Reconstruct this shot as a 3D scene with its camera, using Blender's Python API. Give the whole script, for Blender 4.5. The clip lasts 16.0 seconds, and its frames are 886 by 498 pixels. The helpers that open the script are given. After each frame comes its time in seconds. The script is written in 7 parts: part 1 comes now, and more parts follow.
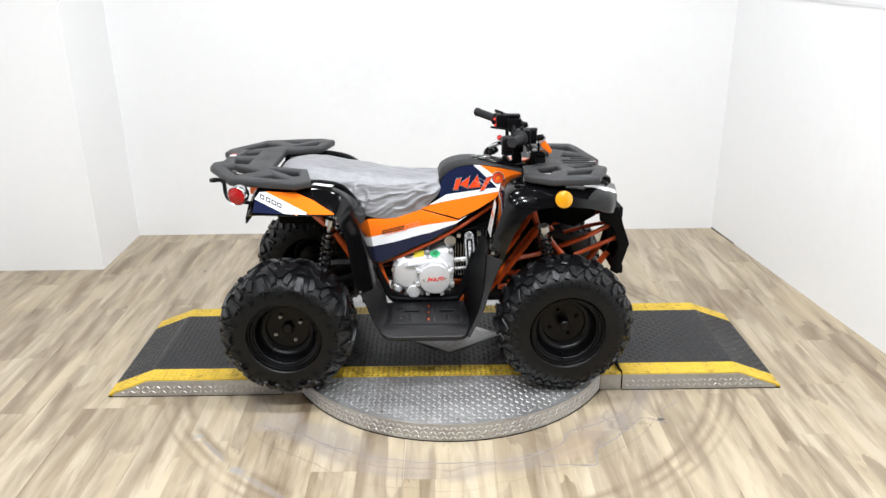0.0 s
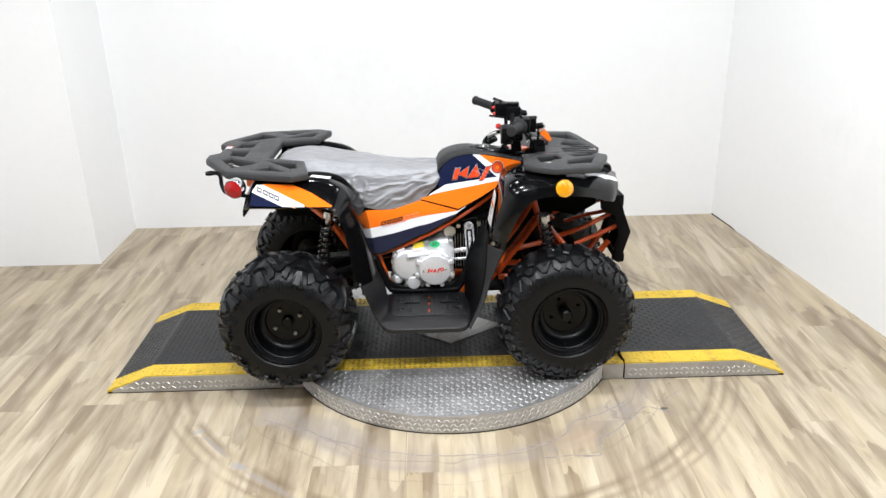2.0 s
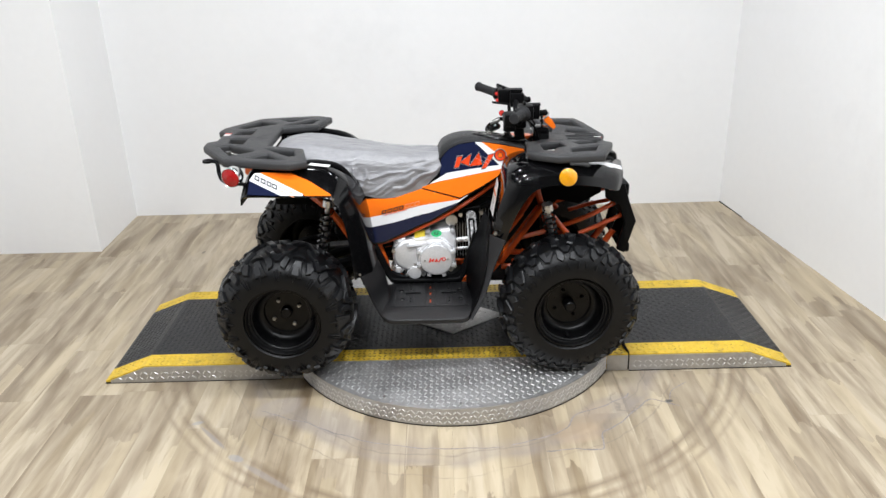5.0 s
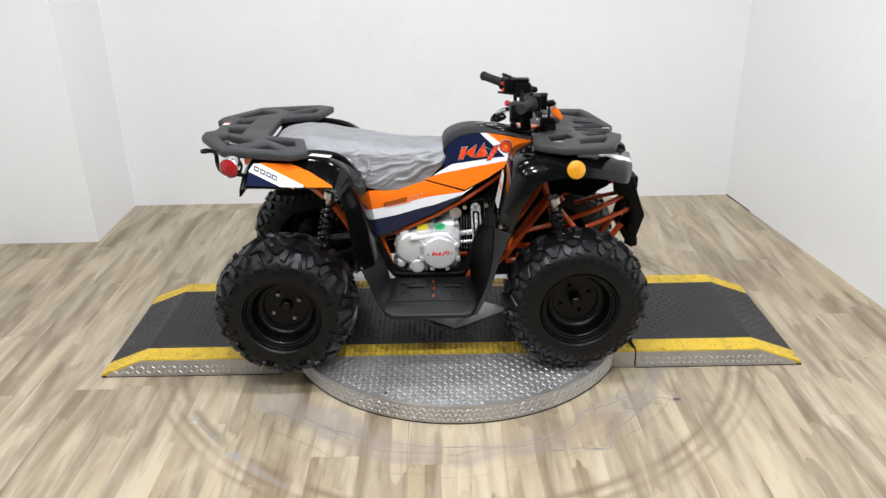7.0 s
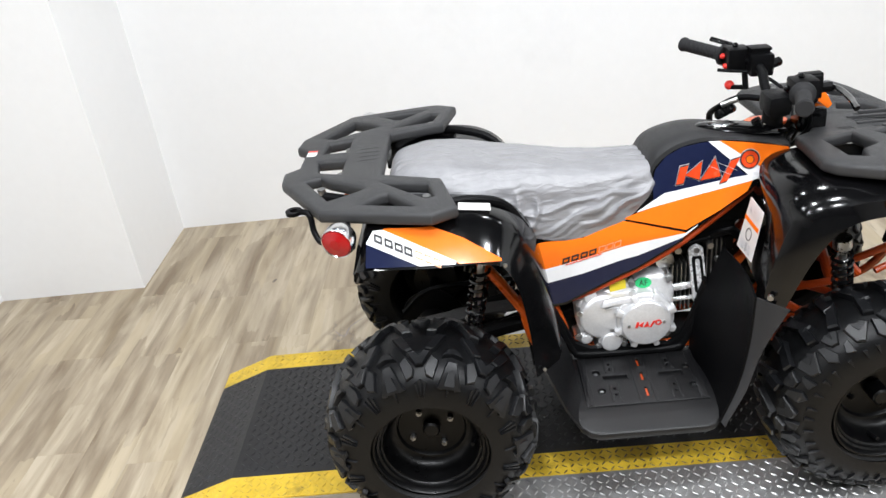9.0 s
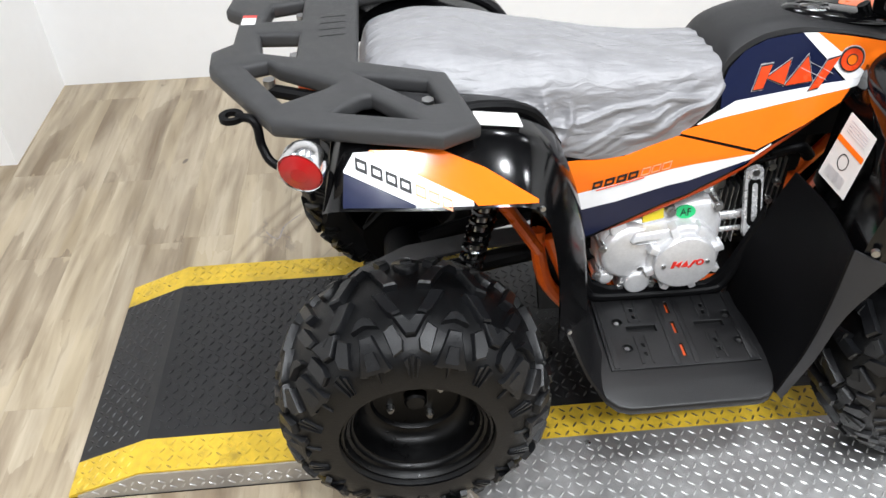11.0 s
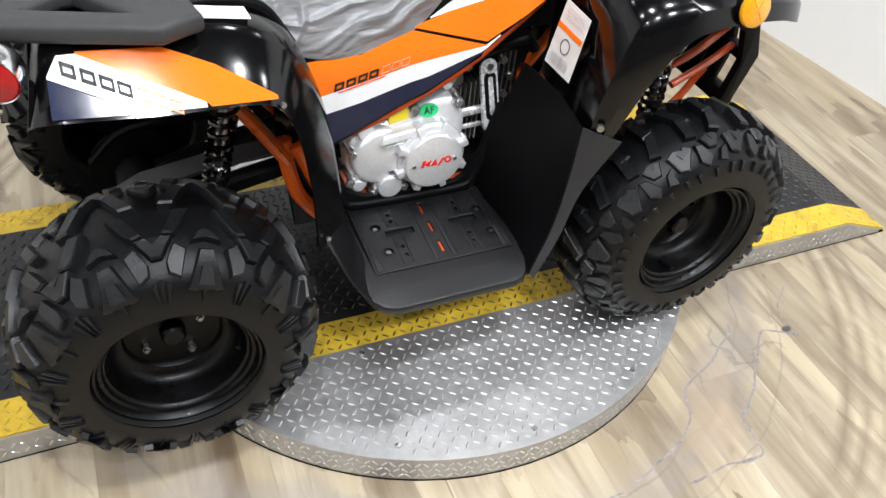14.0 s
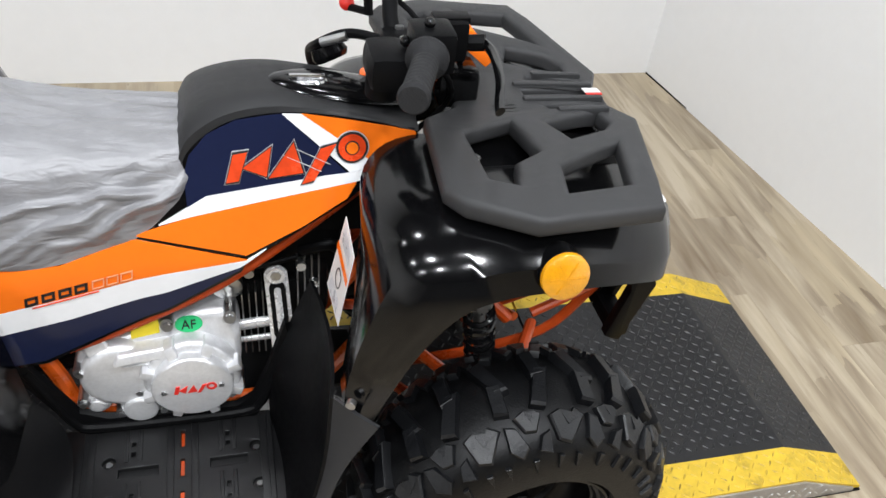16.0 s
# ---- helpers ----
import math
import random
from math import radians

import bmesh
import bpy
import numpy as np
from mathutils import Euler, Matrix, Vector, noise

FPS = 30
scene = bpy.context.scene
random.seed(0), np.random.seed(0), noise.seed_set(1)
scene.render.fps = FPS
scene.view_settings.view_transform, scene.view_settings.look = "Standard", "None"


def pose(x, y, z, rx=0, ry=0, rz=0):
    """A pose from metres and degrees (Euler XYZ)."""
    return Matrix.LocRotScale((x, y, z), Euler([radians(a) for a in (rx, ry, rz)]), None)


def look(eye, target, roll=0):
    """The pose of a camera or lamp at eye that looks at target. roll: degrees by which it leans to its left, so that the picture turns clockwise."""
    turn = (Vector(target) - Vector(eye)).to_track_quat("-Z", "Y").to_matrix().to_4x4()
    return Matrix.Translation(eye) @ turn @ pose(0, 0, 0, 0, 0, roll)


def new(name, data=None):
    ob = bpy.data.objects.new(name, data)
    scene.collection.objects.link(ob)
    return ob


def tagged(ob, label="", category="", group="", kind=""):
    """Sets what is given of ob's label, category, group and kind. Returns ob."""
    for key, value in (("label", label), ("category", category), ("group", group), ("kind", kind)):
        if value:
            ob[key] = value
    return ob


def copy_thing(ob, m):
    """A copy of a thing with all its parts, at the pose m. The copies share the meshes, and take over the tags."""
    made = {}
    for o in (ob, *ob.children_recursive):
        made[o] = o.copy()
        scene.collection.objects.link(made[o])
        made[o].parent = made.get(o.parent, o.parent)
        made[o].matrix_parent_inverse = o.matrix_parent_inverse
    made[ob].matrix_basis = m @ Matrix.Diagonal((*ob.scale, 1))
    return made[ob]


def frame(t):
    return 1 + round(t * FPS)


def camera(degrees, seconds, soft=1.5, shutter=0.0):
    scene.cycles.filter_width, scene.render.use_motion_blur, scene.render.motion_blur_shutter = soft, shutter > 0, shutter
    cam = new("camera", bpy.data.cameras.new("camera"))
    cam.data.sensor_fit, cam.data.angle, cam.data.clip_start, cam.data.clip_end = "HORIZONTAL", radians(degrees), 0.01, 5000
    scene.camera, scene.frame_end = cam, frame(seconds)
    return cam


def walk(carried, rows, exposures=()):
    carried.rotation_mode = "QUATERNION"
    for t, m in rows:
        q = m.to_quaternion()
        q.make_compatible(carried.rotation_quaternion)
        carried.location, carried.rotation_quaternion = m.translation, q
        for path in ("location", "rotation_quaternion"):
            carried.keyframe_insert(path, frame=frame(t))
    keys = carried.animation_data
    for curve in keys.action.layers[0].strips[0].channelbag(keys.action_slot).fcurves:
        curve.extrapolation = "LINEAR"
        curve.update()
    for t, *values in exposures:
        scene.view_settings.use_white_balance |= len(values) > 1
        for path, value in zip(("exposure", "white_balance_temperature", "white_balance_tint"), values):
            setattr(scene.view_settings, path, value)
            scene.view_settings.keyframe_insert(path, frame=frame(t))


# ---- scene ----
cam = camera(58.8, 16.0)
PATH = [
    (0, (0.047, -2.95, 1.596), (0.06, -1.081, 0.884), -0.6),
    (0.5, (0.037, -2.949, 1.597), (0.058, -1.08, 0.884), -0.6),
    (1, (0.04, -2.938, 1.594), (0.058, -1.076, 0.865), -0.6),
    (1.5, (0.039, -2.932, 1.593), (0.053, -1.071, 0.86), -1.0),
    (2, (0.04, -2.919, 1.598), (0.058, -1.062, 0.856), -1.3),
    (2.5, (0.057, -2.898, 1.609), (0.07, -1.045, 0.857), -1.4),
    (3, (0.064, -2.885, 1.604), (0.074, -1.039, 0.835), -1.3),
    (3.5, (0.069, -2.883, 1.597), (0.069, -1.037, 0.829), -1.4),
    (4, (0.065, -2.877, 1.595), (0.066, -1.031, 0.826), -1.4),
    (6.5, (0.059, -2.833, 1.583), (0.053, -0.997, 0.788), -1.4),
    (7, (0.049, -2.802, 1.578), (0.047, -0.969, 0.779), -1.1),
    (7.3, (0.013, -2.760, 1.580), (0.001, -0.933, 0.767), -2.8),
    (7.5, (-0.011, -2.701, 1.565), (-0.021, -0.892, 0.712), -4.8),
    (7.7, (-0.032, -2.624, 1.561), (-0.111, -0.824, 0.692), -5.8),
    (8, (-0.051, -2.43, 1.542), (-0.228, -0.63, 0.688), -6.2),
    (8.2, (-0.068, -2.285, 1.556), (-0.298, -0.489, 0.705), -6.0),
    (8.5, (-0.179, -2.103, 1.53), (-0.385, -0.324, 0.641), -6.7),
    (8.7, (-0.249, -1.97, 1.534), (-0.407, -0.197, 0.622), -7.4),
    (10.8, (-0.499, -1.283, 1.446), (-0.423, 0.289, 0.211), -2.6),
    (11, (-0.499, -1.287, 1.424), (-0.403, 0.242, 0.138), -1.8),
    (11.5, (-0.506, -1.302, 1.373), (-0.394, 0.121, -0.028), -1.2),
    (12, (-0.521, -1.32, 1.347), (-0.401, 0.026, -0.127), -0.1),
    (12.5, (-0.518, -1.32, 1.337), (-0.344, -0.014, -0.168), 0.8),
    (13, (-0.518, -1.318, 1.345), (-0.191, 0.01, -0.115), 2.7),
    (13.5, (-0.504, -1.31, 1.354), (0.023, 0.004, -0.059), 5.4),
    (14, (-0.491, -1.304, 1.348), (0.171, -0.004, -0.02), 6.9),
    (14.5, (-0.391, -1.279, 1.366), (0.319, 0.033, 0.033), 4.8),
    (15, (-0.148, -1.241, 1.38), (0.481, 0.174, 0.114), 3.2),
    (15.5, (0.021, -1.187, 1.413), (0.519, 0.3, 0.172), 2.4),
    (16, (0.129, -1.01, 1.382), (0.61, 0.45, 0.103), 7.7),
]
walk(cam, [(t, look(eye, target, roll)) for t, eye, target, roll in PATH], exposures=[(0, -0.32), (2, -0.32), (3, -0.38), (4.2, -0.46), (7, -0.60), (8.5, -0.38), (11, -0.27), (12.5, -0.33), (13.5, -0.33), (15, -0.44), (15.5, -0.55), (16, -0.56)])

# ---- world, lamps ----
world = bpy.data.worlds.new("world")
scene.world = world
world.use_nodes = True
world.node_tree.nodes["Background"].inputs[0].default_value = (0.9, 0.95, 1.0, 1)
world.node_tree.nodes["Background"].inputs[1].default_value = 0.02
LAMPS = [(x, y) for y in (-2.20, -1.05, 0.50) for x in (-1.5, -0.5, 0.5, 1.5)]
CEIL = 2.8
for lx, ly in LAMPS:
    lamp = bpy.data.lights.new("downlight", "AREA")
    lamp.shape, lamp.size, lamp.energy, lamp.color = "DISK", 0.20, (48.0 if ly < -2 else 32.0 if ly < 0 else 13.0) * (0.45 if abs(lx) > 1 else 1.0), (0.935, 0.97, 1.015)
    lob = new("downlight", lamp)
    lob.location = (lx, ly, CEIL - 0.045)


# ---- materials ----
def mat(name, color, rough=0.5, metal=0.0, vary=0.12, scale=6.0, fine=80.0, bump=0.0, bump_scale=200.0,
        rough_vary=0.08, coat=0.0, spec=0.5, random_tone=0.0, trans=0.0, ior=1.5):
    m = bpy.data.materials.new(name)
    m.use_nodes = True
    n, l = m.node_tree.nodes, m.node_tree.links
    b = n["Principled BSDF"]
    co = n.new("ShaderNodeTexCoord")
    big, small = n.new("ShaderNodeTexNoise"), n.new("ShaderNodeTexNoise")
    big.inputs["Scale"].default_value, big.inputs["Detail"].default_value = scale, 4.0
    small.inputs["Scale"].default_value, small.inputs["Detail"].default_value = fine, 3.0
    l.new(co.outputs["Object"], big.inputs["Vector"])
    l.new(co.outputs["Object"], small.inputs["Vector"])
    mix = n.new("ShaderNodeMath")
    mix.operation = "MULTIPLY_ADD"
    l.new(small.outputs["Fac"], mix.inputs[0])
    mix.inputs[1].default_value = 0.5
    half = n.new("ShaderNodeMath")
    half.operation = "MULTIPLY"
    half.inputs[1].default_value = 0.5
    l.new(big.outputs["Fac"], half.inputs[0])
    l.new(half.outputs[0], mix.inputs[2])
    val = n.new("ShaderNodeMapRange")
    val.inputs["From Min"].default_value, val.inputs["From Max"].default_value = 0.3, 0.7
    val.inputs["To Min"].default_value, val.inputs["To Max"].default_value = 1 - vary, 1 + vary
    l.new(mix.outputs[0], val.inputs["Value"])
    hsv = n.new("ShaderNodeHueSaturation")
    hsv.inputs["Color"].default_value = (*color, 1)
    l.new(val.outputs["Result"], hsv.inputs["Value"])
    if random_tone:
        info = n.new("ShaderNodeObjectInfo")
        rnd = n.new("ShaderNodeMapRange")
        rnd.inputs["To Min"].default_value, rnd.inputs["To Max"].default_value = 1 - random_tone, 1 + random_tone
        l.new(info.outputs["Random"], rnd.inputs["Value"])
        mul = n.new("ShaderNodeMath")
        mul.operation = "MULTIPLY"
        l.new(val.outputs["Result"], mul.inputs[0])
        l.new(rnd.outputs["Result"], mul.inputs[1])
        l.new(mul.outputs[0], hsv.inputs["Value"])
    l.new(hsv.outputs["Color"], b.inputs["Base Color"])
    rr = n.new("ShaderNodeMapRange")
    rr.inputs["From Min"].default_value, rr.inputs["From Max"].default_value = 0.3, 0.7
    rr.inputs["To Min"].default_value = max(0.02, rough - rough_vary)
    rr.inputs["To Max"].default_value = min(1.0, rough + rough_vary)
    l.new(mix.outputs[0], rr.inputs["Value"])
    l.new(rr.outputs["Result"], b.inputs["Roughness"])
    b.inputs["Metallic"].default_value = metal
    b.inputs["Coat Weight"].default_value = coat
    b.inputs["Coat Roughness"].default_value = 0.05
    b.inputs["Specular IOR Level"].default_value = spec
    b.inputs["Transmission Weight"].default_value = trans
    b.inputs["IOR"].default_value = ior
    if bump:
        nb, bp = n.new("ShaderNodeTexNoise"), n.new("ShaderNodeBump")
        nb.inputs["Scale"].default_value, nb.inputs["Detail"].default_value = bump_scale, 3.0
        l.new(co.outputs["Object"], nb.inputs["Vector"])
        bp.inputs["Strength"].default_value, bp.inputs["Distance"].default_value = bump, 0.002
        l.new(nb.outputs["Fac"], bp.inputs["Height"])
        l.new(bp.outputs["Normal"], b.inputs["Normal"])
    return m


M_WALL = mat("white_wall_paint", (0.87, 0.87, 0.87), 0.55, vary=0.015, scale=1.2, fine=25, bump=0.15, bump_scale=90)
# for the unseen front wall, kept dark so it bounces little light
M_UNSEEN_WALL = mat("unseen_wall_grey", (0.22, 0.22, 0.22), 0.6, vary=0.05)
M_CEIL = mat("dark_ceiling_paint", (0.05, 0.05, 0.052), 0.85, vary=0.1, spec=0.1)
M_TRIM = mat("white_trim", (0.72, 0.72, 0.72), 0.45, vary=0.03)
M_BLACK_GLOSS = mat("gloss_black_plastic", (0.0025, 0.0025, 0.0028), 0.13, vary=0.2, rough_vary=0.04, spec=0.36)
M_BLACK_SATIN = mat("satin_black_plastic", (0.0028, 0.0028, 0.0032), 0.42, vary=0.2, bump=0.12, bump_scale=700, spec=0.09)
M_BLACK_DEEP = mat("dark_underbody", (0.0025, 0.0025, 0.0025), 0.7, vary=0.3, spec=0.1)
M_RACK = mat("textured_grey_black_plastic", (0.034, 0.034, 0.035), 0.48, vary=0.12, bump=0.35, bump_scale=900, spec=0.32)
M_FOOT = mat("moulded_footwell_plastic", (0.0045, 0.0045, 0.0050), 0.40, vary=0.15, bump=0.25, bump_scale=800, spec=0.42)
M_FLANGE = mat("grey_black_plastic", (0.020, 0.020, 0.0215), 0.45, vary=0.12, bump=0.25, bump_scale=800, spec=0.4)
M_RUBBER = mat("tyre_rubber", (0.0026, 0.0027, 0.0031), 0.42, vary=0.30, scale=9, fine=120, bump=0.25, bump_scale=300, spec=0.26)
M_TREAD = mat("tyre_tread_rubber", (0.0040, 0.0043, 0.0052), 0.40, vary=0.30, scale=9, fine=120, bump=0.30, bump_scale=300, spec=0.42)
M_RIM = mat("black_painted_steel", (0.0016, 0.0016, 0.0018), 0.32, vary=0.2, spec=0.22)
M_NUT = mat("dull_zinc_nut", (0.30, 0.30, 0.30), 0.35, metal=1.0, vary=0.15)
M_BLACK_SHINY = mat("shiny_black_paint", (0.004, 0.004, 0.0045), 0.16, vary=0.2, spec=0.5)
M_ORANGE = mat("orange_decal", (0.92, 0.18, 0.012), 0.11, vary=0.03, spec=0.2, coat=0.0, rough_vary=0.03)
M_WHITE_DECAL = mat("white_decal", (0.82, 0.82, 0.83), 0.11, vary=0.03, spec=0.2, coat=0.0, rough_vary=0.03)
M_NAVY = mat("navy_decal", (0.010, 0.014, 0.042), 0.11, vary=0.08, spec=0.28, coat=0.0, rough_vary=0.03)
M_RED_LOGO = mat("red_orange_print", (0.72, 0.06, 0.012), 0.25, vary=0.25, scale=25, coat=0.4)
M_SILVER_PRINT = mat("silver_print", (0.6, 0.6, 0.62), 0.3, metal=0.3, vary=0.05)
M_PALE_ORANGE = mat("pale_orange_print", (0.85, 0.34, 0.17), 0.3, vary=0.05)
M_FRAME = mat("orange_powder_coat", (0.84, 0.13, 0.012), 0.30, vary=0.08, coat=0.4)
# the same orange coat, darkened for parts that lie in shade
M_FRAME_SHADED = mat("shaded_orange_powder_coat", (0.50, 0.062, 0.008), 0.32, vary=0.12, coat=0.25)
M_BRIGHT = mat("bright_cast_metal", (0.80, 0.80, 0.81), 0.26, metal=0.55, vary=0.08)
M_TANK = mat("satin_tank_plastic", (0.014, 0.014, 0.015), 0.46, vary=0.12, bump=0.2, bump_scale=800, spec=0.36)
M_ALU = mat("cast_aluminium", (0.74, 0.74, 0.75), 0.38, metal=0.48, vary=0.10, scale=18, fine=160, bump=0.3, bump_scale=500)
M_CHROME = mat("bright_metal", (0.72, 0.72, 0.73), 0.16, metal=1.0, vary=0.08)
M_STEEL = mat("zinc_steel", (0.55, 0.55, 0.55), 0.30, metal=1.0, vary=0.12)
M_PLATE = mat("aluminium_tread_plate", (0.52, 0.515, 0.51), 0.50, metal=0.92, vary=0.16, scale=5, fine=60, bump=0.3, bump_scale=350, rough_vary=0.12)
M_PLATE_BAR = mat("polished_tread_bar", (0.64, 0.64, 0.64), 0.42, metal=0.95, vary=0.10, fine=60)
M_BLACK_BAR = mat("worn_black_tread_bar", (0.014, 0.014, 0.0155), 0.38, vary=0.4, scale=5, fine=50, spec=0.5)
M_YELLOW_BAR = mat("worn_yellow_tread_bar", (0.64, 0.43, 0.045), 0.46, vary=0.3, scale=9, fine=50)
M_WORN_BAR = mat("tread_bar_worn_through_yellow", (0.16, 0.115, 0.035), 0.45, vary=0.5, scale=12, fine=60)
M_DECK_BLACK = mat("black_deck_paint", (0.0105, 0.0105, 0.0115), 0.38, spec=0.40, vary=0.35, scale=4, fine=70, bump=0.3, bump_scale=350, rough_vary=0.15)
M_DECK_YELLOW = mat("yellow_safety_paint", (0.66, 0.44, 0.030), 0.50, vary=0.20, scale=9, fine=55, bump=0.3, bump_scale=300)
M_DARK_GAP = mat("dark_rubber_edge", (0.008, 0.008, 0.008), 0.8, spec=0.1)
M_RED_LENS = mat("red_lens", (0.34, 0.005, 0.007), 0.12, vary=0.10, coat=0.25, spec=0.35, bump=0.25, bump_scale=260)
M_AMBER = mat("amber_reflector", (0.66, 0.285, 0.004), 0.16, vary=0.12, fine=150, coat=0.8, bump=0.6, bump_scale=300)
M_YELLOW_STICKER = mat("yellow_sticker", (0.85, 0.68, 0.03), 0.5, vary=0.06)
M_GREEN = mat("green_sticker", (0.02, 0.50, 0.17), 0.5, vary=0.08)
M_BLACK_INK = mat("black_ink", (0.012, 0.012, 0.013), 0.5)
M_PAPER = mat("white_card", (0.72, 0.71, 0.69), 0.6, vary=0.04)
M_RED_BUTTON = mat("red_plastic", (0.72, 0.03, 0.02), 0.35, vary=0.08)
M_GRIP = mat("rubber_grip", (0.014, 0.014, 0.015), 0.65, spec=0.25, vary=0.15, bump=0.5, bump_scale=400)
M_SCRATCH = mat("scraped_vinyl_edge", (0.26, 0.23, 0.22), 0.5, vary=0.45, scale=25, fine=140)
M_LIGHT = bpy.data.materials.new("lamp_diffuser")
M_LIGHT.use_nodes = True
M_LIGHT.node_tree.nodes["Principled BSDF"].inputs["Emission Color"].default_value = (1, 0.97, 0.93, 1)
M_LIGHT.node_tree.nodes["Principled BSDF"].inputs["Emission Strength"].default_value = 6.0


def add_dirt(m, color, scale, lo, hi, amount):
    """Specks of dirt and worn-through paint over a material's colour."""
    n, l = m.node_tree.nodes, m.node_tree.links
    base = n["Principled BSDF"].inputs["Base Color"]
    src = base.links[0].from_socket
    co, nz, mr, mx = n.new("ShaderNodeTexCoord"), n.new("ShaderNodeTexNoise"), n.new("ShaderNodeMapRange"), n.new("ShaderNodeMix")
    nz.inputs["Scale"].default_value, nz.inputs["Detail"].default_value, nz.inputs["Roughness"].default_value = scale, 6.0, 0.65
    mr.inputs["From Min"].default_value, mr.inputs["From Max"].default_value = lo, hi
    mr.inputs["To Max"].default_value = amount
    mx.data_type = "RGBA"
    mx.inputs[7].default_value = (*color, 1)
    l.new(co.outputs["Object"], nz.inputs["Vector"])
    l.new(nz.outputs["Fac"], mr.inputs["Value"])
    l.new(mr.outputs["Result"], mx.inputs[0])
    l.new(src, mx.inputs[6])
    l.new(mx.outputs[2], base)


add_dirt(M_DECK_YELLOW, (0.06, 0.04, 0.012), 16, 0.56, 0.70, 0.5)
add_dirt(M_WORN_BAR, (0.02, 0.016, 0.010), 22, 0.42, 0.60, 0.9)
add_dirt(M_YELLOW_BAR, (0.05, 0.04, 0.02), 30, 0.52, 0.64, 0.6)
add_dirt(M_DECK_BLACK, (0.022, 0.0215, 0.021), 7, 0.52, 0.75, 0.5)
add_dirt(M_PLATE, (0.30, 0.29, 0.28), 6, 0.52, 0.72, 0.5)
add_dirt(M_WALL, (0.70, 0.70, 0.70), 1.1, 0.60, 0.80, 0.35)


def seat_wrap_material():
    m = mat("grey_plastic_seat_wrap", (0.228, 0.226, 0.236), 0.42, vary=0.20, scale=9, fine=40, rough_vary=0.10, spec=0.8)
    n, l = m.node_tree.nodes, m.node_tree.links
    b = n["Principled BSDF"]
    co = n.new("ShaderNodeTexCoord")
    last = None
    for sc, rot, big, strength, dist in (((5, 16, 22), (0.2, 0.7, 0.35), 1.0, 0.8, 0.012), ((7, 13, 15), (0.4, 0.5, 0.6), 1.0, 0.55, 0.006), ((18, 44, 55), (0.5, 0.2, -0.5), 1.3, 0.80, 0.0045)):
        mp, nz, bp = n.new("ShaderNodeMapping"), n.new("ShaderNodeTexNoise"), n.new("ShaderNodeBump")
        mp.inputs["Scale"].default_value, mp.inputs["Rotation"].default_value = sc, rot
        nz.inputs["Scale"].default_value, nz.inputs["Detail"].default_value, nz.inputs["Distortion"].default_value = big, 2.5, 0.7
        bp.inputs["Strength"].default_value, bp.inputs["Distance"].default_value = strength, dist
        if dist == 0.006:
            nz.noise_type = "RIDGED_MULTIFRACTAL"
        l.new(co.outputs["Object"], mp.inputs["Vector"])
        l.new(mp.outputs["Vector"], nz.inputs["Vector"])
        l.new(nz.outputs["Fac"], bp.inputs["Height"])
        if last is not None:
            l.new(last.outputs["Normal"], bp.inputs["Normal"])
        last = bp
    l.new(last.outputs["Normal"], b.inputs["Normal"])
    l.new(last.outputs["Normal"], b.inputs["Coat Normal"])
    b.inputs["Coat Roughness"].default_value = 0.34
    return m


M_WRAP = seat_wrap_material()


FLOOR_DARK, FLOOR_GREY = (0.180, 0.130, 0.078, 1), (0.275, 0.218, 0.150, 1)
FLOOR_MID, FLOOR_LIGHT, FLOOR_CREAM = (0.392, 0.322, 0.228, 1), (0.505, 0.432, 0.322, 1), (0.520, 0.428, 0.282, 1)


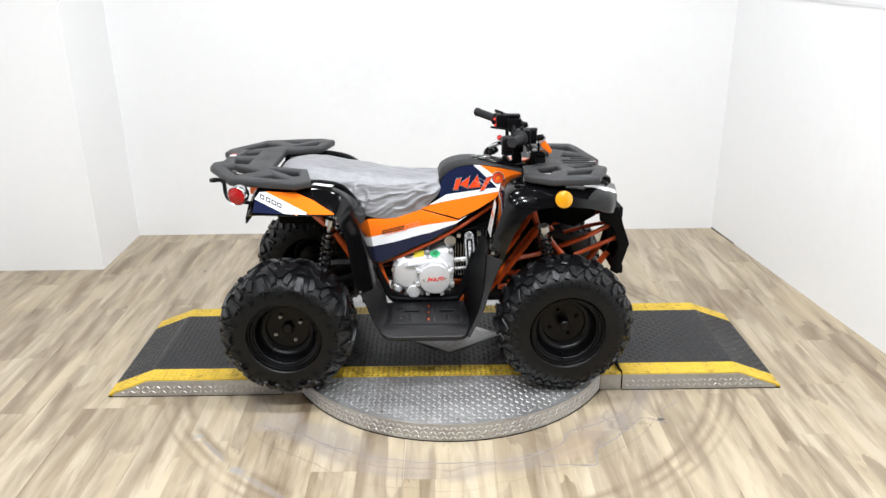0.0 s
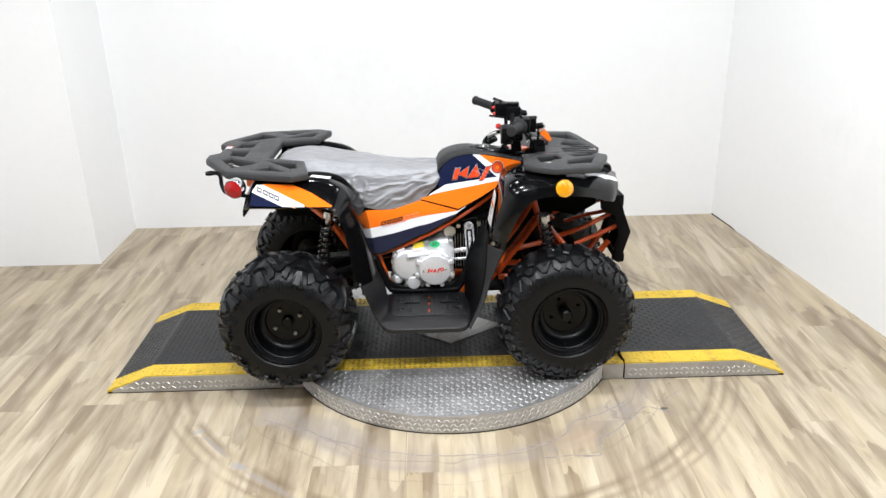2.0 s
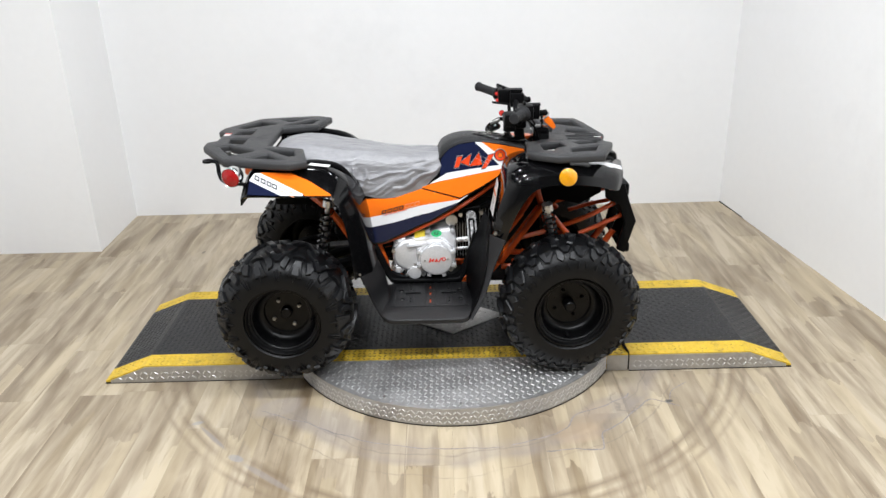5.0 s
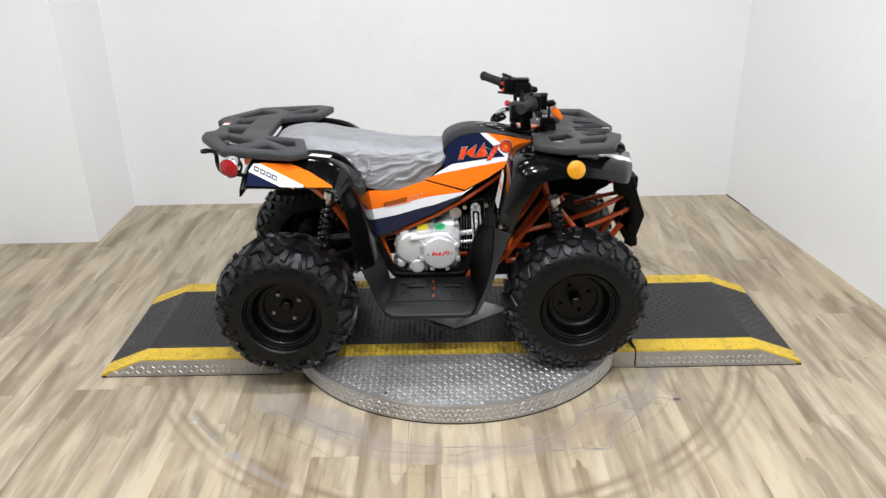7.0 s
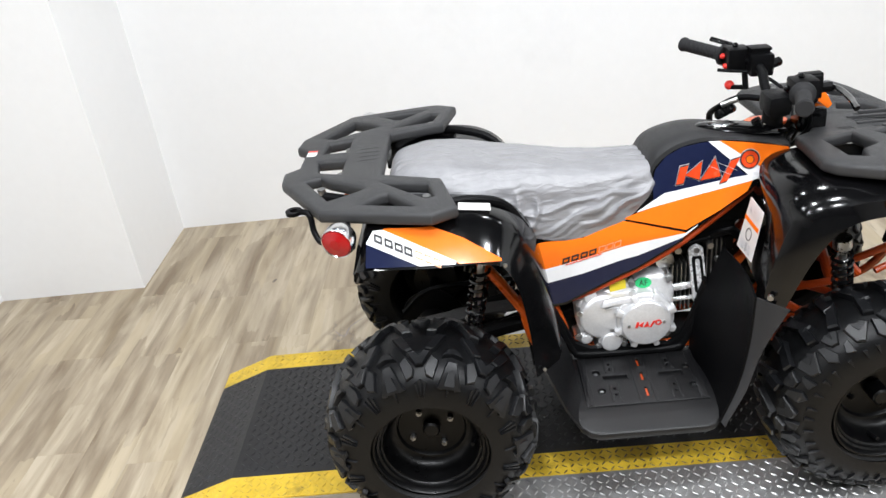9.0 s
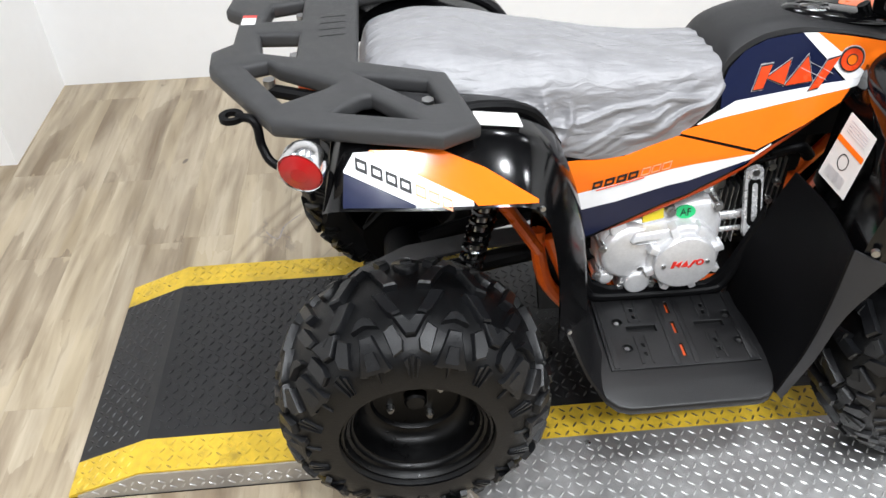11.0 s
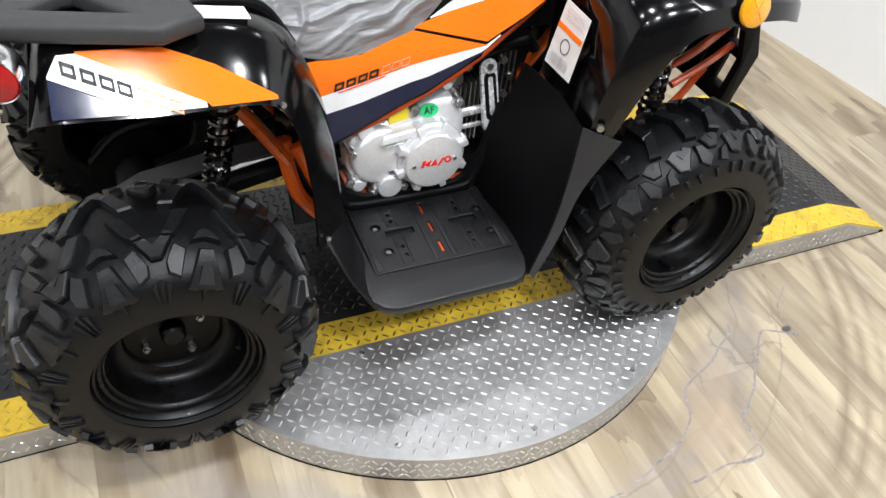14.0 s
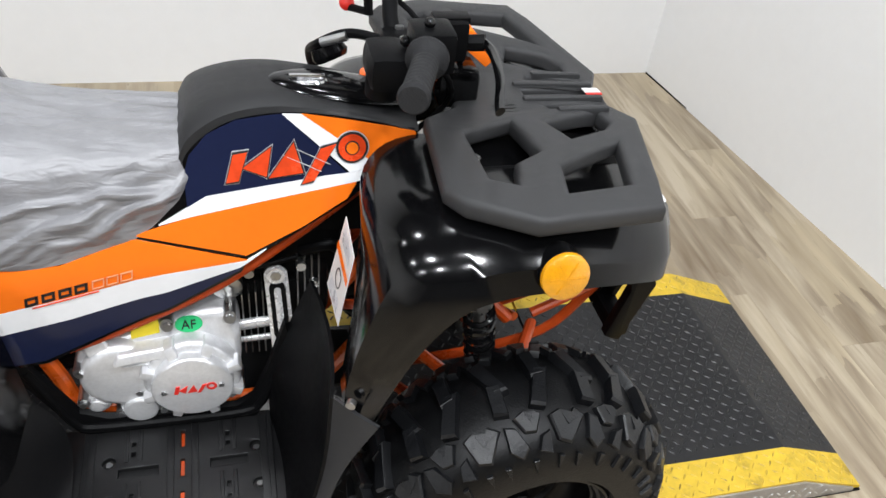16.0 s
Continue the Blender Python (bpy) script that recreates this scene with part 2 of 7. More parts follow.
def floor_material():
    m = bpy.data.materials.new("wood_look_vinyl_plank")
    m.use_nodes = True
    n, l = m.node_tree.nodes, m.node_tree.links
    b = n["Principled BSDF"]
    geo = n.new("ShaderNodeNewGeometry")
    info = n.new("ShaderNodeObjectInfo")
    # grain runs along y; each plank takes its own stretch of it
    off = n.new("ShaderNodeVectorMath")
    off.operation = "MULTIPLY_ADD"
    comb = n.new("ShaderNodeCombineXYZ")
    for i in range(3):
        l.new(info.outputs["Random"], comb.inputs[i])
    off.inputs[1].default_value = (37.0, 53.0, 11.0)
    l.new(comb.outputs[0], off.inputs[0])
    l.new(geo.outputs["Position"], off.inputs[2])

    def grain(sx, sy, detail, dist):
        mp = n.new("ShaderNodeMapping")
        mp.inputs["Scale"].default_value = (sx, sy, 1)
        nz = n.new("ShaderNodeTexNoise")
        nz.inputs["Scale"].default_value, nz.inputs["Detail"].default_value, nz.inputs["Distortion"].default_value = 1.0, detail, dist
        l.new(off.outputs[0], mp.inputs["Vector"])
        l.new(mp.outputs["Vector"], nz.inputs["Vector"])
        return nz

    fine, broad, knots, patch = grain(34, 3.2, 6, 0.4), grain(12, 1.7, 6, 0.9), grain(26, 17, 2, 0.5), grain(6, 1.6, 4, 0.8)

    def math_node(op, x, y, z=None):
        m_ = n.new("ShaderNodeMath")
        m_.operation = op
        for i, v in enumerate((x, y, z)):
            if v is None:
                continue
            if isinstance(v, (int, float)):
                m_.inputs[i].default_value = v
            else:
                l.new(v, m_.inputs[i])
        return m_.outputs[0]

    def span(v, lo, hi, to_lo=0.0, to_hi=1.0):
        r_ = n.new("ShaderNodeMapRange")
        r_.inputs["From Min"].default_value, r_.inputs["From Max"].default_value = lo, hi
        r_.inputs["To Min"].default_value, r_.inputs["To Max"].default_value = to_lo, to_hi
        l.new(v, r_.inputs["Value"])
        return r_.outputs["Result"]

    def blend(fac, first, second):
        x_ = n.new("ShaderNodeMix")
        x_.data_type = "RGBA"
        l.new(fac, x_.inputs[0])
        l.new(first, x_.inputs[6])
        if isinstance(second, tuple):
            x_.inputs[7].default_value = second
        else:
            l.new(second, x_.inputs[7])
        return x_.outputs[2]

    # the printed pattern: narrow strips of random length, each with a tone of its own
    def white(v):
        w_ = n.new("ShaderNodeTexWhiteNoise")
        w_.noise_dimensions = "2D"
        l.new(v, w_.inputs["Vector"])
        return w_.outputs["Value"]

    def pair(x, y):
        c_ = n.new("ShaderNodeCombineXYZ")
        l.new(x, c_.inputs[0])
        if y is not None:
            l.new(y, c_.inputs[1])
        return c_.outputs[0]

    sep = n.new("ShaderNodeSeparateXYZ")
    l.new(geo.outputs["Position"], sep.inputs[0])
    bend = grain(3.0, 1.1, 2, 0.0)
    column = math_node("FLOOR", math_node("MULTIPLY_ADD", sep.outputs["X"], 19.74, math_node("MULTIPLY_ADD", bend.outputs["Fac"], 1.3, 0.85)), 0)
    along = math_node("FLOOR", math_node("MULTIPLY_ADD", sep.outputs["Y"], 2.6, math_node("MULTIPLY_ADD", white(pair(column, None)), 9.0, math_node("MULTIPLY", broad.outputs["Fac"], 1.2))), 0)
    strip, tint = white(pair(column, along)), white(pair(along, column))
    # soft streaks from grey-brown to cream
    level = math_node("MULTIPLY_ADD", fine.outputs["Fac"], 0.30, math_node("MULTIPLY", broad.outputs["Fac"], 0.70))
    level = math_node("ADD", level, span(info.outputs["Random"], 0, 1, -0.030, 0.030))
    level = math_node("ADD", level, span(strip, 0, 1, -0.058, 0.052))
    ramp = n.new("ShaderNodeValToRGB")
    el = ramp.color_ramp.elements
    el[0].position, el[0].color = 0.32, FLOOR_DARK
    el[1].position, el[1].color = 0.63, FLOOR_LIGHT
    e_ = el.new(0.43)
    e_.color = FLOOR_GREY
    e_ = el.new(0.53)
    e_.color = FLOOR_MID
    l.new(level, ramp.inputs["Fac"])
    cur = blend(span(patch.outputs["Fac"], 0.45, 0.75, 0.0, 0.45), ramp.outputs["Color"], FLOOR_CREAM)
    cur = blend(span(tint, 0.72, 0.80, 0.0, 0.40), cur, FLOOR_CREAM)
    # dark flecks and smears along the grain
    fleck, smear = grain(70, 7, 3, 0.4), grain(2.2, 1.1, 3, 0.8)
    cur = blend(span(fleck.outputs["Fac"], 0.62, 0.74, 0.0, 0.40), cur, FLOOR_DARK)
    cur = blend(span(smear.outputs["Fac"], 0.52, 0.70, 0.0, 0.35), cur, FLOOR_GREY)
    # small dark knots
    cur = blend(span(knots.outputs["Fac"], 0.74, 0.80, 0.0, 0.55), cur, (0.13, 0.10, 0.075, 1))
    # rings that turning the platform has scuffed into the floor
    dist = n.new("ShaderNodeVectorMath")
    dist.operation = "DISTANCE"
    dist.inputs[1].default_value = (0.092, 0.018, 0.0)
    l.new(geo.outputs["Position"], dist.inputs[0])

    def spots(scale, detail):
        z_ = n.new("ShaderNodeTexNoise")
        z_.inputs["Scale"].default_value, z_.inputs["Detail"].default_value = scale, detail
        l.new(geo.outputs["Position"], z_.inputs["Vector"])
        return z_.outputs["Fac"]

    wob, grit, vein = spots(3.0, 5.0), spots(7.0, 6.0), spots(5.5, 6.0)
    wide_d = math_node("MULTIPLY_ADD", wob, 0.16, dist.outputs["Value"])
    slow_d = math_node("MULTIPLY_ADD", spots(1.3, 1.0), 0.05, dist.outputs["Value"])
    worn = span(grit, 0.30, 0.54)

    def ring(radius, width, src):
        return span(math_node("ABSOLUTE", math_node("SUBTRACT", src, radius), 0), width, 0.0)

    for radius, width, src, strength, col in ((1.085, 0.024, slow_d, 0.70, (0.15, 0.105, 0.065, 1)),
                                              (1.130, 0.018, slow_d, 0.62, (0.17, 0.12, 0.075, 1)),
                                              (1.172, 0.014, slow_d, 0.50, (0.18, 0.13, 0.085, 1)),
                                              (0.80, 0.085, dist.outputs["Value"], 0.45, (0.285, 0.245, 0.220, 1)),
                                              (0.92, 0.030, wide_d, 0.45, (0.25, 0.215, 0.20, 1)),
                                              (0.885, 0.0050, wide_d, 0.45, (0.16, 0.14, 0.13, 1)),
                                              (0.99, 0.004, wide_d, 0.45, (0.18, 0.15, 0.13, 1))):
        cur = blend(math_node("MULTIPLY", math_node("MULTIPLY", ring(radius, width, src), worn), strength), cur, col)

    # scraped chips and hairline cracks: centre, half lengths, turn
    def spot(cx, cy, rx, ry, turn, rough_edge):
        mp = n.new("ShaderNodeMapping")
        mp.vector_type = "TEXTURE"
        mp.inputs["Location"].default_value = (cx, cy, 0)
        mp.inputs["Rotation"].default_value = (0, 0, radians(turn))
        mp.inputs["Scale"].default_value = (rx, ry, 1)
        l.new(geo.outputs["Position"], mp.inputs["Vector"])
        ln = n.new("ShaderNodeVectorMath")
        ln.operation = "LENGTH"
        l.new(mp.outputs["Vector"], ln.inputs[0])
        return math_node("MULTIPLY_ADD", grit, rough_edge, ln.outputs["Value"])

    for cx, cy, rx, ry, turn, strength, col in ((-0.805, -0.585, 0.022, 0.012, 20, 0.55, (0.27, 0.28, 0.31, 1)), (-0.735, -0.665, 0.085, 0.009, -48, 0.60, (0.24, 0.22, 0.23, 1)),
                                                (-0.625, -0.785, 0.026, 0.013, -30, 0.55, (0.27, 0.28, 0.31, 1)), (-0.51, -0.88, 0.10, 0.012, -38, 0.5, (0.24, 0.22, 0.22, 1)),
                                                (0.845, -0.520, 0.016, 0.010, 10, 0.95, (0.05, 0.05, 0.05, 1)), (0.62, -0.55, 0.13, 0.06, 25, 0.4, (0.27, 0.235, 0.215, 1)),
                                                (-0.35, -0.60, 0.16, 0.07, -30, 0.4, (0.28, 0.25, 0.235, 1)), (-0.54, -0.50, 0.09, 0.05, 30, 0.45, (0.34, 0.30, 0.28, 1)), (0.56, -0.60, 0.11, 0.045, 55, 0.5, (0.42, 0.33, 0.24, 1)), (0.50, -0.70, 0.08, 0.05, 20, 0.5, (0.43, 0.32, 0.22, 1)), (0.48, -0.66, 0.10, 0.035, 38, 0.4, (0.30, 0.23, 0.16, 1)),
                                                (-0.62, 0.72, 0.020, 0.010, 60, 0.8, (0.09, 0.07, 0.06, 1)), (-1.20, 0.95, 0.018, 0.008, 70, 0.8, (0.09, 0.07, 0.06, 1))):
        cur = blend(math_node("MULTIPLY", span(spot(cx, cy, rx, ry, turn, 1.2), 1.75, 1.35), strength), cur, col)
    hair = span(math_node("ABSOLUTE", math_node("SUBTRACT", vein, 0.5), 0), 0.016, 0.004)
    for cx, cy, rx, ry, turn in ((0.70, -0.53, 0.20, 0.08, 12), (-0.88, 0.52, 0.14, 0.10, 30)):
        cur = blend(math_node("MULTIPLY", math_node("MULTIPLY", hair, span(spot(cx, cy, rx, ry, turn, 0.6), 1.35, 1.1)), 0.42), cur, (0.14, 0.12, 0.11, 1))
    l.new(cur, b.inputs["Base Color"])
    rr = n.new("ShaderNodeMapRange")
    rr.inputs["To Min"].default_value, rr.inputs["To Max"].default_value = 0.30, 0.48
    l.new(fine.outputs["Fac"], rr.inputs["Value"])
    l.new(rr.outputs["Result"], b.inputs["Roughness"])
    bp = n.new("ShaderNodeBump")
    bp.inputs["Strength"].default_value, bp.inputs["Distance"].default_value = 0.25, 0.001
    l.new(fine.outputs["Fac"], bp.inputs["Height"])
    l.new(bp.outputs["Normal"], b.inputs["Normal"])
    return m


M_FLOOR = floor_material()


# ---- building helpers ----
def as_object(name, bm, material, smooth=True, angle=35):
    bmesh.ops.recalc_face_normals(bm, faces=bm.faces)
    if smooth:
        for f in bm.faces:
            f.smooth = True
        for e in bm.edges:
            if len(e.link_faces) == 2 and e.calc_face_angle(0) > radians(angle):
                e.smooth = False
    me = bpy.data.meshes.new(name)
    bm.to_mesh(me)
    bm.free()
    me.materials.append(material)
    return new(name, me)


def part(name, bm, material, parent, label="", smooth=True, kind=""):
    ob = as_object(name, bm, material, smooth)
    ob.parent = parent
    tagged(ob, label=label, kind=kind)
    return ob


def thing(name, label, category, loc=(0, 0, 0), group="", kind=""):
    ob = new(name)
    ob.location = loc
    ob.empty_display_size = 0.05
    return tagged(ob, label, category, group, kind)


def block(bm, x0, x1, y0, y1, z0, z1, bevel=0.0):
    r = bmesh.ops.create_cube(bm, size=1.0)
    v = r["verts"]
    bmesh.ops.scale(bm, vec=(x1 - x0, y1 - y0, z1 - z0), verts=v)
    bmesh.ops.translate(bm, vec=((x0 + x1) / 2, (y0 + y1) / 2, (z0 + z1) / 2), verts=v)
    if bevel:
        es = list({e for q in v for e in q.link_edges})
        bmesh.ops.bevel(bm, geom=es, offset=bevel, segments=2, affect="EDGES", profile=0.6)
    return bm


def prism(bm, pts, place, depth, bevel=0.0, seg=2):
    """A flat outline, extruded by depth along the third axis of place, its edges rounded."""
    vs = [bm.verts.new(place @ Vector((u, v, 0))) for u, v in pts]
    f = bm.faces.new(vs)
    r = bmesh.ops.extrude_face_region(bm, geom=[f])
    nv = [g for g in r["geom"] if isinstance(g, bmesh.types.BMVert)]
    bmesh.ops.translate(bm, vec=place.to_3x3() @ Vector((0, 0, depth)), verts=nv)
    if bevel:
        es = list({e for q in vs + nv for e in q.link_edges})
        bmesh.ops.bevel(bm, geom=es, offset=bevel, segments=seg, affect="EDGES", profile=0.6)
    return bm


# outline (x, z) standing in the plane y = c, pushed away from the viewer by depth
def side_place(y):
    return Matrix(((1, 0, 0, 0), (0, 0, 1, y), (0, 1, 0, 0), (0, 0, 0, 1)))


def disc_pts(cx, cy, r, n=24, a0=0.0, a1=360.0):
    full = abs(a1 - a0) >= 359.9
    k = n if full else n + 1
    return [(cx + r * math.cos(radians(a0 + (a1 - a0) * i / n)), cy + r * math.sin(radians(a0 + (a1 - a0) * i / n))) for i in range(k)]


def rod(bm, a, b, r, seg=12, r2=None):
    a, b = Vector(a), Vector(b)
    d = b - a
    m = Matrix.Translation((a + b) / 2) @ d.to_track_quat("Z", "Y").to_matrix().to_4x4()
    bmesh.ops.create_cone(bm, cap_ends=True, segments=seg, radius1=r, radius2=r if r2 is None else r2, depth=d.length, matrix=m)
    return bm


def smooth_path(points, steps=6):
    """Catmull-Rom through the points."""
    p = [Vector(q) for q in points]
    p = [p[0] * 2 - p[1]] + p + [p[-1] * 2 - p[-2]]
    out = []
    for i in range(1, len(p) - 2):
        for k in range(steps):
            t = k / steps
            a, b, c, d = p[i - 1], p[i], p[i + 1], p[i + 2]
            out.append(0.5 * (2 * b + (c - a) * t + (2 * a - 5 * b + 4 * c - d) * t * t + (3 * b - a - 3 * c + d) * t ** 3))
    out.append(p[-2])
    return out


def tube(bm, points, r, seg=10, steps=5, flat=1.0):
    path = smooth_path(points, steps) if steps > 1 else [Vector(q) for q in points]
    rings, prev = [], None
    for i, q in enumerate(path):
        d = (path[min(i + 1, len(path) - 1)] - path[max(i - 1, 0)]).normalized()
        if prev is None:
            u = d.orthogonal().normalized()
        else:
            u = (prev - d * prev.dot(d)).normalized()
        prev = u
        w = d.cross(u)
        rings.append([bm.verts.new(q + r * (math.cos(2 * math.pi * k / seg) * u + flat * math.sin(2 * math.pi * k / seg) * w)) for k in range(seg)])
    for a, b in zip(rings, rings[1:]):
        for k in range(seg):
            bm.faces.new((a[k], a[(k + 1) % seg], b[(k + 1) % seg], b[k]))
    bm.faces.new(rings[0])
    bm.faces.new(rings[-1][::-1])
    return bm


def loft(bm, sections, closed=False, caps=False):
    rows = [[bm.verts.new(p) for p in s] for s in sections]
    n = len(rows[0])
    for a, b in zip(rows, rows[1:]):
        for k in range(n if closed else n - 1):
            bm.faces.new((a[k], a[(k + 1) % n], b[(k + 1) % n], b[k]))
    if caps:
        bm.faces.new(rows[0])
        bm.faces.new(rows[-1][::-1])
    return bm


def thicken(bm, t):
    bmesh.ops.recalc_face_normals(bm, faces=bm.faces)
    bmesh.ops.solidify(bm, geom=list(bm.faces), thickness=t)
    return bm


def along(poly, x):
    """z of a polyline given as (x, z) points."""
    if x <= poly[0][0]:
        return poly[0][1]
    for (x0, z0), (x1, z1) in zip(poly, poly[1:]):
        if x <= x1:
            return z0 + (z1 - z0) * (x - x0) / max(1e-9, x1 - x0)
    return poly[-1][1]


def skin(bm, top, bottom, yf, side, lift=0.0, n=24, m=5, thick=0.004):
    """A curved sheet between two outlines over the same stretch of x, on the surface yf; side -1 near, 1 far."""
    x0, x1 = max(top[0][0], bottom[0][0]), min(top[-1][0], bottom[-1][0])
    xs = sorted({round(x0 + (x1 - x0) * i / n, 5) for i in range(n + 1)} | {round(p[0], 5) for p in top + bottom if x0 < p[0] < x1})
    rows = []
    for x in xs:
        zt, zb = along(top, x), along(bottom, x)
        if zt - zb < 0.0005:
            zt, zb = (zt + zb) / 2 + 0.00025, (zt + zb) / 2 - 0.00025
        rows.append([(x, side * (yf(x, zb + (zt - zb) * k / m) + lift), zb + (zt - zb) * k / m) for k in range(m + 1)])
    front = [[bm.verts.new(p) for p in r] for r in rows]
    back = [[bm.verts.new((p[0], p[1] - side * thick, p[2])) for p in r] for r in rows]
    a, b = len(rows), m + 1
    for i in range(a - 1):
        for k in range(b - 1):
            bm.faces.new((front[i][k], front[i + 1][k], front[i + 1][k + 1], front[i][k + 1]))
            bm.faces.new((back[i][k], back[i][k + 1], back[i + 1][k + 1], back[i + 1][k]))
    for i in range(a - 1):
        for k in (0, b - 1):
            bm.faces.new((front[i][k], back[i][k], back[i + 1][k], front[i + 1][k]))
    for k in range(b - 1):
        for i in (0, a - 1):
            bm.faces.new((front[i][k], front[i][k + 1], back[i][k + 1], back[i][k]))
    return bm


def lathe(bm, profile, seg=48, closed=False):
    """Profile of (radius, y), turned round the y axis."""
    rings = []
    for k in range(seg):
        a = 2 * math.pi * k / seg
        rings.append([bm.verts.new((r * math.cos(a), y, r * math.sin(a))) for r, y in profile])
    n = len(profile)
    for k in range(seg):
        a, b = rings[k], rings[(k + 1) % seg]
        for i in range(n if closed else n - 1):
            bm.faces.new((a[i], a[(i + 1) % n], b[(i + 1) % n], b[i]))
    return bm


def plate(name, outline, holes, half, bevel, material, parent, bend, label="", rounds=2):
    """A moulded plate with cut-outs: outlines (x, y), rounded edges, then shaped by bend(x, y, z)."""
    cu = bpy.data.curves.new(name, "CURVE")
    cu.dimensions, cu.fill_mode, cu.extrude, cu.bevel_depth, cu.bevel_resolution = "2D", "BOTH", half, bevel, rounds
    cu.offset = -0.9 * bevel
    for pts in [outline] + holes:
        sp = cu.splines.new("POLY")
        sp.points.add(len(pts) - 1)
        for q, (x, y) in zip(sp.points, pts):
            q.co = (x, y, 0, 1)
        sp.use_cyclic_u = True
    tmp = bpy.data.objects.new("tmp", cu)
    scene.collection.objects.link(tmp)
    dg = bpy.context.evaluated_depsgraph_get()
    me = bpy.data.meshes.new_from_object(tmp.evaluated_get(dg))
    bpy.data.objects.remove(tmp)
    bpy.data.curves.remove(cu)
    bm = bmesh.new()
    bm.from_mesh(me)
    bpy.data.meshes.remove(me)
    bmesh.ops.remove_doubles(bm, verts=bm.verts, dist=0.0002)
    for _ in range(2):
        bmesh.ops.subdivide_edges(bm, edges=[e for e in bm.edges if e.calc_length() > 0.05], cuts=1)
    bmesh.ops.triangulate(bm, faces=[f for f in bm.faces if len(f.verts) > 4])
    for v in bm.verts:
        v.co = Vector(bend(*v.co))
    return part(name, bm, material, parent, label)


def mirrored(pts):
    return [(x, -y) for x, y in reversed(pts)]


# ---- the room ----
BACK, LEFT, RIGHT, FRONT = 1.54, -1.755, 1.71, -7.0


def wall(name, pts, height=CEIL, label="plain white painted wall"):
    bm = bmesh.new()
    prism(bm, pts, Matrix.Identity(4), height)
    ob = as_object(name, bm, M_WALL, smooth=False)
    return tagged(ob, label, "wall", kind="structure")


def build_room():
    wall("wall_back", [(-2.42, BACK), (1.86, BACK), (1.86, BACK + 0.12), (-2.42, BACK + 0.12)])
    wall("wall_right", [(RIGHT, BACK), (RIGHT + 1.06, FRONT), (RIGHT + 1.21, FRONT), (RIGHT + 0.15, BACK)], label="white painted wall with faint scuffs")
    wall("wall_boxed_corner", [(-2.45, 0.994), (LEFT, 0.994), (LEFT, BACK), (-2.45, BACK)], label="white boxed-out wall corner")
    wall("wall_left", [(-2.32, BACK), (-2.50, BACK), (-3.20, FRONT), (-3.00, FRONT)])
    # closes the room out of view; its grey is picked to cut fill light
    tagged(wall("wall_front", [(-3.2, FRONT), (3.0, FRONT), (3.0, FRONT - 0.12), (-3.2, FRONT - 0.12)], label="unseen grey wall added to cut front fill light"), "unseen grey wall added to cut front fill light").data.materials[0] = M_UNSEEN_WALL
    bm = bmesh.new()
    block(bm, -3.4, 3.1, FRONT - 0.2, BACK + 0.2, CEIL, CEIL + 0.1)
    tagged(as_object("ceiling", bm, M_CEIL, smooth=False), "dark painted ceiling", "ceiling", kind="structure")
    # panel seam moulding on the right-hand wall
    bm = bmesh.new()
    prism(bm, [(RIGHT - 0.004, BACK - 0.002), (RIGHT + 1.050, FRONT + 0.002), (RIGHT + 1.057, FRONT + 0.002), (RIGHT + 0.003, BACK - 0.002)],
          Matrix.Translation((0, 0, 1.355)), 0.02)
    tagged(as_object("trim", bm, M_TRIM, smooth=False), "thin white moulding along a wall", "moulding", kind="structure")
    # dark joint where the walls meet the floor
    for pts in ([(RIGHT - 0.004, BACK - 0.006), (RIGHT + 0.636, -3.0), (RIGHT + 0.640, -3.0), (RIGHT + 0.0, BACK - 0.006)],):
        bm = bmesh.new()
        prism(bm, pts, Matrix.Translation((0, 0, 0.0005)), 0.005)
        tagged(as_object("trim", bm, M_DARK_GAP, smooth=False), "thin dark joint between wall and floor", "sealant joint", kind="structure")
    for lx, ly in LAMPS:
        li = thing("ceiling_light", "round white recessed ceiling downlight, lit", "ceiling light", (lx, ly, CEIL), "ceiling downlights")
        bm = bmesh.new()
        r = [(0.085, 0), (0.11, 0), (0.11, 0.015), (0.085, 0.03)]
        lathe(bm, [(a + 0.03, -b) for a, b in r], 32, closed=True)
        bmesh.ops.rotate(bm, cent=(0, 0, 0), matrix=Matrix.Rotation(radians(90), 3, "X"), verts=bm.verts)
        part("frame", bm, M_TRIM, li)
        bm = bmesh.new()
        bmesh.ops.create_cone(bm, cap_ends=True, segments=32, radius1=0.114, radius2=0.114, depth=0.008, matrix=Matrix.Translation((0, 0, -0.012)))
        part("diffuser", bm, M_LIGHT, li)


build_room()


# ---- turntable and ramps ----
DECK = 0.07
DY = (-0.310, -0.228, 0.248, 0.324)
CX, CY, CR = 0.092, 0.018, 0.659
PX0, PX1 = -0.556, 0.746


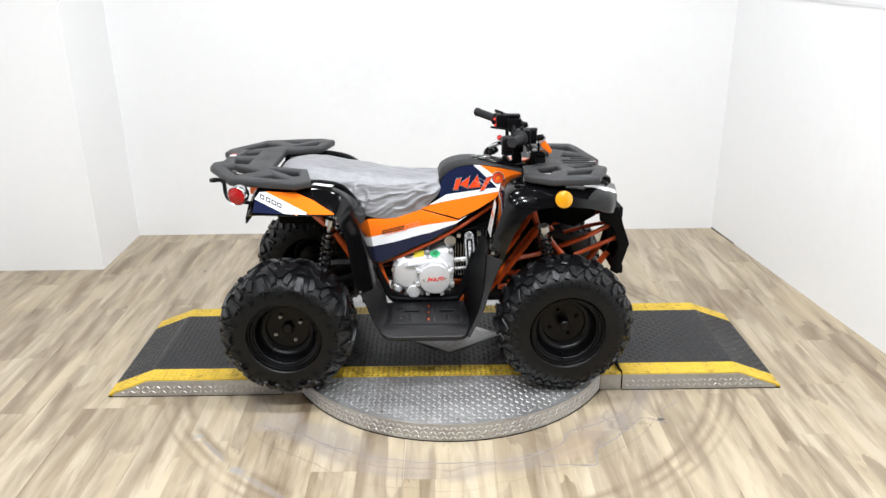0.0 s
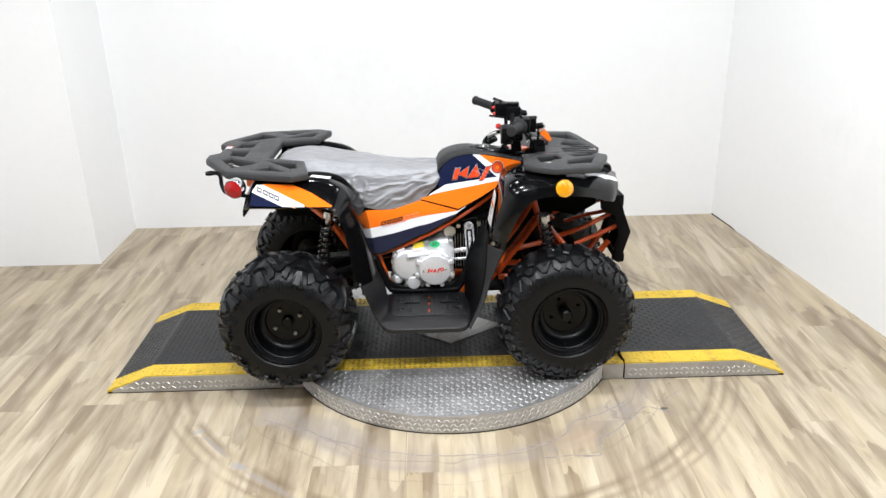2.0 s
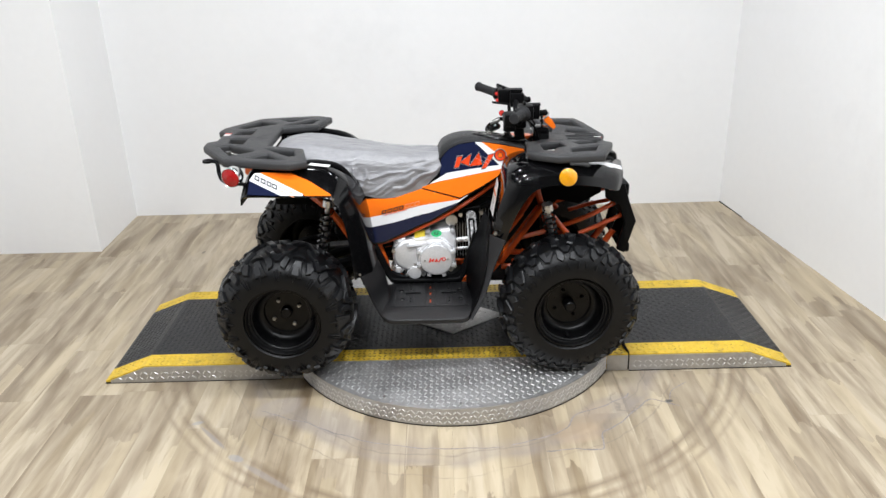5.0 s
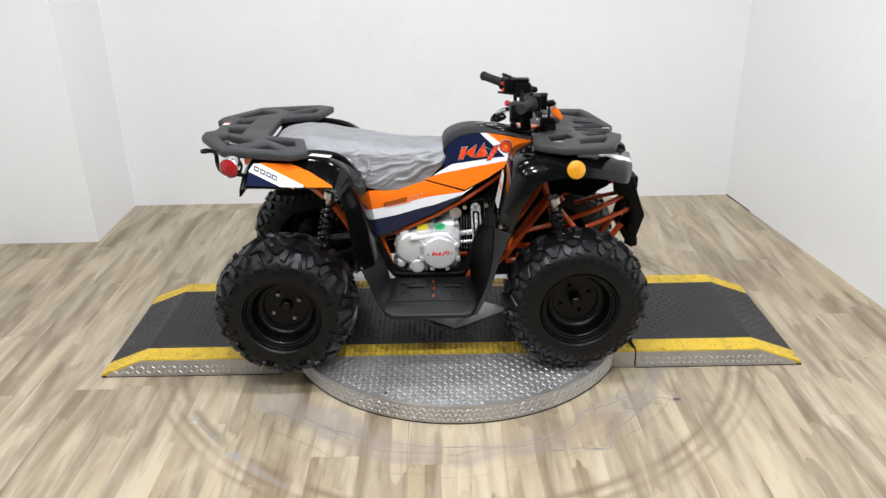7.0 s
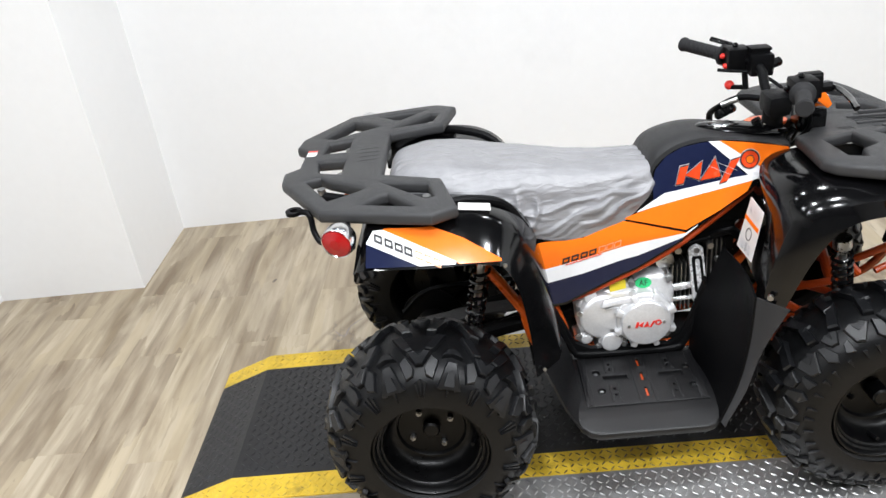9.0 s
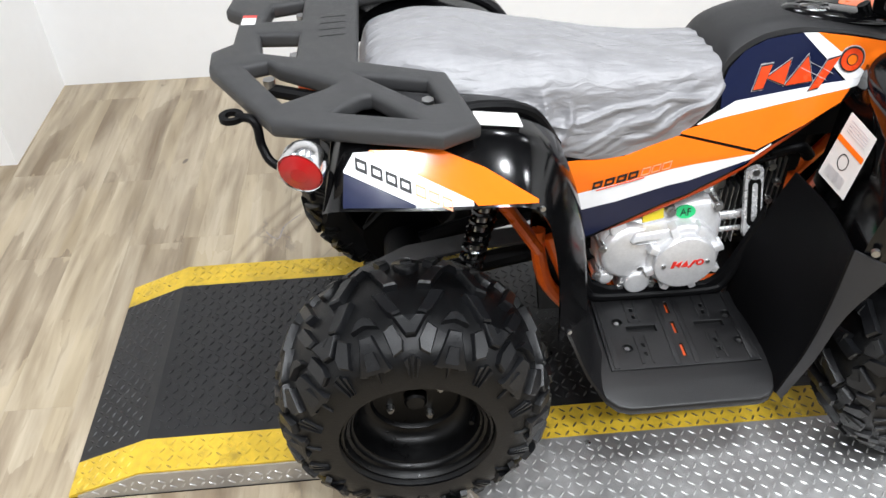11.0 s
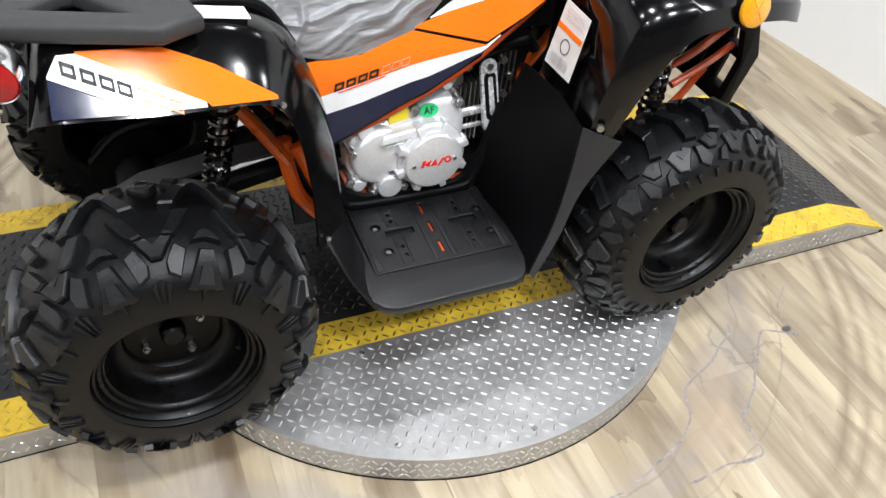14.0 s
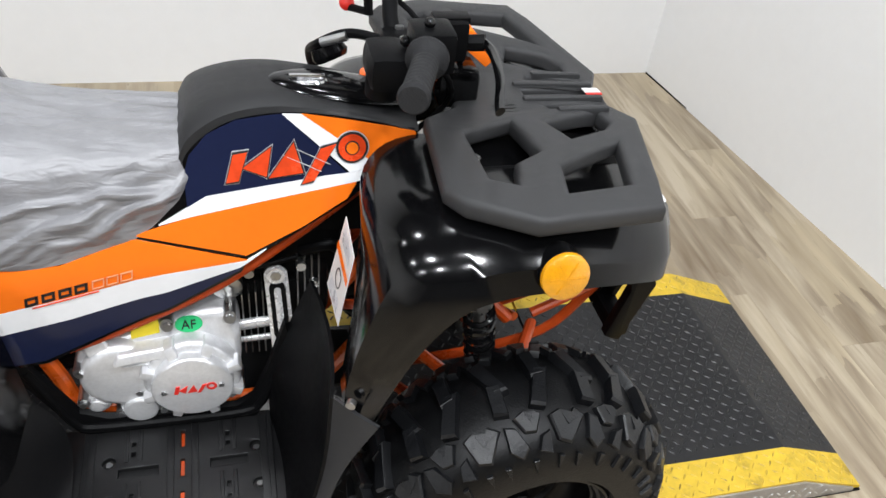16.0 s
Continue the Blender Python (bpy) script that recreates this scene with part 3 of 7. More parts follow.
def lozenges(centres, place, length=0.0190, width=0.0052, height=0.0020):
    """Raised bars of tread plate: (u, v, angle) on the plane of place, as one mesh's data."""
    verts, faces = [], []
    for u, v, a in centres:
        c, s = math.cos(a), math.sin(a)
        base = len(verts)
        for p, q, h in ((-0.5, 0, 0), (-0.2, -0.5, 0), (0.2, -0.5, 0), (0.5, 0, 0), (0.2, 0.5, 0), (-0.2, 0.5, 0), (-0.28, 0, 1), (0.28, 0, 1)):
            x, y = p * length, q * width
            w = place @ Vector((u + c * x - s * y, v + s * x + c * y, h * height - (0.0004 if h == 0 else 0)))
            verts.append(tuple(w))
        for f in ((0, 1, 6), (1, 2, 7, 6), (2, 3, 7), (3, 4, 7), (4, 5, 6, 7), (5, 0, 6)):
            faces.append(tuple(base + i for i in f))
    return verts, faces


def tread(name, centres, place, material, parent, label="", bars=None):
    verts, faces = lozenges(centres, place)
    me = bpy.data.meshes.new(name)
    me.from_pydata(verts, [], faces)
    me.materials.append(bars or {M_PLATE: M_PLATE_BAR, M_DECK_BLACK: M_BLACK_BAR, M_DECK_YELLOW: M_YELLOW_BAR}[material])
    ob = new(name, me)
    ob.parent = parent
    return tagged(ob, label=label, kind="stuff")


def lattice(x0, x1, y0, y1, inside, pitch=0.0198):
    out = []
    for i in range(int((x1 - x0) / pitch) + 2):
        for j in range(int((y1 - y0) / pitch) + 2):
            x, y = x0 + i * pitch, y0 + j * pitch
            if inside(x, y):
                out.append((x, y, radians(45 if (i + j) % 2 else -45) + radians(8)))
    return out


def chord(y):
    return math.sqrt(CR * CR - (y - CY) ** 2)


def build_turntable():
    t = thing("turntable", "round aluminium tread-plate vehicle turntable with black and yellow track", "turntable", (0, 0, 0))
    flat = Matrix.Translation((0, 0, DECK))
    body = Matrix.Translation((0, 0, 0.004))
    for name, ya, near in (("disc_segment", DY[0], True), ("disc_segment", DY[3], False)):
        a = math.asin((ya - CY) / CR)
        if near:
            arc = [(CX + CR * math.cos(q), CY + CR * math.sin(q)) for q in np.linspace(math.pi - a, 2 * math.pi + a, 56)]
        else:
            arc = [(CX + CR * math.cos(q), CY + CR * math.sin(q)) for q in np.linspace(a, math.pi - a, 56)]
        bm = bmesh.new()
        prism(bm, arc, body, DECK - 0.004)
        seg = part(name, bm, M_PLATE, t, "bare aluminium tread plate")
        if near:
            keep = lambda x, y: y < ya - 0.012 and math.hypot(x - CX, y - CY) < CR - 0.014
        else:
            keep = lambda x, y: y > ya + 0.012 and math.hypot(x - CX, y - CY) < CR - 0.014
        tread("tread_pattern", lattice(CX - CR, CX + CR, CY - CR, CY + CR, keep), flat, M_PLATE, seg)
        if near:
            # raised pattern on the rolled skirt
            n = 88
            vv, ff = [], []
            for i in range(n):
                q = math.pi - a + (math.pi + 2 * a) * (i + 0.5) / n
                for j, z in enumerate((0.016, 0.034, 0.052)):
                    q2 = q + (0.5 if j % 2 else 0) * (math.pi + 2 * a) / n
                    p = Matrix.Translation((CX + CR * math.cos(q2), CY + CR * math.sin(q2), z)) @ Matrix.Rotation(q2 + math.pi / 2, 4, "Z") @ Matrix.Rotation(radians(90), 4, "X")
                    v2, f2 = lozenges([(0, 0, radians(45 if (i + j) % 2 else -45))], p)
                    ff += [tuple(len(vv) + k for k in f) for f in f2]
                    vv += v2
            me = bpy.data.meshes.new("skirt_pattern")
            me.from_pydata(vv, [], ff)
            me.materials.append(M_PLATE_BAR)
            ob = new("skirt_pattern", me)
            ob.parent = seg
            tagged(ob, kind="stuff")
    for name, y0, y1, m, lab in (("yellow_edge", DY[0], DY[1], M_DECK_YELLOW, "yellow painted edge strip"),
                                 ("black_track", DY[1], DY[2], M_DECK_BLACK, "black painted track"),
                                 ("yellow_edge", DY[2], DY[3], M_DECK_YELLOW, "yellow painted edge strip")):
        bm = bmesh.new()
        block(bm, PX0 + 0.002, PX1 - 0.002, y0, y1, 0.004, DECK)
        ob = part(name, bm, m, t, lab)
        diamond = lambda x, y: abs(x - 0.09) / 1.4 + abs(y - 0.03) < 0.165
        tread("tread_pattern", lattice(PX0 + 0.01, PX1 - 0.01, -0.32, 0.34, lambda x, y: y0 + 0.008 < y < y1 - 0.008 and PX0 + 0.012 < x < PX1 - 0.012 and not diamond(x, y)), flat, m, ob, bars=M_WORN_BAR if m is M_DECK_YELLOW else None)
    bm = bmesh.new()
    prism(bm, [(0.09, -0.125), (0.307, 0.03), (0.09, 0.185), (-0.127, 0.03)], flat, 0.004, 0.001)
    hub = part("hub_cover", bm, M_PLATE, t, "bare aluminium diamond-shaped cover plate")
    tread("tread_pattern", lattice(-0.13, 0.32, -0.15, 0.2, lambda x, y: abs(x - 0.09) / 1.4 + abs(y - 0.03) < 0.135), Matrix.Translation((0, 0, DECK + 0.004)), M_PLATE, hub)
    bm = bmesh.new()
    lathe(bm, [(CR - 0.05, 0.0), (CR + 0.0015, 0.0), (CR + 0.0015, 0.0035), (CR - 0.05, 0.0035)], 72, closed=True)
    bmesh.ops.rotate(bm, cent=(0, 0, 0), matrix=Matrix.Rotation(radians(90), 3, "X"), verts=bm.verts)
    bmesh.ops.translate(bm, vec=(CX, CY, 0.0005), verts=bm.verts)
    part("rubber_edge", bm, M_DARK_GAP, t, "black rubber bottom edge")
    for x, y in ((-0.153, -0.33), (-0.156, -0.56), (0.107, -0.61), (0.368, -0.551), (0.40, -0.34), (0.12, 0.56)):
        bm = bmesh.new()
        bmesh.ops.create_cone(bm, cap_ends=True, segments=14, radius1=0.007, radius2=0.005, depth=0.004, matrix=Matrix.Translation((x, y, DECK + 0.0018)))
        part("screw", bm, M_STEEL, t)
    # side skirts of the straight track beyond the disc
    for x0, x1 in ((PX0 + 0.002, CX - chord(DY[0]) - 0.002), (CX + chord(DY[0]) + 0.002, PX1 - 0.002)):
        bm = bmesh.new()
        block(bm, x0, x1, DY[0] - 0.004, DY[0] - 0.0005, 0.003, DECK - 0.004)
        part("side_skirt", bm, M_PLATE, t)
    return t


def build_ramp(sign):
    tip, flat_end, inner = (1.364, 1.20, PX1 + 0.004) if sign > 0 else (-1.227, -1.07, PX0 - 0.004)
    t = thing("ramp", "black loading ramp with yellow edges and tread-plate sides", "ramp", (0, 0, 0), "turntable ramps")
    lo = 0.004
    slope_len = abs(tip - flat_end)
    for name, y0, y1, m in (("yellow_edge", DY[0], DY[1], M_DECK_YELLOW), ("black_track", DY[1], DY[2], M_DECK_BLACK), ("yellow_edge", DY[2], DY[3], M_DECK_YELLOW)):
        prof = [(inner, lo), (inner, DECK), (flat_end, DECK), (tip, lo + 0.006), (tip, lo)]
        bm = bmesh.new()
        prism(bm, prof, side_place(y0), y1 - y0)
        ob = part(name, bm, m, t, smooth=False)
        a, b = sorted((inner, flat_end))
        tread("tread_pattern", lattice(a, b, -0.32, 0.34, lambda x, y: y0 + 0.008 < y < y1 - 0.008 and a + 0.012 < x < b - 0.01), Matrix.Translation((0, 0, DECK)), m, ob)
        ang = math.atan2(DECK - lo - 0.006, slope_len)
        pl = Matrix.Translation((flat_end, 0, DECK)) @ Matrix.Rotation(ang * sign, 4, "Y")
        sl = slope_len / math.cos(ang)
        a, b = (0.0, sl) if sign > 0 else (-sl, 0.0)
        tread("tread_pattern", lattice(a, b, -0.32, 0.34, lambda x, y: y0 + 0.008 < y < y1 - 0.008 and a + 0.012 < x < b - 0.012), pl, m, ob)
    for ys, s in ((DY[0], -1), (DY[3], 1)):
        prof = [(inner, 0.003), (inner, DECK - 0.004), (flat_end, DECK - 0.004), (tip - 0.02 * sign, 0.012), (tip - 0.02 * sign, 0.003)]
        bm = bmesh.new()
        prism(bm, prof, side_place(ys + (-0.0045 if s < 0 else 0.0005)), 0.004)
        ob = part("side_skirt", bm, M_PLATE, t, "bare aluminium tread-plate side")
        a, b = sorted((inner, tip))
        place = Matrix.Translation((0, ys + s * 0.0045, 0)) @ (Matrix.Rotation(radians(90), 4, "X") if s < 0 else Matrix.Rotation(radians(-90), 4, "X") @ Matrix.Diagonal((1, -1, 1, 1)))
        top = lambda x: DECK - 0.004 if (x - flat_end) * sign < 0 else DECK - 0.004 - (x - flat_end) * sign / slope_len * 0.058
        tread("tread_pattern", lattice(a, b, 0.0, DECK, lambda x, z: 0.012 < z < top(x) - 0.010 and a + 0.012 < x < b - 0.03), place, M_PLATE, ob)
    bm = bmesh.new()
    a, b = sorted((inner, tip))
    block(bm, a, b, DY[0] - 0.0055, DY[3] + 0.0055, 0.0005, 0.003)
    part("rubber_edge", bm, M_DARK_GAP, t, "black rubber bottom edge")
    return t


build_turntable()
build_ramp(1)
build_ramp(-1)
bm = bmesh.new()
tube(bm, [(0.742, -0.20, DECK + 0.008), (0.735, -0.25, DECK + 0.010), (0.749, -0.297, DECK - 0.004), (0.750, -0.306, 0.04), (0.750, -0.307, 0.006)], 0.005, 8, 4)
strap = thing("strap", "short black strap over the joint of turntable and ramp", "strap", (0.745, -0.3, 0))
part("webbing", bm, M_DARK_GAP, strap).matrix_parent_inverse = Matrix.Translation((-0.745, 0.3, 0))


# ---- the quad bike ----
quad = thing("quad_bike", "black and orange youth quad bike with racks and a plastic-wrapped seat", "quad bike", (0, 0, 0))
WX, FZ, RZ = 0.5, 0.322, 0.318


# cross-section of a tyre: u across the tread and over the shoulder, y as a share of the half width, drop from the crown
TYRE_U = [0.0, 0.2, 0.4, 0.6, 0.75, 0.86, 0.95, 1.04, 1.14, 1.26]
TYRE_Y = [0.0, 0.2, 0.4, 0.6, 0.755, 0.87, 0.955, 1.005, 1.03, 1.03]
TYRE_D = [0.0, 0.001, 0.004, 0.010, 0.018, 0.028, 0.041, 0.058, 0.078, 0.100]


def tyre_point(R0, h, u, lift=0.0):
    """Radius and y of the tyre's surface at u, raised along its normal."""
    a = abs(u)
    y, r = h * np.interp(a, TYRE_U, TYRE_Y), R0 - np.interp(a, TYRE_U, TYRE_D)
    y1, r1 = h * np.interp(a + 0.03, TYRE_U, TYRE_Y), R0 - np.interp(a + 0.03, TYRE_U, TYRE_D)
    y0, r0 = h * np.interp(max(0.0, a - 0.03), TYRE_U, TYRE_Y), R0 - np.interp(max(0.0, a - 0.03), TYRE_U, TYRE_D)
    ny, nr = -(r1 - r0), (y1 - y0)
    k = lift / math.hypot(ny, nr)
    return r + nr * k, math.copysign(y + ny * k, u)


# lugs of one pitch: outline (share of the pitch, u), height
REAR_LUGS = [([(-0.18, 0.47), (-0.08, 0.46), (0.0, 0.56), (0.08, 0.46), (0.18, 0.47), (0.055, 0.72), (-0.055, 0.72)], 0.013),
             ([(0.35, 0.56), (0.42, 0.42), (0.5, 0.38), (0.58, 0.42), (0.65, 0.56), (0.5, 0.51)], 0.012),
             ([(-0.23, 0.42), (-0.18, 0.45), (-0.09, 0.42), (-0.25, 0.05), (-0.39, 0.06)], 0.015),
             ([(0.23, 0.42), (0.18, 0.45), (0.09, 0.42), (0.25, 0.05), (0.39, 0.06)], 0.015),
             ([(0.43, 0.64), (0.57, 0.64), (0.72, 0.98), (0.62, 1.00), (0.56, 0.82), (0.44, 0.82), (0.38, 1.00), (0.28, 0.98)], 0.011),
             ([(0.19, 0.56), (0.30, 0.64), (0.22, 0.90), (0.10, 0.86), (0.09, 0.76)], 0.012),
             ([(-0.19, 0.56), (-0.30, 0.64), (-0.22, 0.90), (-0.10, 0.86), (-0.09, 0.76)], 0.012),
             ([(-0.025, 0.90), (0.025, 0.90), (0.0, 1.10)], 0.006),
             ([(0.06, 0.92), (0.11, 0.94), (0.05, 1.10)], 0.006),
             ([(-0.06, 0.92), (-0.11, 0.94), (-0.05, 1.10)], 0.006),
             ([(0.46, 0.93), (0.54, 0.93), (0.5, 1.10)], 0.005)]
FRONT_LUGS = [([(0.01, -0.12), (0.16, -0.14), (0.35, 0.40), (0.19, 0.46)], 0.016),
              ([(0.58, 0.00), (0.73, -0.02), (0.76, 0.42), (0.60, 0.46)], 0.016),
              ([(0.26, 0.52), (0.33, 0.46), (0.40, 0.60), (0.46, 0.45), (0.57, 0.51), (0.49, 0.70), (0.36, 0.72)], 0.010),
              ([(-0.25, 0.60), (-0.14, 0.50), (-0.03, 0.70), (0.05, 0.50), (0.17, 0.56), (0.11, 0.83), (-0.04, 0.87)], 0.010),
              ([(0.20, 0.72), (0.31, 0.76), (0.37, 0.88), (0.20, 0.92)], 0.009),
              ([(0.58, 0.62), (0.70, 0.58), (0.72, 0.84), (0.58, 0.92), (0.48, 0.84)], 0.009),
              ([(0.02, 0.96), (0.10, 0.95), (0.08, 1.06)], 0.005),
              ([(0.38, 0.96), (0.46, 0.96), (0.42, 1.06)], 0.005),
              ([(0.76, 0.96), (0.84, 0.95), (0.80, 1.06)], 0.005)]


def build_wheel(R, width, pitches, loc, rear):
    h, R0 = width / 2, R - 0.014
    lip = -0.86 * h
    # hub with its cap, the wheel's own body
    cap = lip + (0.060 if rear else 0.036)
    bm = bmesh.new()
    lathe(bm, [(0.0, cap), (0.016, cap), (0.020, cap + 0.004), (0.021, lip + 0.080), (0.062, lip + 0.098), (0.066, lip + 0.13), (0.0, lip + 0.14)], 28)
    wheel = part("wheel", bm, M_RIM, quad, "black steel wheel with a knobbly tyre")
    # pressed steel rim: rolled lip, two steps, a rounded bowl and the centre disc
    bm = bmesh.new()
    prof = [(0.140, -0.005), (0.137, -0.009), (0.133, -0.009), (0.130, -0.004), (0.128, 0.003), (0.123, 0.006), (0.1215, 0.012), (0.119, 0.015), (0.1165, 0.016), (0.1155, 0.022),
            (0.114, 0.032), (0.111, 0.045), (0.106, 0.056), (0.098, 0.064), (0.090, 0.068), (0.0855, 0.0685), (0.083, 0.072), (0.081, 0.076), (0.070, 0.077), (0.040, 0.079), (0.019, 0.079),
            (0.019, 0.085), (0.070, 0.084), (0.086, 0.090), (0.104, 0.090), (0.116, 0.080)]
    prof = [(r, lip + y) for r, y in prof] + [(0.124, -lip - 0.02), (0.136, -lip), (0.142, -lip), (0.128, lip + 0.03), (0.139, lip + 0.002)]
    lathe(bm, [(r * 0.945, y) for r, y in prof], 64, closed=True)
    part("rim", bm, M_RIM, wheel, "black painted steel rim")
    for k in range(4):
        a = radians(28 + 90 * k)
        bm = bmesh.new()
        rod(bm, (0.052 * math.cos(a), lip + 0.080, 0.052 * math.sin(a)), (0.052 * math.cos(a), lip + 0.068, 0.052 * math.sin(a)), 0.0072, 6)
        rod(bm, (0.052 * math.cos(a), lip + 0.069, 0.052 * math.sin(a)), (0.052 * math.cos(a), lip + 0.064, 0.052 * math.sin(a)), 0.0045, 8)
        part("lug_nut", bm, M_NUT if rear else M_RIM, wheel)
    bm = bmesh.new()
    va = radians(-92)
    rod(bm, (0.106 * math.cos(va), lip + 0.045, 0.106 * math.sin(va)), (0.094 * math.cos(va), lip + 0.010, 0.094 * math.sin(va)), 0.0048, 8)
    part("valve", bm, M_BLACK_SATIN, wheel)
    # carcass
    bm = bmesh.new()
    prof = [(0.126, -0.80 * h), (0.132, -0.885 * h), (0.1385, -0.93 * h), (0.141, -0.955 * h), (0.1445, -0.955 * h)]
    us = [-1.26, -1.14, -1.04, -0.95, -0.86, -0.75, -0.6, -0.4, -0.2, 0.0, 0.2, 0.4, 0.6, 0.75, 0.86, 0.95, 1.04, 1.14, 1.26]
    prof += [tyre_point(R0, h, u) for u in us]
    prof += [(0.1445, 0.955 * h), (0.132, 0.885 * h), (0.126, 0.80 * h)]
    lathe(bm, prof, 72)
    part("tyre", bm, M_RUBBER, wheel, "black knobbly off-road tyre")
    step = 2 * math.pi / pitches

    def lug(outline, high, s, f0):
        bm = bmesh.new()
        cf, cu = sum(p[0] for p in outline) / len(outline), sum(p[1] for p in outline) / len(outline)
        rings = []
        for grow, lift in ((1.08, -0.005), (1.0, high * 0.80), (0.88, high)):
            ring = []
            for f, u in outline:
                f_, u_ = cf + (f - cf) * grow, cu + (u - cu) * grow
                r, y = tyre_point(R0, h, s * u_, lift)
                a = (f_ + f0) * step
                ring.append(bm.verts.new((r * math.cos(a), y, r * math.sin(a))))
            rings.append(ring)
        n = len(outline)
        for a, b in zip(rings, rings[1:]):
            for k in range(n):
                bm.faces.new((a[k], a[(k + 1) % n], b[(k + 1) % n], b[k]))
        bmesh.ops.triangulate(bm, faces=[bm.faces.new(rings[-1])])
        first = part("lug", bm, M_TREAD, wheel)
        for k in range(1, pitches):
            ob = new("lug", first.data)
            ob.matrix_basis = Matrix.Rotation(-k * step, 4, "Y")
            ob.parent = wheel

    for s, f0 in ((-1, 0.0), (1, 0.5)):
        for outline, high in (REAR_LUGS if rear else FRONT_LUGS):
            lug(outline, high, s, f0)
    # moulded size marks on the sidewall
    for k in range(7):
        a = radians(58 + 5.5 * k)
        r, y = tyre_point(R0, h, -1.26)
        bm = bmesh.new()
        block(bm, -0.0045, 0.0045, -0.0012, 0.001, -0.005, 0.005)
        bmesh.ops.transform(bm, matrix=Matrix.Translation((0.158 * math.cos(a), -0.992 * h, 0.158 * math.sin(a))) @ Matrix.Rotation(math.pi / 2 - a, 4, "Y"), verts=bm.verts)
        part("moulded_mark", bm, M_RUBBER, wheel, smooth=False)
    wheel.matrix_basis = loc
    return wheel


rear_wheel = build_wheel(0.248, 0.235, 10, pose(-WX, -0.351, RZ, 0, -90, 0), True)
copy_thing(rear_wheel, pose(-WX, 0.322, RZ, 0, 40, 180))
front_wheel = build_wheel(0.252, 0.195, 12, pose(WX, -0.362, FZ, 0, 5, 3), False)
copy_thing(front_wheel, pose(WX, 0.262, FZ, 0, 70, 183))


# -- bodywork --
def side_y(x, z):
    return 0.135 + 0.35 * (0.76 - z) + 0.18 * max(0.0, -0.02 - x)


def tuck(ob):
    """Draws the lower side panel in under the seat."""
    for v in ob.data.vertices:
        s = -1 if v.co.y < 0 else 1
        flat = 0.135 + 0.28 * min(0.110, max(-0.1, 0.76 - v.co.z)) + 0.04 * max(0.0, -0.02 - v.co.x)
        d = max(0.0, side_y(v.co.x, v.co.z) - flat)
        if d > 0:
            v.co -= Vector((-0.02 * d if v.co.x > 0 else 0.08 * d, s * d, 0.37 * d))


WHITE_TOP = [(-0.232, 0.604), (-0.208, 0.608), (-0.109, 0.620), (0.017, 0.640), (0.127, 0.6525), (0.154, 0.667)]
WHITE_BOT = [(-0.232, 0.570), (-0.208, 0.573), (-0.110, 0.585), (0.016, 0.610), (0.118, 0.642), (0.154, 0.666)]
NAVY_BOT = [(-0.232, 0.520), (-0.224, 0.518), (-0.152, 0.521), (-0.068, 0.552), (0.016, 0.584), (0.118, 0.638)]
ORANGE_UP = [(-0.014, 0.697), (0.060, 0.717), (0.166, 0.735), (0.279, 0.753)]
TANK_BOT = [(0.018, 0.709), (0.081, 0.744), (0.166, 0.755), (0.240, 0.764), (0.271, 0.766), (0.309, 0.773)]


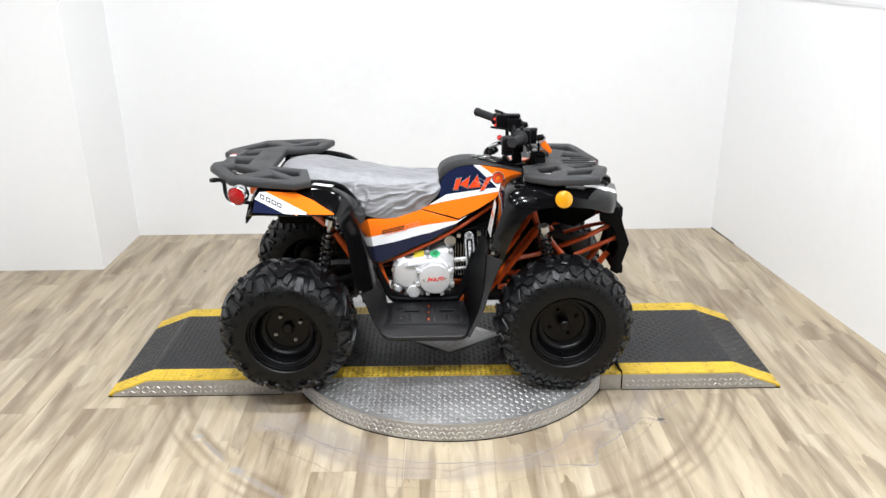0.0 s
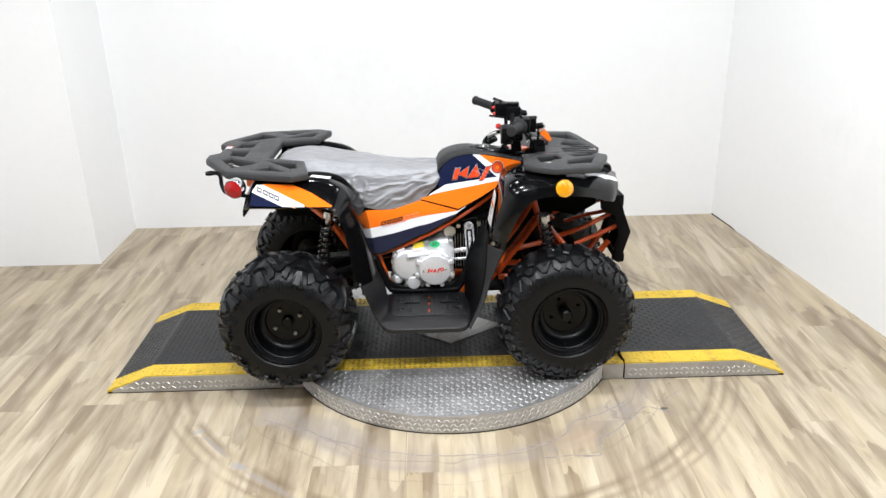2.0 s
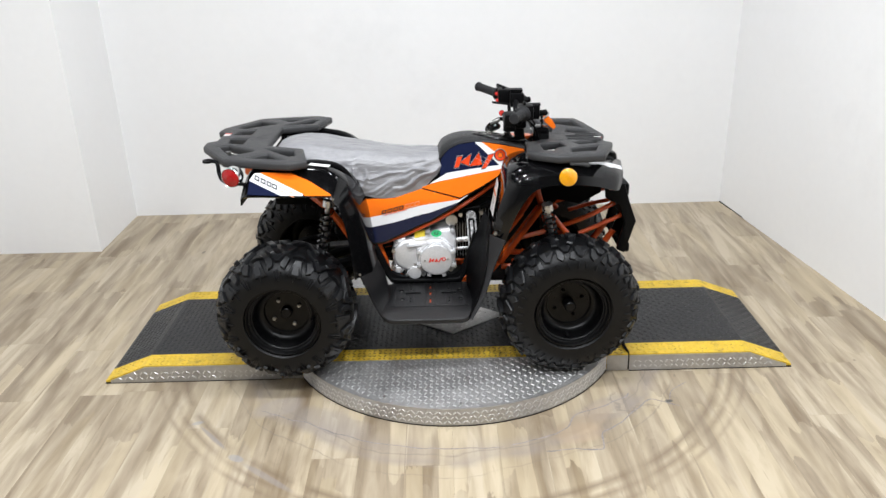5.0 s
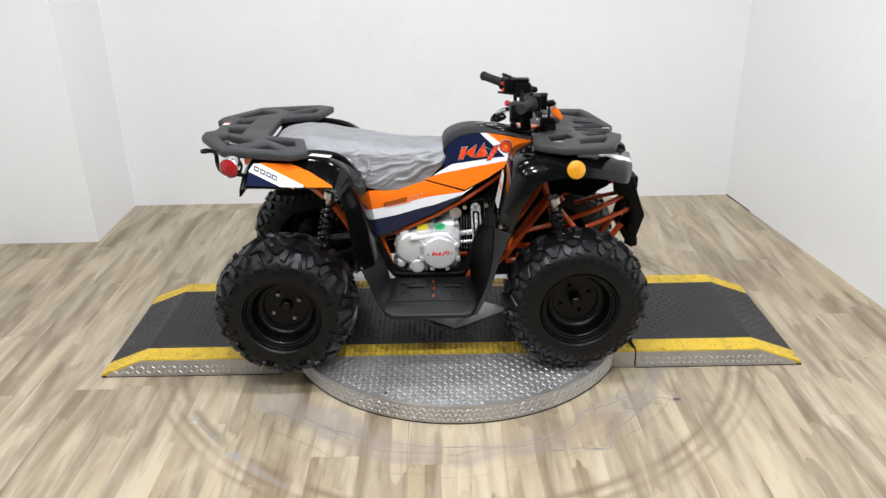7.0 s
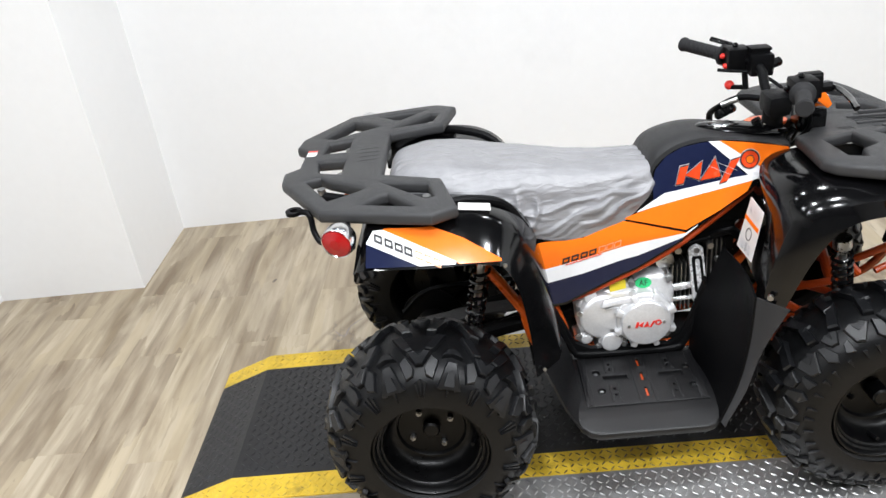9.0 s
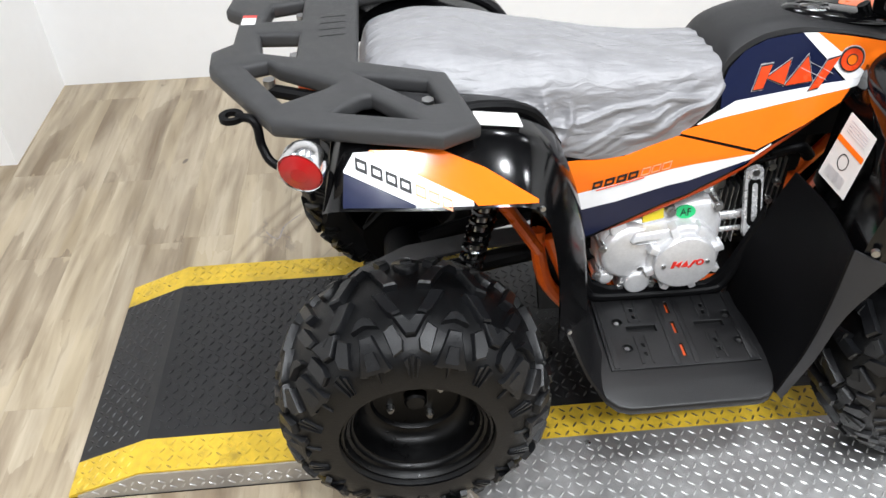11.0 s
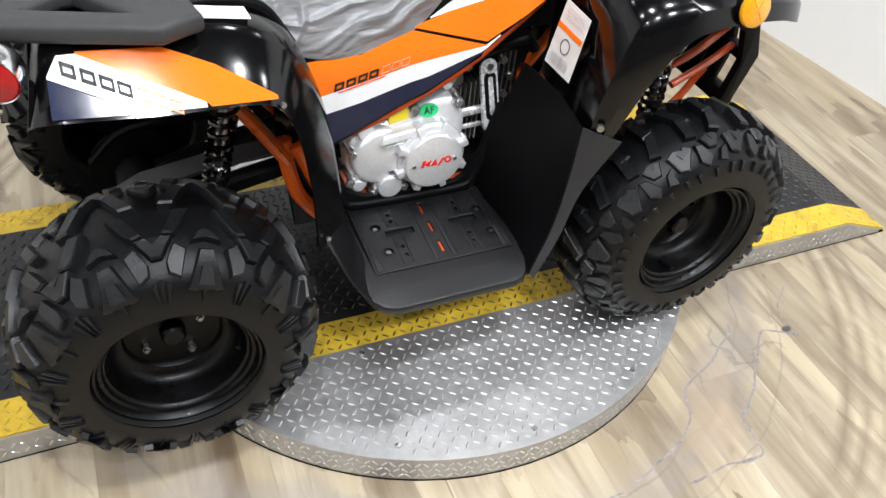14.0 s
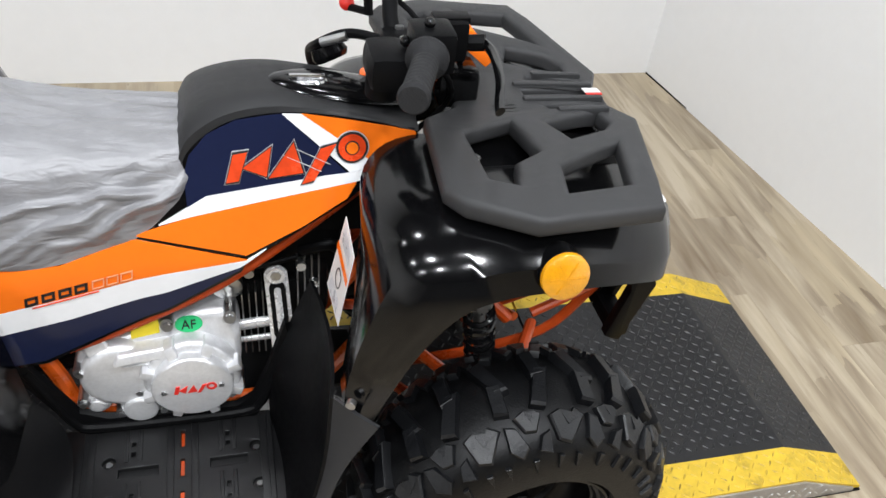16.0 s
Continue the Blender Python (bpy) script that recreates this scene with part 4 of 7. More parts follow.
def build_side(s):
    bm = bmesh.new()
    skin(bm, [(-0.262, 0.700), (-0.190, 0.676), (-0.108, 0.673), (-0.024, 0.696), (0.039, 0.742), (0.055, 0.795), (0.085, 0.829), (0.125, 0.847), (0.200, 0.853), (0.270, 0.843), (0.360, 0.824), (0.372, 0.80)],
         [(-0.262, 0.530), (-0.224, 0.512), (-0.150, 0.514), (-0.068, 0.546), (0.016, 0.578), (0.118, 0.632), (0.127, 0.648), (0.200, 0.688), (0.267, 0.726), (0.300, 0.752), (0.325, 0.768), (0.372, 0.772)], side_y, s, 0.0, 40, 8, 0.006)
    panel = part("side_panel", bm, M_BLACK_GLOSS, quad, "gloss black side panel with orange, white and navy graphics")
    L = 0.0025

    def decal(name, top, bottom, m, lift=L, n=16, lab=""):
        b = bmesh.new()
        skin(b, top, bottom, side_y, s, lift, n, 4, 0.002)
        part(name, b, m, panel, lab)

    decal("decal", [(-0.232, 0.671), (-0.190, 0.672), (-0.108, 0.668), (-0.024, 0.689), (-0.016, 0.692), (0.127, 0.6525)], WHITE_TOP[:-1], M_ORANGE, lab="orange decal")
    decal("decal", WHITE_TOP, WHITE_BOT, M_WHITE_DECAL, lab="white decal")
    decal("decal", WHITE_BOT[:-1], NAVY_BOT, M_NAVY, lab="navy decal")
    decal("decal", [(-0.262, 0.699), (-0.234, 0.673)], [(-0.262, 0.684), (-0.240, 0.655), (-0.234, 0.655)], M_WHITE_DECAL, n=6, lab="white decal")
    decal("decal", [(-0.260, 0.650), (-0.241, 0.652)], [(-0.260, 0.610), (-0.241, 0.604)], M_ORANGE, n=4, lab="orange decal")
    decal("decal", ORANGE_UP, [(-0.014, 0.6965), (0.127, 0.659), (0.207, 0.696), (0.267, 0.731), (0.279, 0.751)], M_ORANGE, lab="orange decal")
    decal("decal", TANK_BOT, [(0.018, 0.708), (0.060, 0.7175), (0.166, 0.7355), (0.279, 0.7535), (0.303, 0.760), (0.309, 0.772)], M_WHITE_DECAL, lab="white decal")
    decal("decal", [(0.056, 0.774), (0.064, 0.798), (0.088, 0.825), (0.125, 0.8425), (0.167, 0.848), (0.184, 0.8492), (0.266, 0.767)],
          [(0.056, 0.7305), (0.064, 0.735), (0.081, 0.7445), (0.166, 0.7555), (0.240, 0.7645), (0.266, 0.7665)], M_NAVY, lab="navy decal")
    decal("decal", [(0.184, 0.8495), (0.209, 0.8485), (0.309, 0.774)], [(0.184, 0.8490), (0.271, 0.7665), (0.309, 0.7735)], M_WHITE_DECAL, lab="white decal")
    decal("decal", [(0.209, 0.8490), (0.272, 0.839), (0.324, 0.829), (0.360, 0.821), (0.368, 0.800)], [(0.209, 0.8485), (0.309, 0.7745), (0.324, 0.7735), (0.368, 0.779)], M_ORANGE, lab="orange decal")
    def shape(name, pts, m, lift, grow=0.0, lab=""):
        """A flat printed shape from an outline (x, z) on the panel's surface."""
        cx, cz = sum(p[0] for p in pts) / len(pts), sum(p[1] for p in pts) / len(pts)
        b = bmesh.new()
        ring = []
        for x, z in pts:
            d = math.hypot(x - cx, z - cz)
            x, z = x + (x - cx) / d * grow, z + (z - cz) / d * grow
            ring.append(b.verts.new((x, s * (side_y(x, z) + lift), z)))
        f = b.faces.new(ring)
        r = bmesh.ops.extrude_face_region(b, geom=[f])
        bmesh.ops.translate(b, vec=(0, -s * 0.0015, 0), verts=[g for g in r["geom"] if isinstance(g, bmesh.types.BMVert)])
        bmesh.ops.triangulate(b, faces=[q for q in b.faces if len(q.verts) > 4])
        part(name, b, m, panel, lab, smooth=False)

    # emblem on the tank: slanted shards and a ring, dark-edged with a silver border
    shards = [[(0.108, 0.762), (0.124, 0.764), (0.137, 0.801), (0.119, 0.798)],
              [(0.130, 0.780), (0.168, 0.807), (0.160, 0.768)],
              [(0.163, 0.766), (0.197, 0.812), (0.208, 0.771)],
              [(0.206, 0.756), (0.222, 0.760), (0.253, 0.808), (0.232, 0.802)]]
    for grow, m, lift in ((0.0046, M_SILVER_PRINT, 0.0042), (0.0032, M_BLACK_INK, 0.0052), (0.0, M_RED_LOGO, 0.0064)):
        for q in shards:
            shape("emblem", q, m, lift, grow)
        shape("emblem", disc_pts(0.274, 0.802, 0.0185 + grow, 22), m, lift)
    for r, m, lift in ((0.0098, M_BLACK_INK, 0.0076), (0.0080, M_ORANGE, 0.0088)):
        shape("emblem", disc_pts(0.274, 0.802, r, 18), m, lift)
    for x0, z0, x1, z1 in ((0.182, 0.796, 0.232, 0.772), (0.200, 0.803, 0.244, 0.781)):
        decal("emblem", [(x0, z0 + 0.0004), (x1, z1 + 0.0004)], [(x0, z0 - 0.0004), (x1, z1 - 0.0004)], M_SILVER_PRINT, 0.0078, 4, "thin white glint lines")

    # model mark: a solid dark bar, dark frames, then pale outlined frames, with a red rule below
    def box_frame(x0, z0, w, hi, rise, stroke, m, sides="lbrt"):
        zz = lambda x: z0 + (x - x0) * rise
        bars = {"l": (x0, x0 + stroke, 0, hi), "r": (x0 + w - stroke, x0 + w, 0, hi), "b": (x0, x0 + w, 0, stroke), "t": (x0, x0 + w, hi - stroke, hi)}
        for key in sides:
            xa, xb, za, zb = bars[key]
            lean = 0.12
            shape("mark", [(xa + lean * za, zz(xa) + za), (xb + lean * za, zz(xb) + za), (xb + lean * zb, zz(xb) + zb), (xa + lean * zb, zz(xa) + zb)], m, 0.0045)

    for x0 in (-0.158, -0.137, -0.116, -0.096):
        box_frame(x0, 0.6155 + (x0 + 0.158) * 0.16, 0.0165, 0.0130, 0.16, 0.0034, M_BLACK_INK)
    for x0 in (-0.074, -0.056, -0.038):
        box_frame(x0, 0.6292 + (x0 + 0.074) * 0.16, 0.0155, 0.0135, 0.16, 0.0016, M_PALE_ORANGE)
    decal("mark", [(-0.150, 0.6128), (-0.066, 0.6258)], [(-0.150, 0.6119), (-0.066, 0.6249)], M_RED_LOGO, 0.0045, 4)
    for ob in (panel, *panel.children):
        tuck(ob)


build_side(-1)
build_side(1)


def curve_grid(curves, steps=5):
    return [list(c) for c in zip(*[smooth_path(c, steps) for c in curves])]


def build_rear_fender(s):
    E = [(-0.615, 0.375, 0.738), (-0.585, 0.395, 0.755), (-0.450, 0.408, 0.755), (-0.335, 0.408, 0.752), (-0.295, 0.405, 0.728), (-0.272, 0.400, 0.660), (-0.258, 0.395, 0.560), (-0.250, 0.385, 0.440)]
    R = [(-0.592, 0.325, 0.812), (-0.560, 0.335, 0.836), (-0.450, 0.336, 0.838), (-0.335, 0.336, 0.828), (-0.266, 0.335, 0.785), (-0.228, 0.335, 0.700), (-0.202, 0.330, 0.580), (-0.186, 0.325, 0.445)]
    I = [(-0.570, 0.130, 0.790), (-0.530, 0.130, 0.800), (-0.450, 0.130, 0.800), (-0.335, 0.140, 0.790), (-0.260, 0.150, 0.755), (-0.224, 0.165, 0.700), (-0.200, 0.185, 0.585), (-0.180, 0.21, 0.455)]
    up = [tuple(Vector(a) * 0.12 + Vector(b) * 0.88) for a, b in zip(E, R)]
    up2 = [tuple(Vector(a) * 0.12 + Vector(b) * 0.88 + Vector((0, 0, 0.006))) for a, b in zip(I, R)]
    under = [(x, y - 0.010, z - 0.006) for x, y, z in E]
    bm = bmesh.new()
    rows = curve_grid([under, E, up, up2, I])
    loft(bm, [[(p.x, s * p.y, p.z) for p in r] for r in rows])
    thicken(bm, 0.005)
    fender = part("rear_fender", bm, M_BLACK_GLOSS, quad, "gloss black rear fender with striped decal")
    fy = lambda x, z: 0.408 - (z - 0.755) * 0.835

    def decal(name, top, bottom, m, lift=0.003, n=14, lab=""):
        b = bmesh.new()
        skin(b, top, bottom, fy, s, lift, n, 3, 0.002)
        part(name, b, m, fender, lab)

    decal("decal", [(-0.581, 0.770), (-0.577, 0.803), (-0.479, 0.763)], [(-0.581, 0.766), (-0.479, 0.761)], M_NAVY, lab="navy decal")
    decal("decal", [(-0.577, 0.806), (-0.562, 0.824), (-0.540, 0.824), (-0.398, 0.764)], [(-0.577, 0.804), (-0.479, 0.764), (-0.472, 0.761), (-0.398, 0.759)], M_WHITE_DECAL, lab="white decal")
    decal("decal", [(-0.540, 0.826), (-0.440, 0.822), (-0.378, 0.799), (-0.306, 0.761)], [(-0.540, 0.8245), (-0.398, 0.7645), (-0.392, 0.759), (-0.306, 0.7575)], M_ORANGE, lab="orange decal")
    def stroke(xa, xb, ta, tb, m):
        # along the white stripe, which falls towards the front
        zz = lambda x: 0.8135 - (x + 0.558) * 0.40
        decal("mark", [(xa, zz(xa) + tb), (xb, zz(xb) + tb)], [(xa, zz(xa) + ta), (xb, zz(xb) + ta)], m, 0.005, 2)

    for x0, sides in ((-0.560, "lbrt"), (-0.539, "lbrt"), (-0.519, "lbrt"), (-0.500, "lbrt")):
        t_ = 0.0032
        for key, (xa, xb, ta, tb) in {"l": (x0, x0 + t_, -0.007, 0.006), "r": (x0 + 0.016 - t_, x0 + 0.016, -0.007, 0.006), "b": (x0, x0 + 0.016, -0.007, -0.007 + t_), "t": (x0, x0 + 0.016, 0.006 - t_, 0.006)}.items():
            if key in sides:
                stroke(xa, xb, ta, tb, M_BLACK_INK)
    for x0 in (-0.478, -0.460, -0.442):
        for xa, xb, ta, tb in ((x0, x0 + 0.0016, -0.006, 0.006), (x0 + 0.0124, x0 + 0.014, -0.006, 0.006), (x0, x0 + 0.014, -0.006, -0.0044), (x0, x0 + 0.014, 0.0044, 0.006)):
            stroke(xa, xb, ta, tb, M_PALE_ORANGE)
    # white warning label on the fender's top, and screws on its front
    if s < 0:
        bm = bmesh.new()
        loft(bm, [[(x, s * 0.322, z + 0.0385), (x, s * 0.272, z + 0.0305)] for x, z in ((-0.385, 0.800), (-0.318, 0.791))])
        thicken(bm, 0.0015)
        part("label", bm, M_PAPER, fender, "white warning sticker")
    for x, y, z in ((-0.300, 0.405, 0.745), (-0.232, 0.375, 0.455)):
        bm = bmesh.new()
        rod(bm, (x, s * y, z), (x + 0.001, s * (y + 0.004), z), 0.0042, 10)
        part("screw", bm, M_NUT, fender)
    # mud flap behind
    bm = bmesh.new()
    loft(bm, [[(-0.60, s * 0.36, 0.79), (-0.612, s * 0.375, 0.745), (-0.617, s * 0.37, 0.718)], [(-0.598, s * 0.16, 0.79), (-0.606, s * 0.16, 0.745), (-0.60, s * 0.16, 0.735)]])
    thicken(bm, 0.006)
    part("mud_flap", bm, M_BLACK_SATIN, fender)


build_rear_fender(-1)
build_rear_fender(1)
for ob in quad.children_recursive:
    if ob.name.split(".")[0] == "rear_fender" and ob.data.vertices[0].co.y > 0:
        for q in (ob, *ob.children):
            for v in q.data.vertices:
                v.co.z -= 0.012 * min(1.0, max(0.0, (v.co.z - 0.68) / 0.08))


def build_front_fender(s):
    E = [(0.264, 0.392, 0.540), (0.286, 0.400, 0.610), (0.318, 0.406, 0.690), (0.360, 0.408, 0.748), (0.410, 0.408, 0.770), (0.490, 0.404, 0.772), (0.570, 0.392, 0.762), (0.640, 0.362, 0.736), (0.668, 0.318, 0.722)]
    R = [(0.232, 0.382, 0.555), (0.236, 0.384, 0.625), (0.258, 0.382, 0.715), (0.296, 0.374, 0.792), (0.368, 0.374, 0.820), (0.480, 0.372, 0.822), (0.570, 0.358, 0.808), (0.650, 0.320, 0.780), (0.686, 0.280, 0.757)]
    I = [(0.236, 0.328, 0.565), (0.246, 0.316, 0.640), (0.262, 0.290, 0.735), (0.276, 0.248, 0.800), (0.350, 0.250, 0.824), (0.480, 0.250, 0.820), (0.570, 0.245, 0.812), (0.650, 0.225, 0.790), (0.700, 0.20, 0.765)]
    J = [(0.266, 0.315, 0.570), (0.276, 0.298, 0.650), (0.272, 0.242, 0.745), (0.284, 0.165, 0.796), (0.352, 0.120, 0.816), (0.480, 0.105, 0.812), (0.570, 0.100, 0.808), (0.655, 0.100, 0.792), (0.712, 0.100, 0.770)]
    B = [tuple(Vector(a) * 0.45 + Vector(b) * 0.55 + Vector((0, 0.010, 0.004))) for a, b in zip(E, R)]
    R2 = [tuple(Vector(a) * 0.35 + Vector(b) * 0.65 + Vector((0, 0.004, 0.010))) for a, b in zip(I, R)]
    under = [(x, y - 0.012, z - 0.005) for x, y, z in E]
    bm = bmesh.new()
    rows = curve_grid([under, E, B, R, R2, I, J])
    loft(bm, [[(p.x, s * p.y, p.z) for p in r] for r in rows])
    thicken(bm, 0.005)
    fender = part("front_fender", bm, M_BLACK_GLOSS, quad, "gloss black rounded front fender")
    # inner panel that closes the arch towards the frame
    bm = bmesh.new()
    K = [(0.292, 0.100, 0.540), (0.296, 0.100, 0.640), (0.300, 0.100, 0.738), (0.320, 0.100, 0.788)]
    K0 = [(0.262, 0.325, 0.545), (0.276, 0.304, 0.650), (0.273, 0.246, 0.745), (0.286, 0.170, 0.794)]
    loft(bm, [[(p.x + (q.x - p.x) * k / 5, s * (p.y + (q.y - p.y) * k / 5), p.z + (q.z - p.z) * k / 5) for k in range(6)] for p, q in zip(smooth_path(K0, 4), smooth_path(K, 4))])
    thicken(bm, 0.004)
    part("inner_panel", bm, M_BLACK_GLOSS, fender)
    # amber side reflector on a short black cup
    bm = bmesh.new()
    lathe(bm, [(0.0, -0.001), (0.024, 0.0), (0.029, 0.003), (0.030, 0.008), (0.0, 0.009)], 32)
    m = pose(0.476, s * 0.416, 0.803, 0, 0, 0 if s < 0 else 180) @ pose(0, 0, 0, -14, 0, 0)
    bmesh.ops.transform(bm, matrix=m, verts=bm.verts)
    ref = part("reflector", bm, M_AMBER, fender, "round amber side reflector")
    for k in range(3):
        bm = bmesh.new()
        a = radians(60 * k)
        prism(bm, [(-0.022, -0.0007), (0.022, -0.0007), (0.022, 0.0007), (-0.022, 0.0007)], m @ Matrix.Rotation(a, 4, "Y") @ side_place(-0.0015), 0.001)
        part("ridge", bm, M_AMBER, ref)
    bm = bmesh.new()
    lathe(bm, [(0.0, 0.008), (0.026, 0.008), (0.030, 0.04), (0.0, 0.04)], 24)
    bmesh.ops.transform(bm, matrix=m, verts=bm.verts)
    part("reflector_cup", bm, M_BLACK_SATIN, fender)
    for x, y, z in ((0.240, 0.398, 0.607),):
        bm = bmesh.new()
        rod(bm, (x, s * y, z), (x - 0.003, s * (y + 0.007), z), 0.0065, 12)
        part("screw", bm, M_NUT, fender)
    # striped decal on the fender's nose and on its rear leg
    bm = bmesh.new()
    loft(bm, [[(0.560, s * 0.330, 0.8225), (0.560, s * 0.300, 0.8240)], [(0.640, s * 0.300, 0.7980), (0.640, s * 0.255, 0.8010)], [(0.690, s * 0.250, 0.7740), (0.690, s * 0.215, 0.7770)]])
    thicken(bm, 0.0015)
    part("decal", bm, M_WHITE_DECAL, fender, "white decal stripe")
    return fender


build_front_fender(-1)
far_fender = build_front_fender(1)
for q in (far_fender, *far_fender.children):
    for v in q.data.vertices:
        v.co.z -= 0.055 * min(1.0, max(0.0, (v.co.z - 0.70) / 0.08)) * min(1.0, max(0.0, (0.50 - v.co.x) / 0.12))

# hanging warning tags on the inner leg of the near front fender
bm = bmesh.new()
a, b, c, d = Vector((0.234, -0.200, 0.624)), Vector((0.238, -0.284, 0.624)), Vector((0.256, -0.284, 0.742)), Vector((0.258, -0.200, 0.742))
loft(bm, [[a.lerp(b, i / 6).lerp(d.lerp(c, i / 6), k / 8) for i in range(7)] for k in range(9)])
thicken(bm, 0.001)
tag = thing("warning_tag", "white hanging warning card with an orange band", "tag", (0, 0, 0))
part("card", bm, M_PAPER, tag)


def on_tag(u, v, lift=0.002):
    p = a.lerp(b, u).lerp(d.lerp(c, u), v)
    nrm = (b - a).cross(d - a).normalized()
    return p + (nrm if nrm.x < 0 else -nrm) * lift


def tag_patch(name, u0, u1, v0, v1, m, label=""):
    q = bmesh.new()
    loft(q, [[on_tag(u0, v0), on_tag(u1, v0)], [on_tag(u0, v1), on_tag(u1, v1)]])
    thicken(q, 0.0006)
    part(name, q, m, tag, label)


tag_patch("band", 0.02, 0.98, 0.585, 0.665, M_ORANGE, "orange printed band")
for k in range(5):
    tag_patch("printed_line", 0.15, 0.85, 0.76 + 0.040 * k, 0.772 + 0.040 * k, M_SILVER_PRINT)
for k in range(6):
    tag_patch("printed_line", 0.15, 0.8, 0.07 + 0.030 * k, 0.08 + 0.030 * k, M_SILVER_PRINT)
q = bmesh.new()
for k in range(20):
    a0, a1 = 2 * math.pi * k / 20, 2 * math.pi * (k + 1) / 20
    vs = [on_tag(0.5 + r * 0.20 * math.cos(t), 0.40 + r * 0.14 * math.sin(t)) for r, t in ((0.85, a0), (0.85, a1), (0.75, a1), (0.75, a0))]
    q.faces.new([q.verts.new(v) for v in vs])
thicken(q, 0.0006)
part("printed_sign", q, M_BLACK_INK, tag, "round prohibition sign")


# -- racks --
def build_racks():
    half = [(-0.757, 0.0), (-0.757, -0.060), (-0.788, -0.088), (-0.783, -0.142), (-0.672, -0.322), (-0.437, -0.385), (-0.384, -0.358), (-0.418, -0.205), (-0.553, -0.150), (-0.553, 0.0)]
    outline = half + mirrored(half)[1:-1]
    h = [[(-0.728, -0.146), (-0.694, -0.134), (-0.676, -0.156), (-0.585, -0.218), (-0.602, -0.234), (-0.660, -0.268)],
         [(-0.548, -0.196), (-0.448, -0.226), (-0.431, -0.296), (-0.452, -0.300)],
         [(-0.588, -0.303), (-0.546, -0.264), (-0.532, -0.262), (-0.470, -0.336)],
         [(-0.716, -0.026), (-0.650, -0.030), (-0.650, -0.122), (-0.705, -0.100)]]
    holes = h + [mirrored(q) for q in h]
    bend = lambda x, y, z: (x, y, z + 0.851)
    rack = plate("rear_rack", outline, holes, 0.0055, 0.0085, M_RACK, quad, bend, "textured grey-black plastic rear luggage rack", 2)
    for k in range(4):
        bm = bmesh.new()
        prism(bm, [(0, 0), (0.044, 0.006), (0.044, 0.011), (0, 0.005)], Matrix.Translation((-0.617, -0.052 + 0.028 * k, 0.8632)), 0.002, 0.0006, 1)
        part("emblem", bm, M_BLACK_SATIN, rack, "embossed emblem bars")
    bm = bmesh.new()
    block(bm, -0.752, -0.728, 0.012, 0.040, 0.8638, 0.8652)
    part("label", bm, M_PAPER, rack, "white and red sticker")
    bm = bmesh.new()
    block(bm, -0.752, -0.728, 0.0405, 0.052, 0.8638, 0.8652)
    part("label", bm, M_RED_BUTTON, rack, "red end of the sticker")
    for s in (-1, 1):
        for x, y in ((-0.690, 0.170), (-0.450, 0.262), (-0.655, 0.085)):
            bm = bmesh.new()
            rod(bm, (x, s * y, 0.822), (x, s * y, 0.846), 0.009, 10)
            rod(bm, (x, s * y, 0.846), (x, s * y, 0.851), 0.010, 6)
            part("bolt", bm, M_NUT, rack)
        bm = bmesh.new()
        tube(bm, [(-0.690, s * 0.170, 0.832), (-0.60, s * 0.20, 0.826), (-0.45, s * 0.262, 0.828), (-0.36, s * 0.25, 0.825), (-0.29, s * 0.235, 0.80), (-0.245, s * 0.22, 0.73)], 0.011, 10)
        part("support_tube", bm, M_BLACK_SATIN, rack)

    half = [(0.425, 0.0), (0.415, -0.085), (0.368, -0.135), (0.350, -0.315), (0.368, -0.345), (0.445, -0.388), (0.600, -0.376), (0.672, -0.148), (0.648, -0.075), (0.652, 0.0)]
    outline = half + mirrored(half)[1:-1]
    h = [[(0.409, -0.182), (0.482, -0.152), (0.494, -0.238), (0.452, -0.266), (0.439, -0.317), (0.409, -0.300)],
         [(0.529, -0.160), (0.618, -0.128), (0.622, -0.164), (0.603, -0.187), (0.547, -0.209)],
         [(0.507, -0.277), (0.608, -0.222), (0.577, -0.328), (0.494, -0.338)],
         [(0.545, -0.082), (0.632, -0.078), (0.630, -0.094), (0.552, -0.104)]]
    holes = h + [mirrored(q) for q in h] + [[(0.530, -0.016), (0.640, -0.012), (0.640, 0.012), (0.530, 0.016)]]
    bend = lambda x, y, z: (x, y, z + 0.835 + 0.019 * min(1.0, max(0.0, (abs(y) - 0.12) / 0.2)) - 0.10 * max(0.0, x - 0.60))
    rack = plate("front_rack", outline, holes, 0.0055, 0.0085, M_RACK, quad, bend, "textured grey-black plastic front luggage rack", 2)
    bm = bmesh.new()
    block(bm, 0.622, 0.646, -0.012, 0.020, 0.8478, 0.8494)
    part("label", bm, M_PAPER, rack, "white and red sticker")
    bm = bmesh.new()
    block(bm, 0.622, 0.646, -0.024, -0.0125, 0.8478, 0.8494)
    part("label", bm, M_RED_BUTTON, rack, "red end of the sticker")
    for k in range(3):
        bm = bmesh.new()
        prism(bm, [(0, 0), (0.034, 0.006), (0.034, 0.010), (0, 0.004)], Matrix.Translation((0.468, -0.128 + 0.018 * k, 0.8475)), 0.002, 0.0006, 1)
        part("emblem", bm, M_BLACK_SATIN, rack, "embossed emblem bars")
    for y0, x0, x1 in ((-0.120, 0.560, 0.636), (-0.052, 0.520, 0.640), (0.040, 0.520, 0.640), (0.112, 0.560, 0.636)):
        bm = bmesh.new()
        block(bm, x0, x1, y0 - 0.011, y0 + 0.011, 0.840, 0.8535, 0.004)
        part("raised_bar", bm, M_RACK, rack)
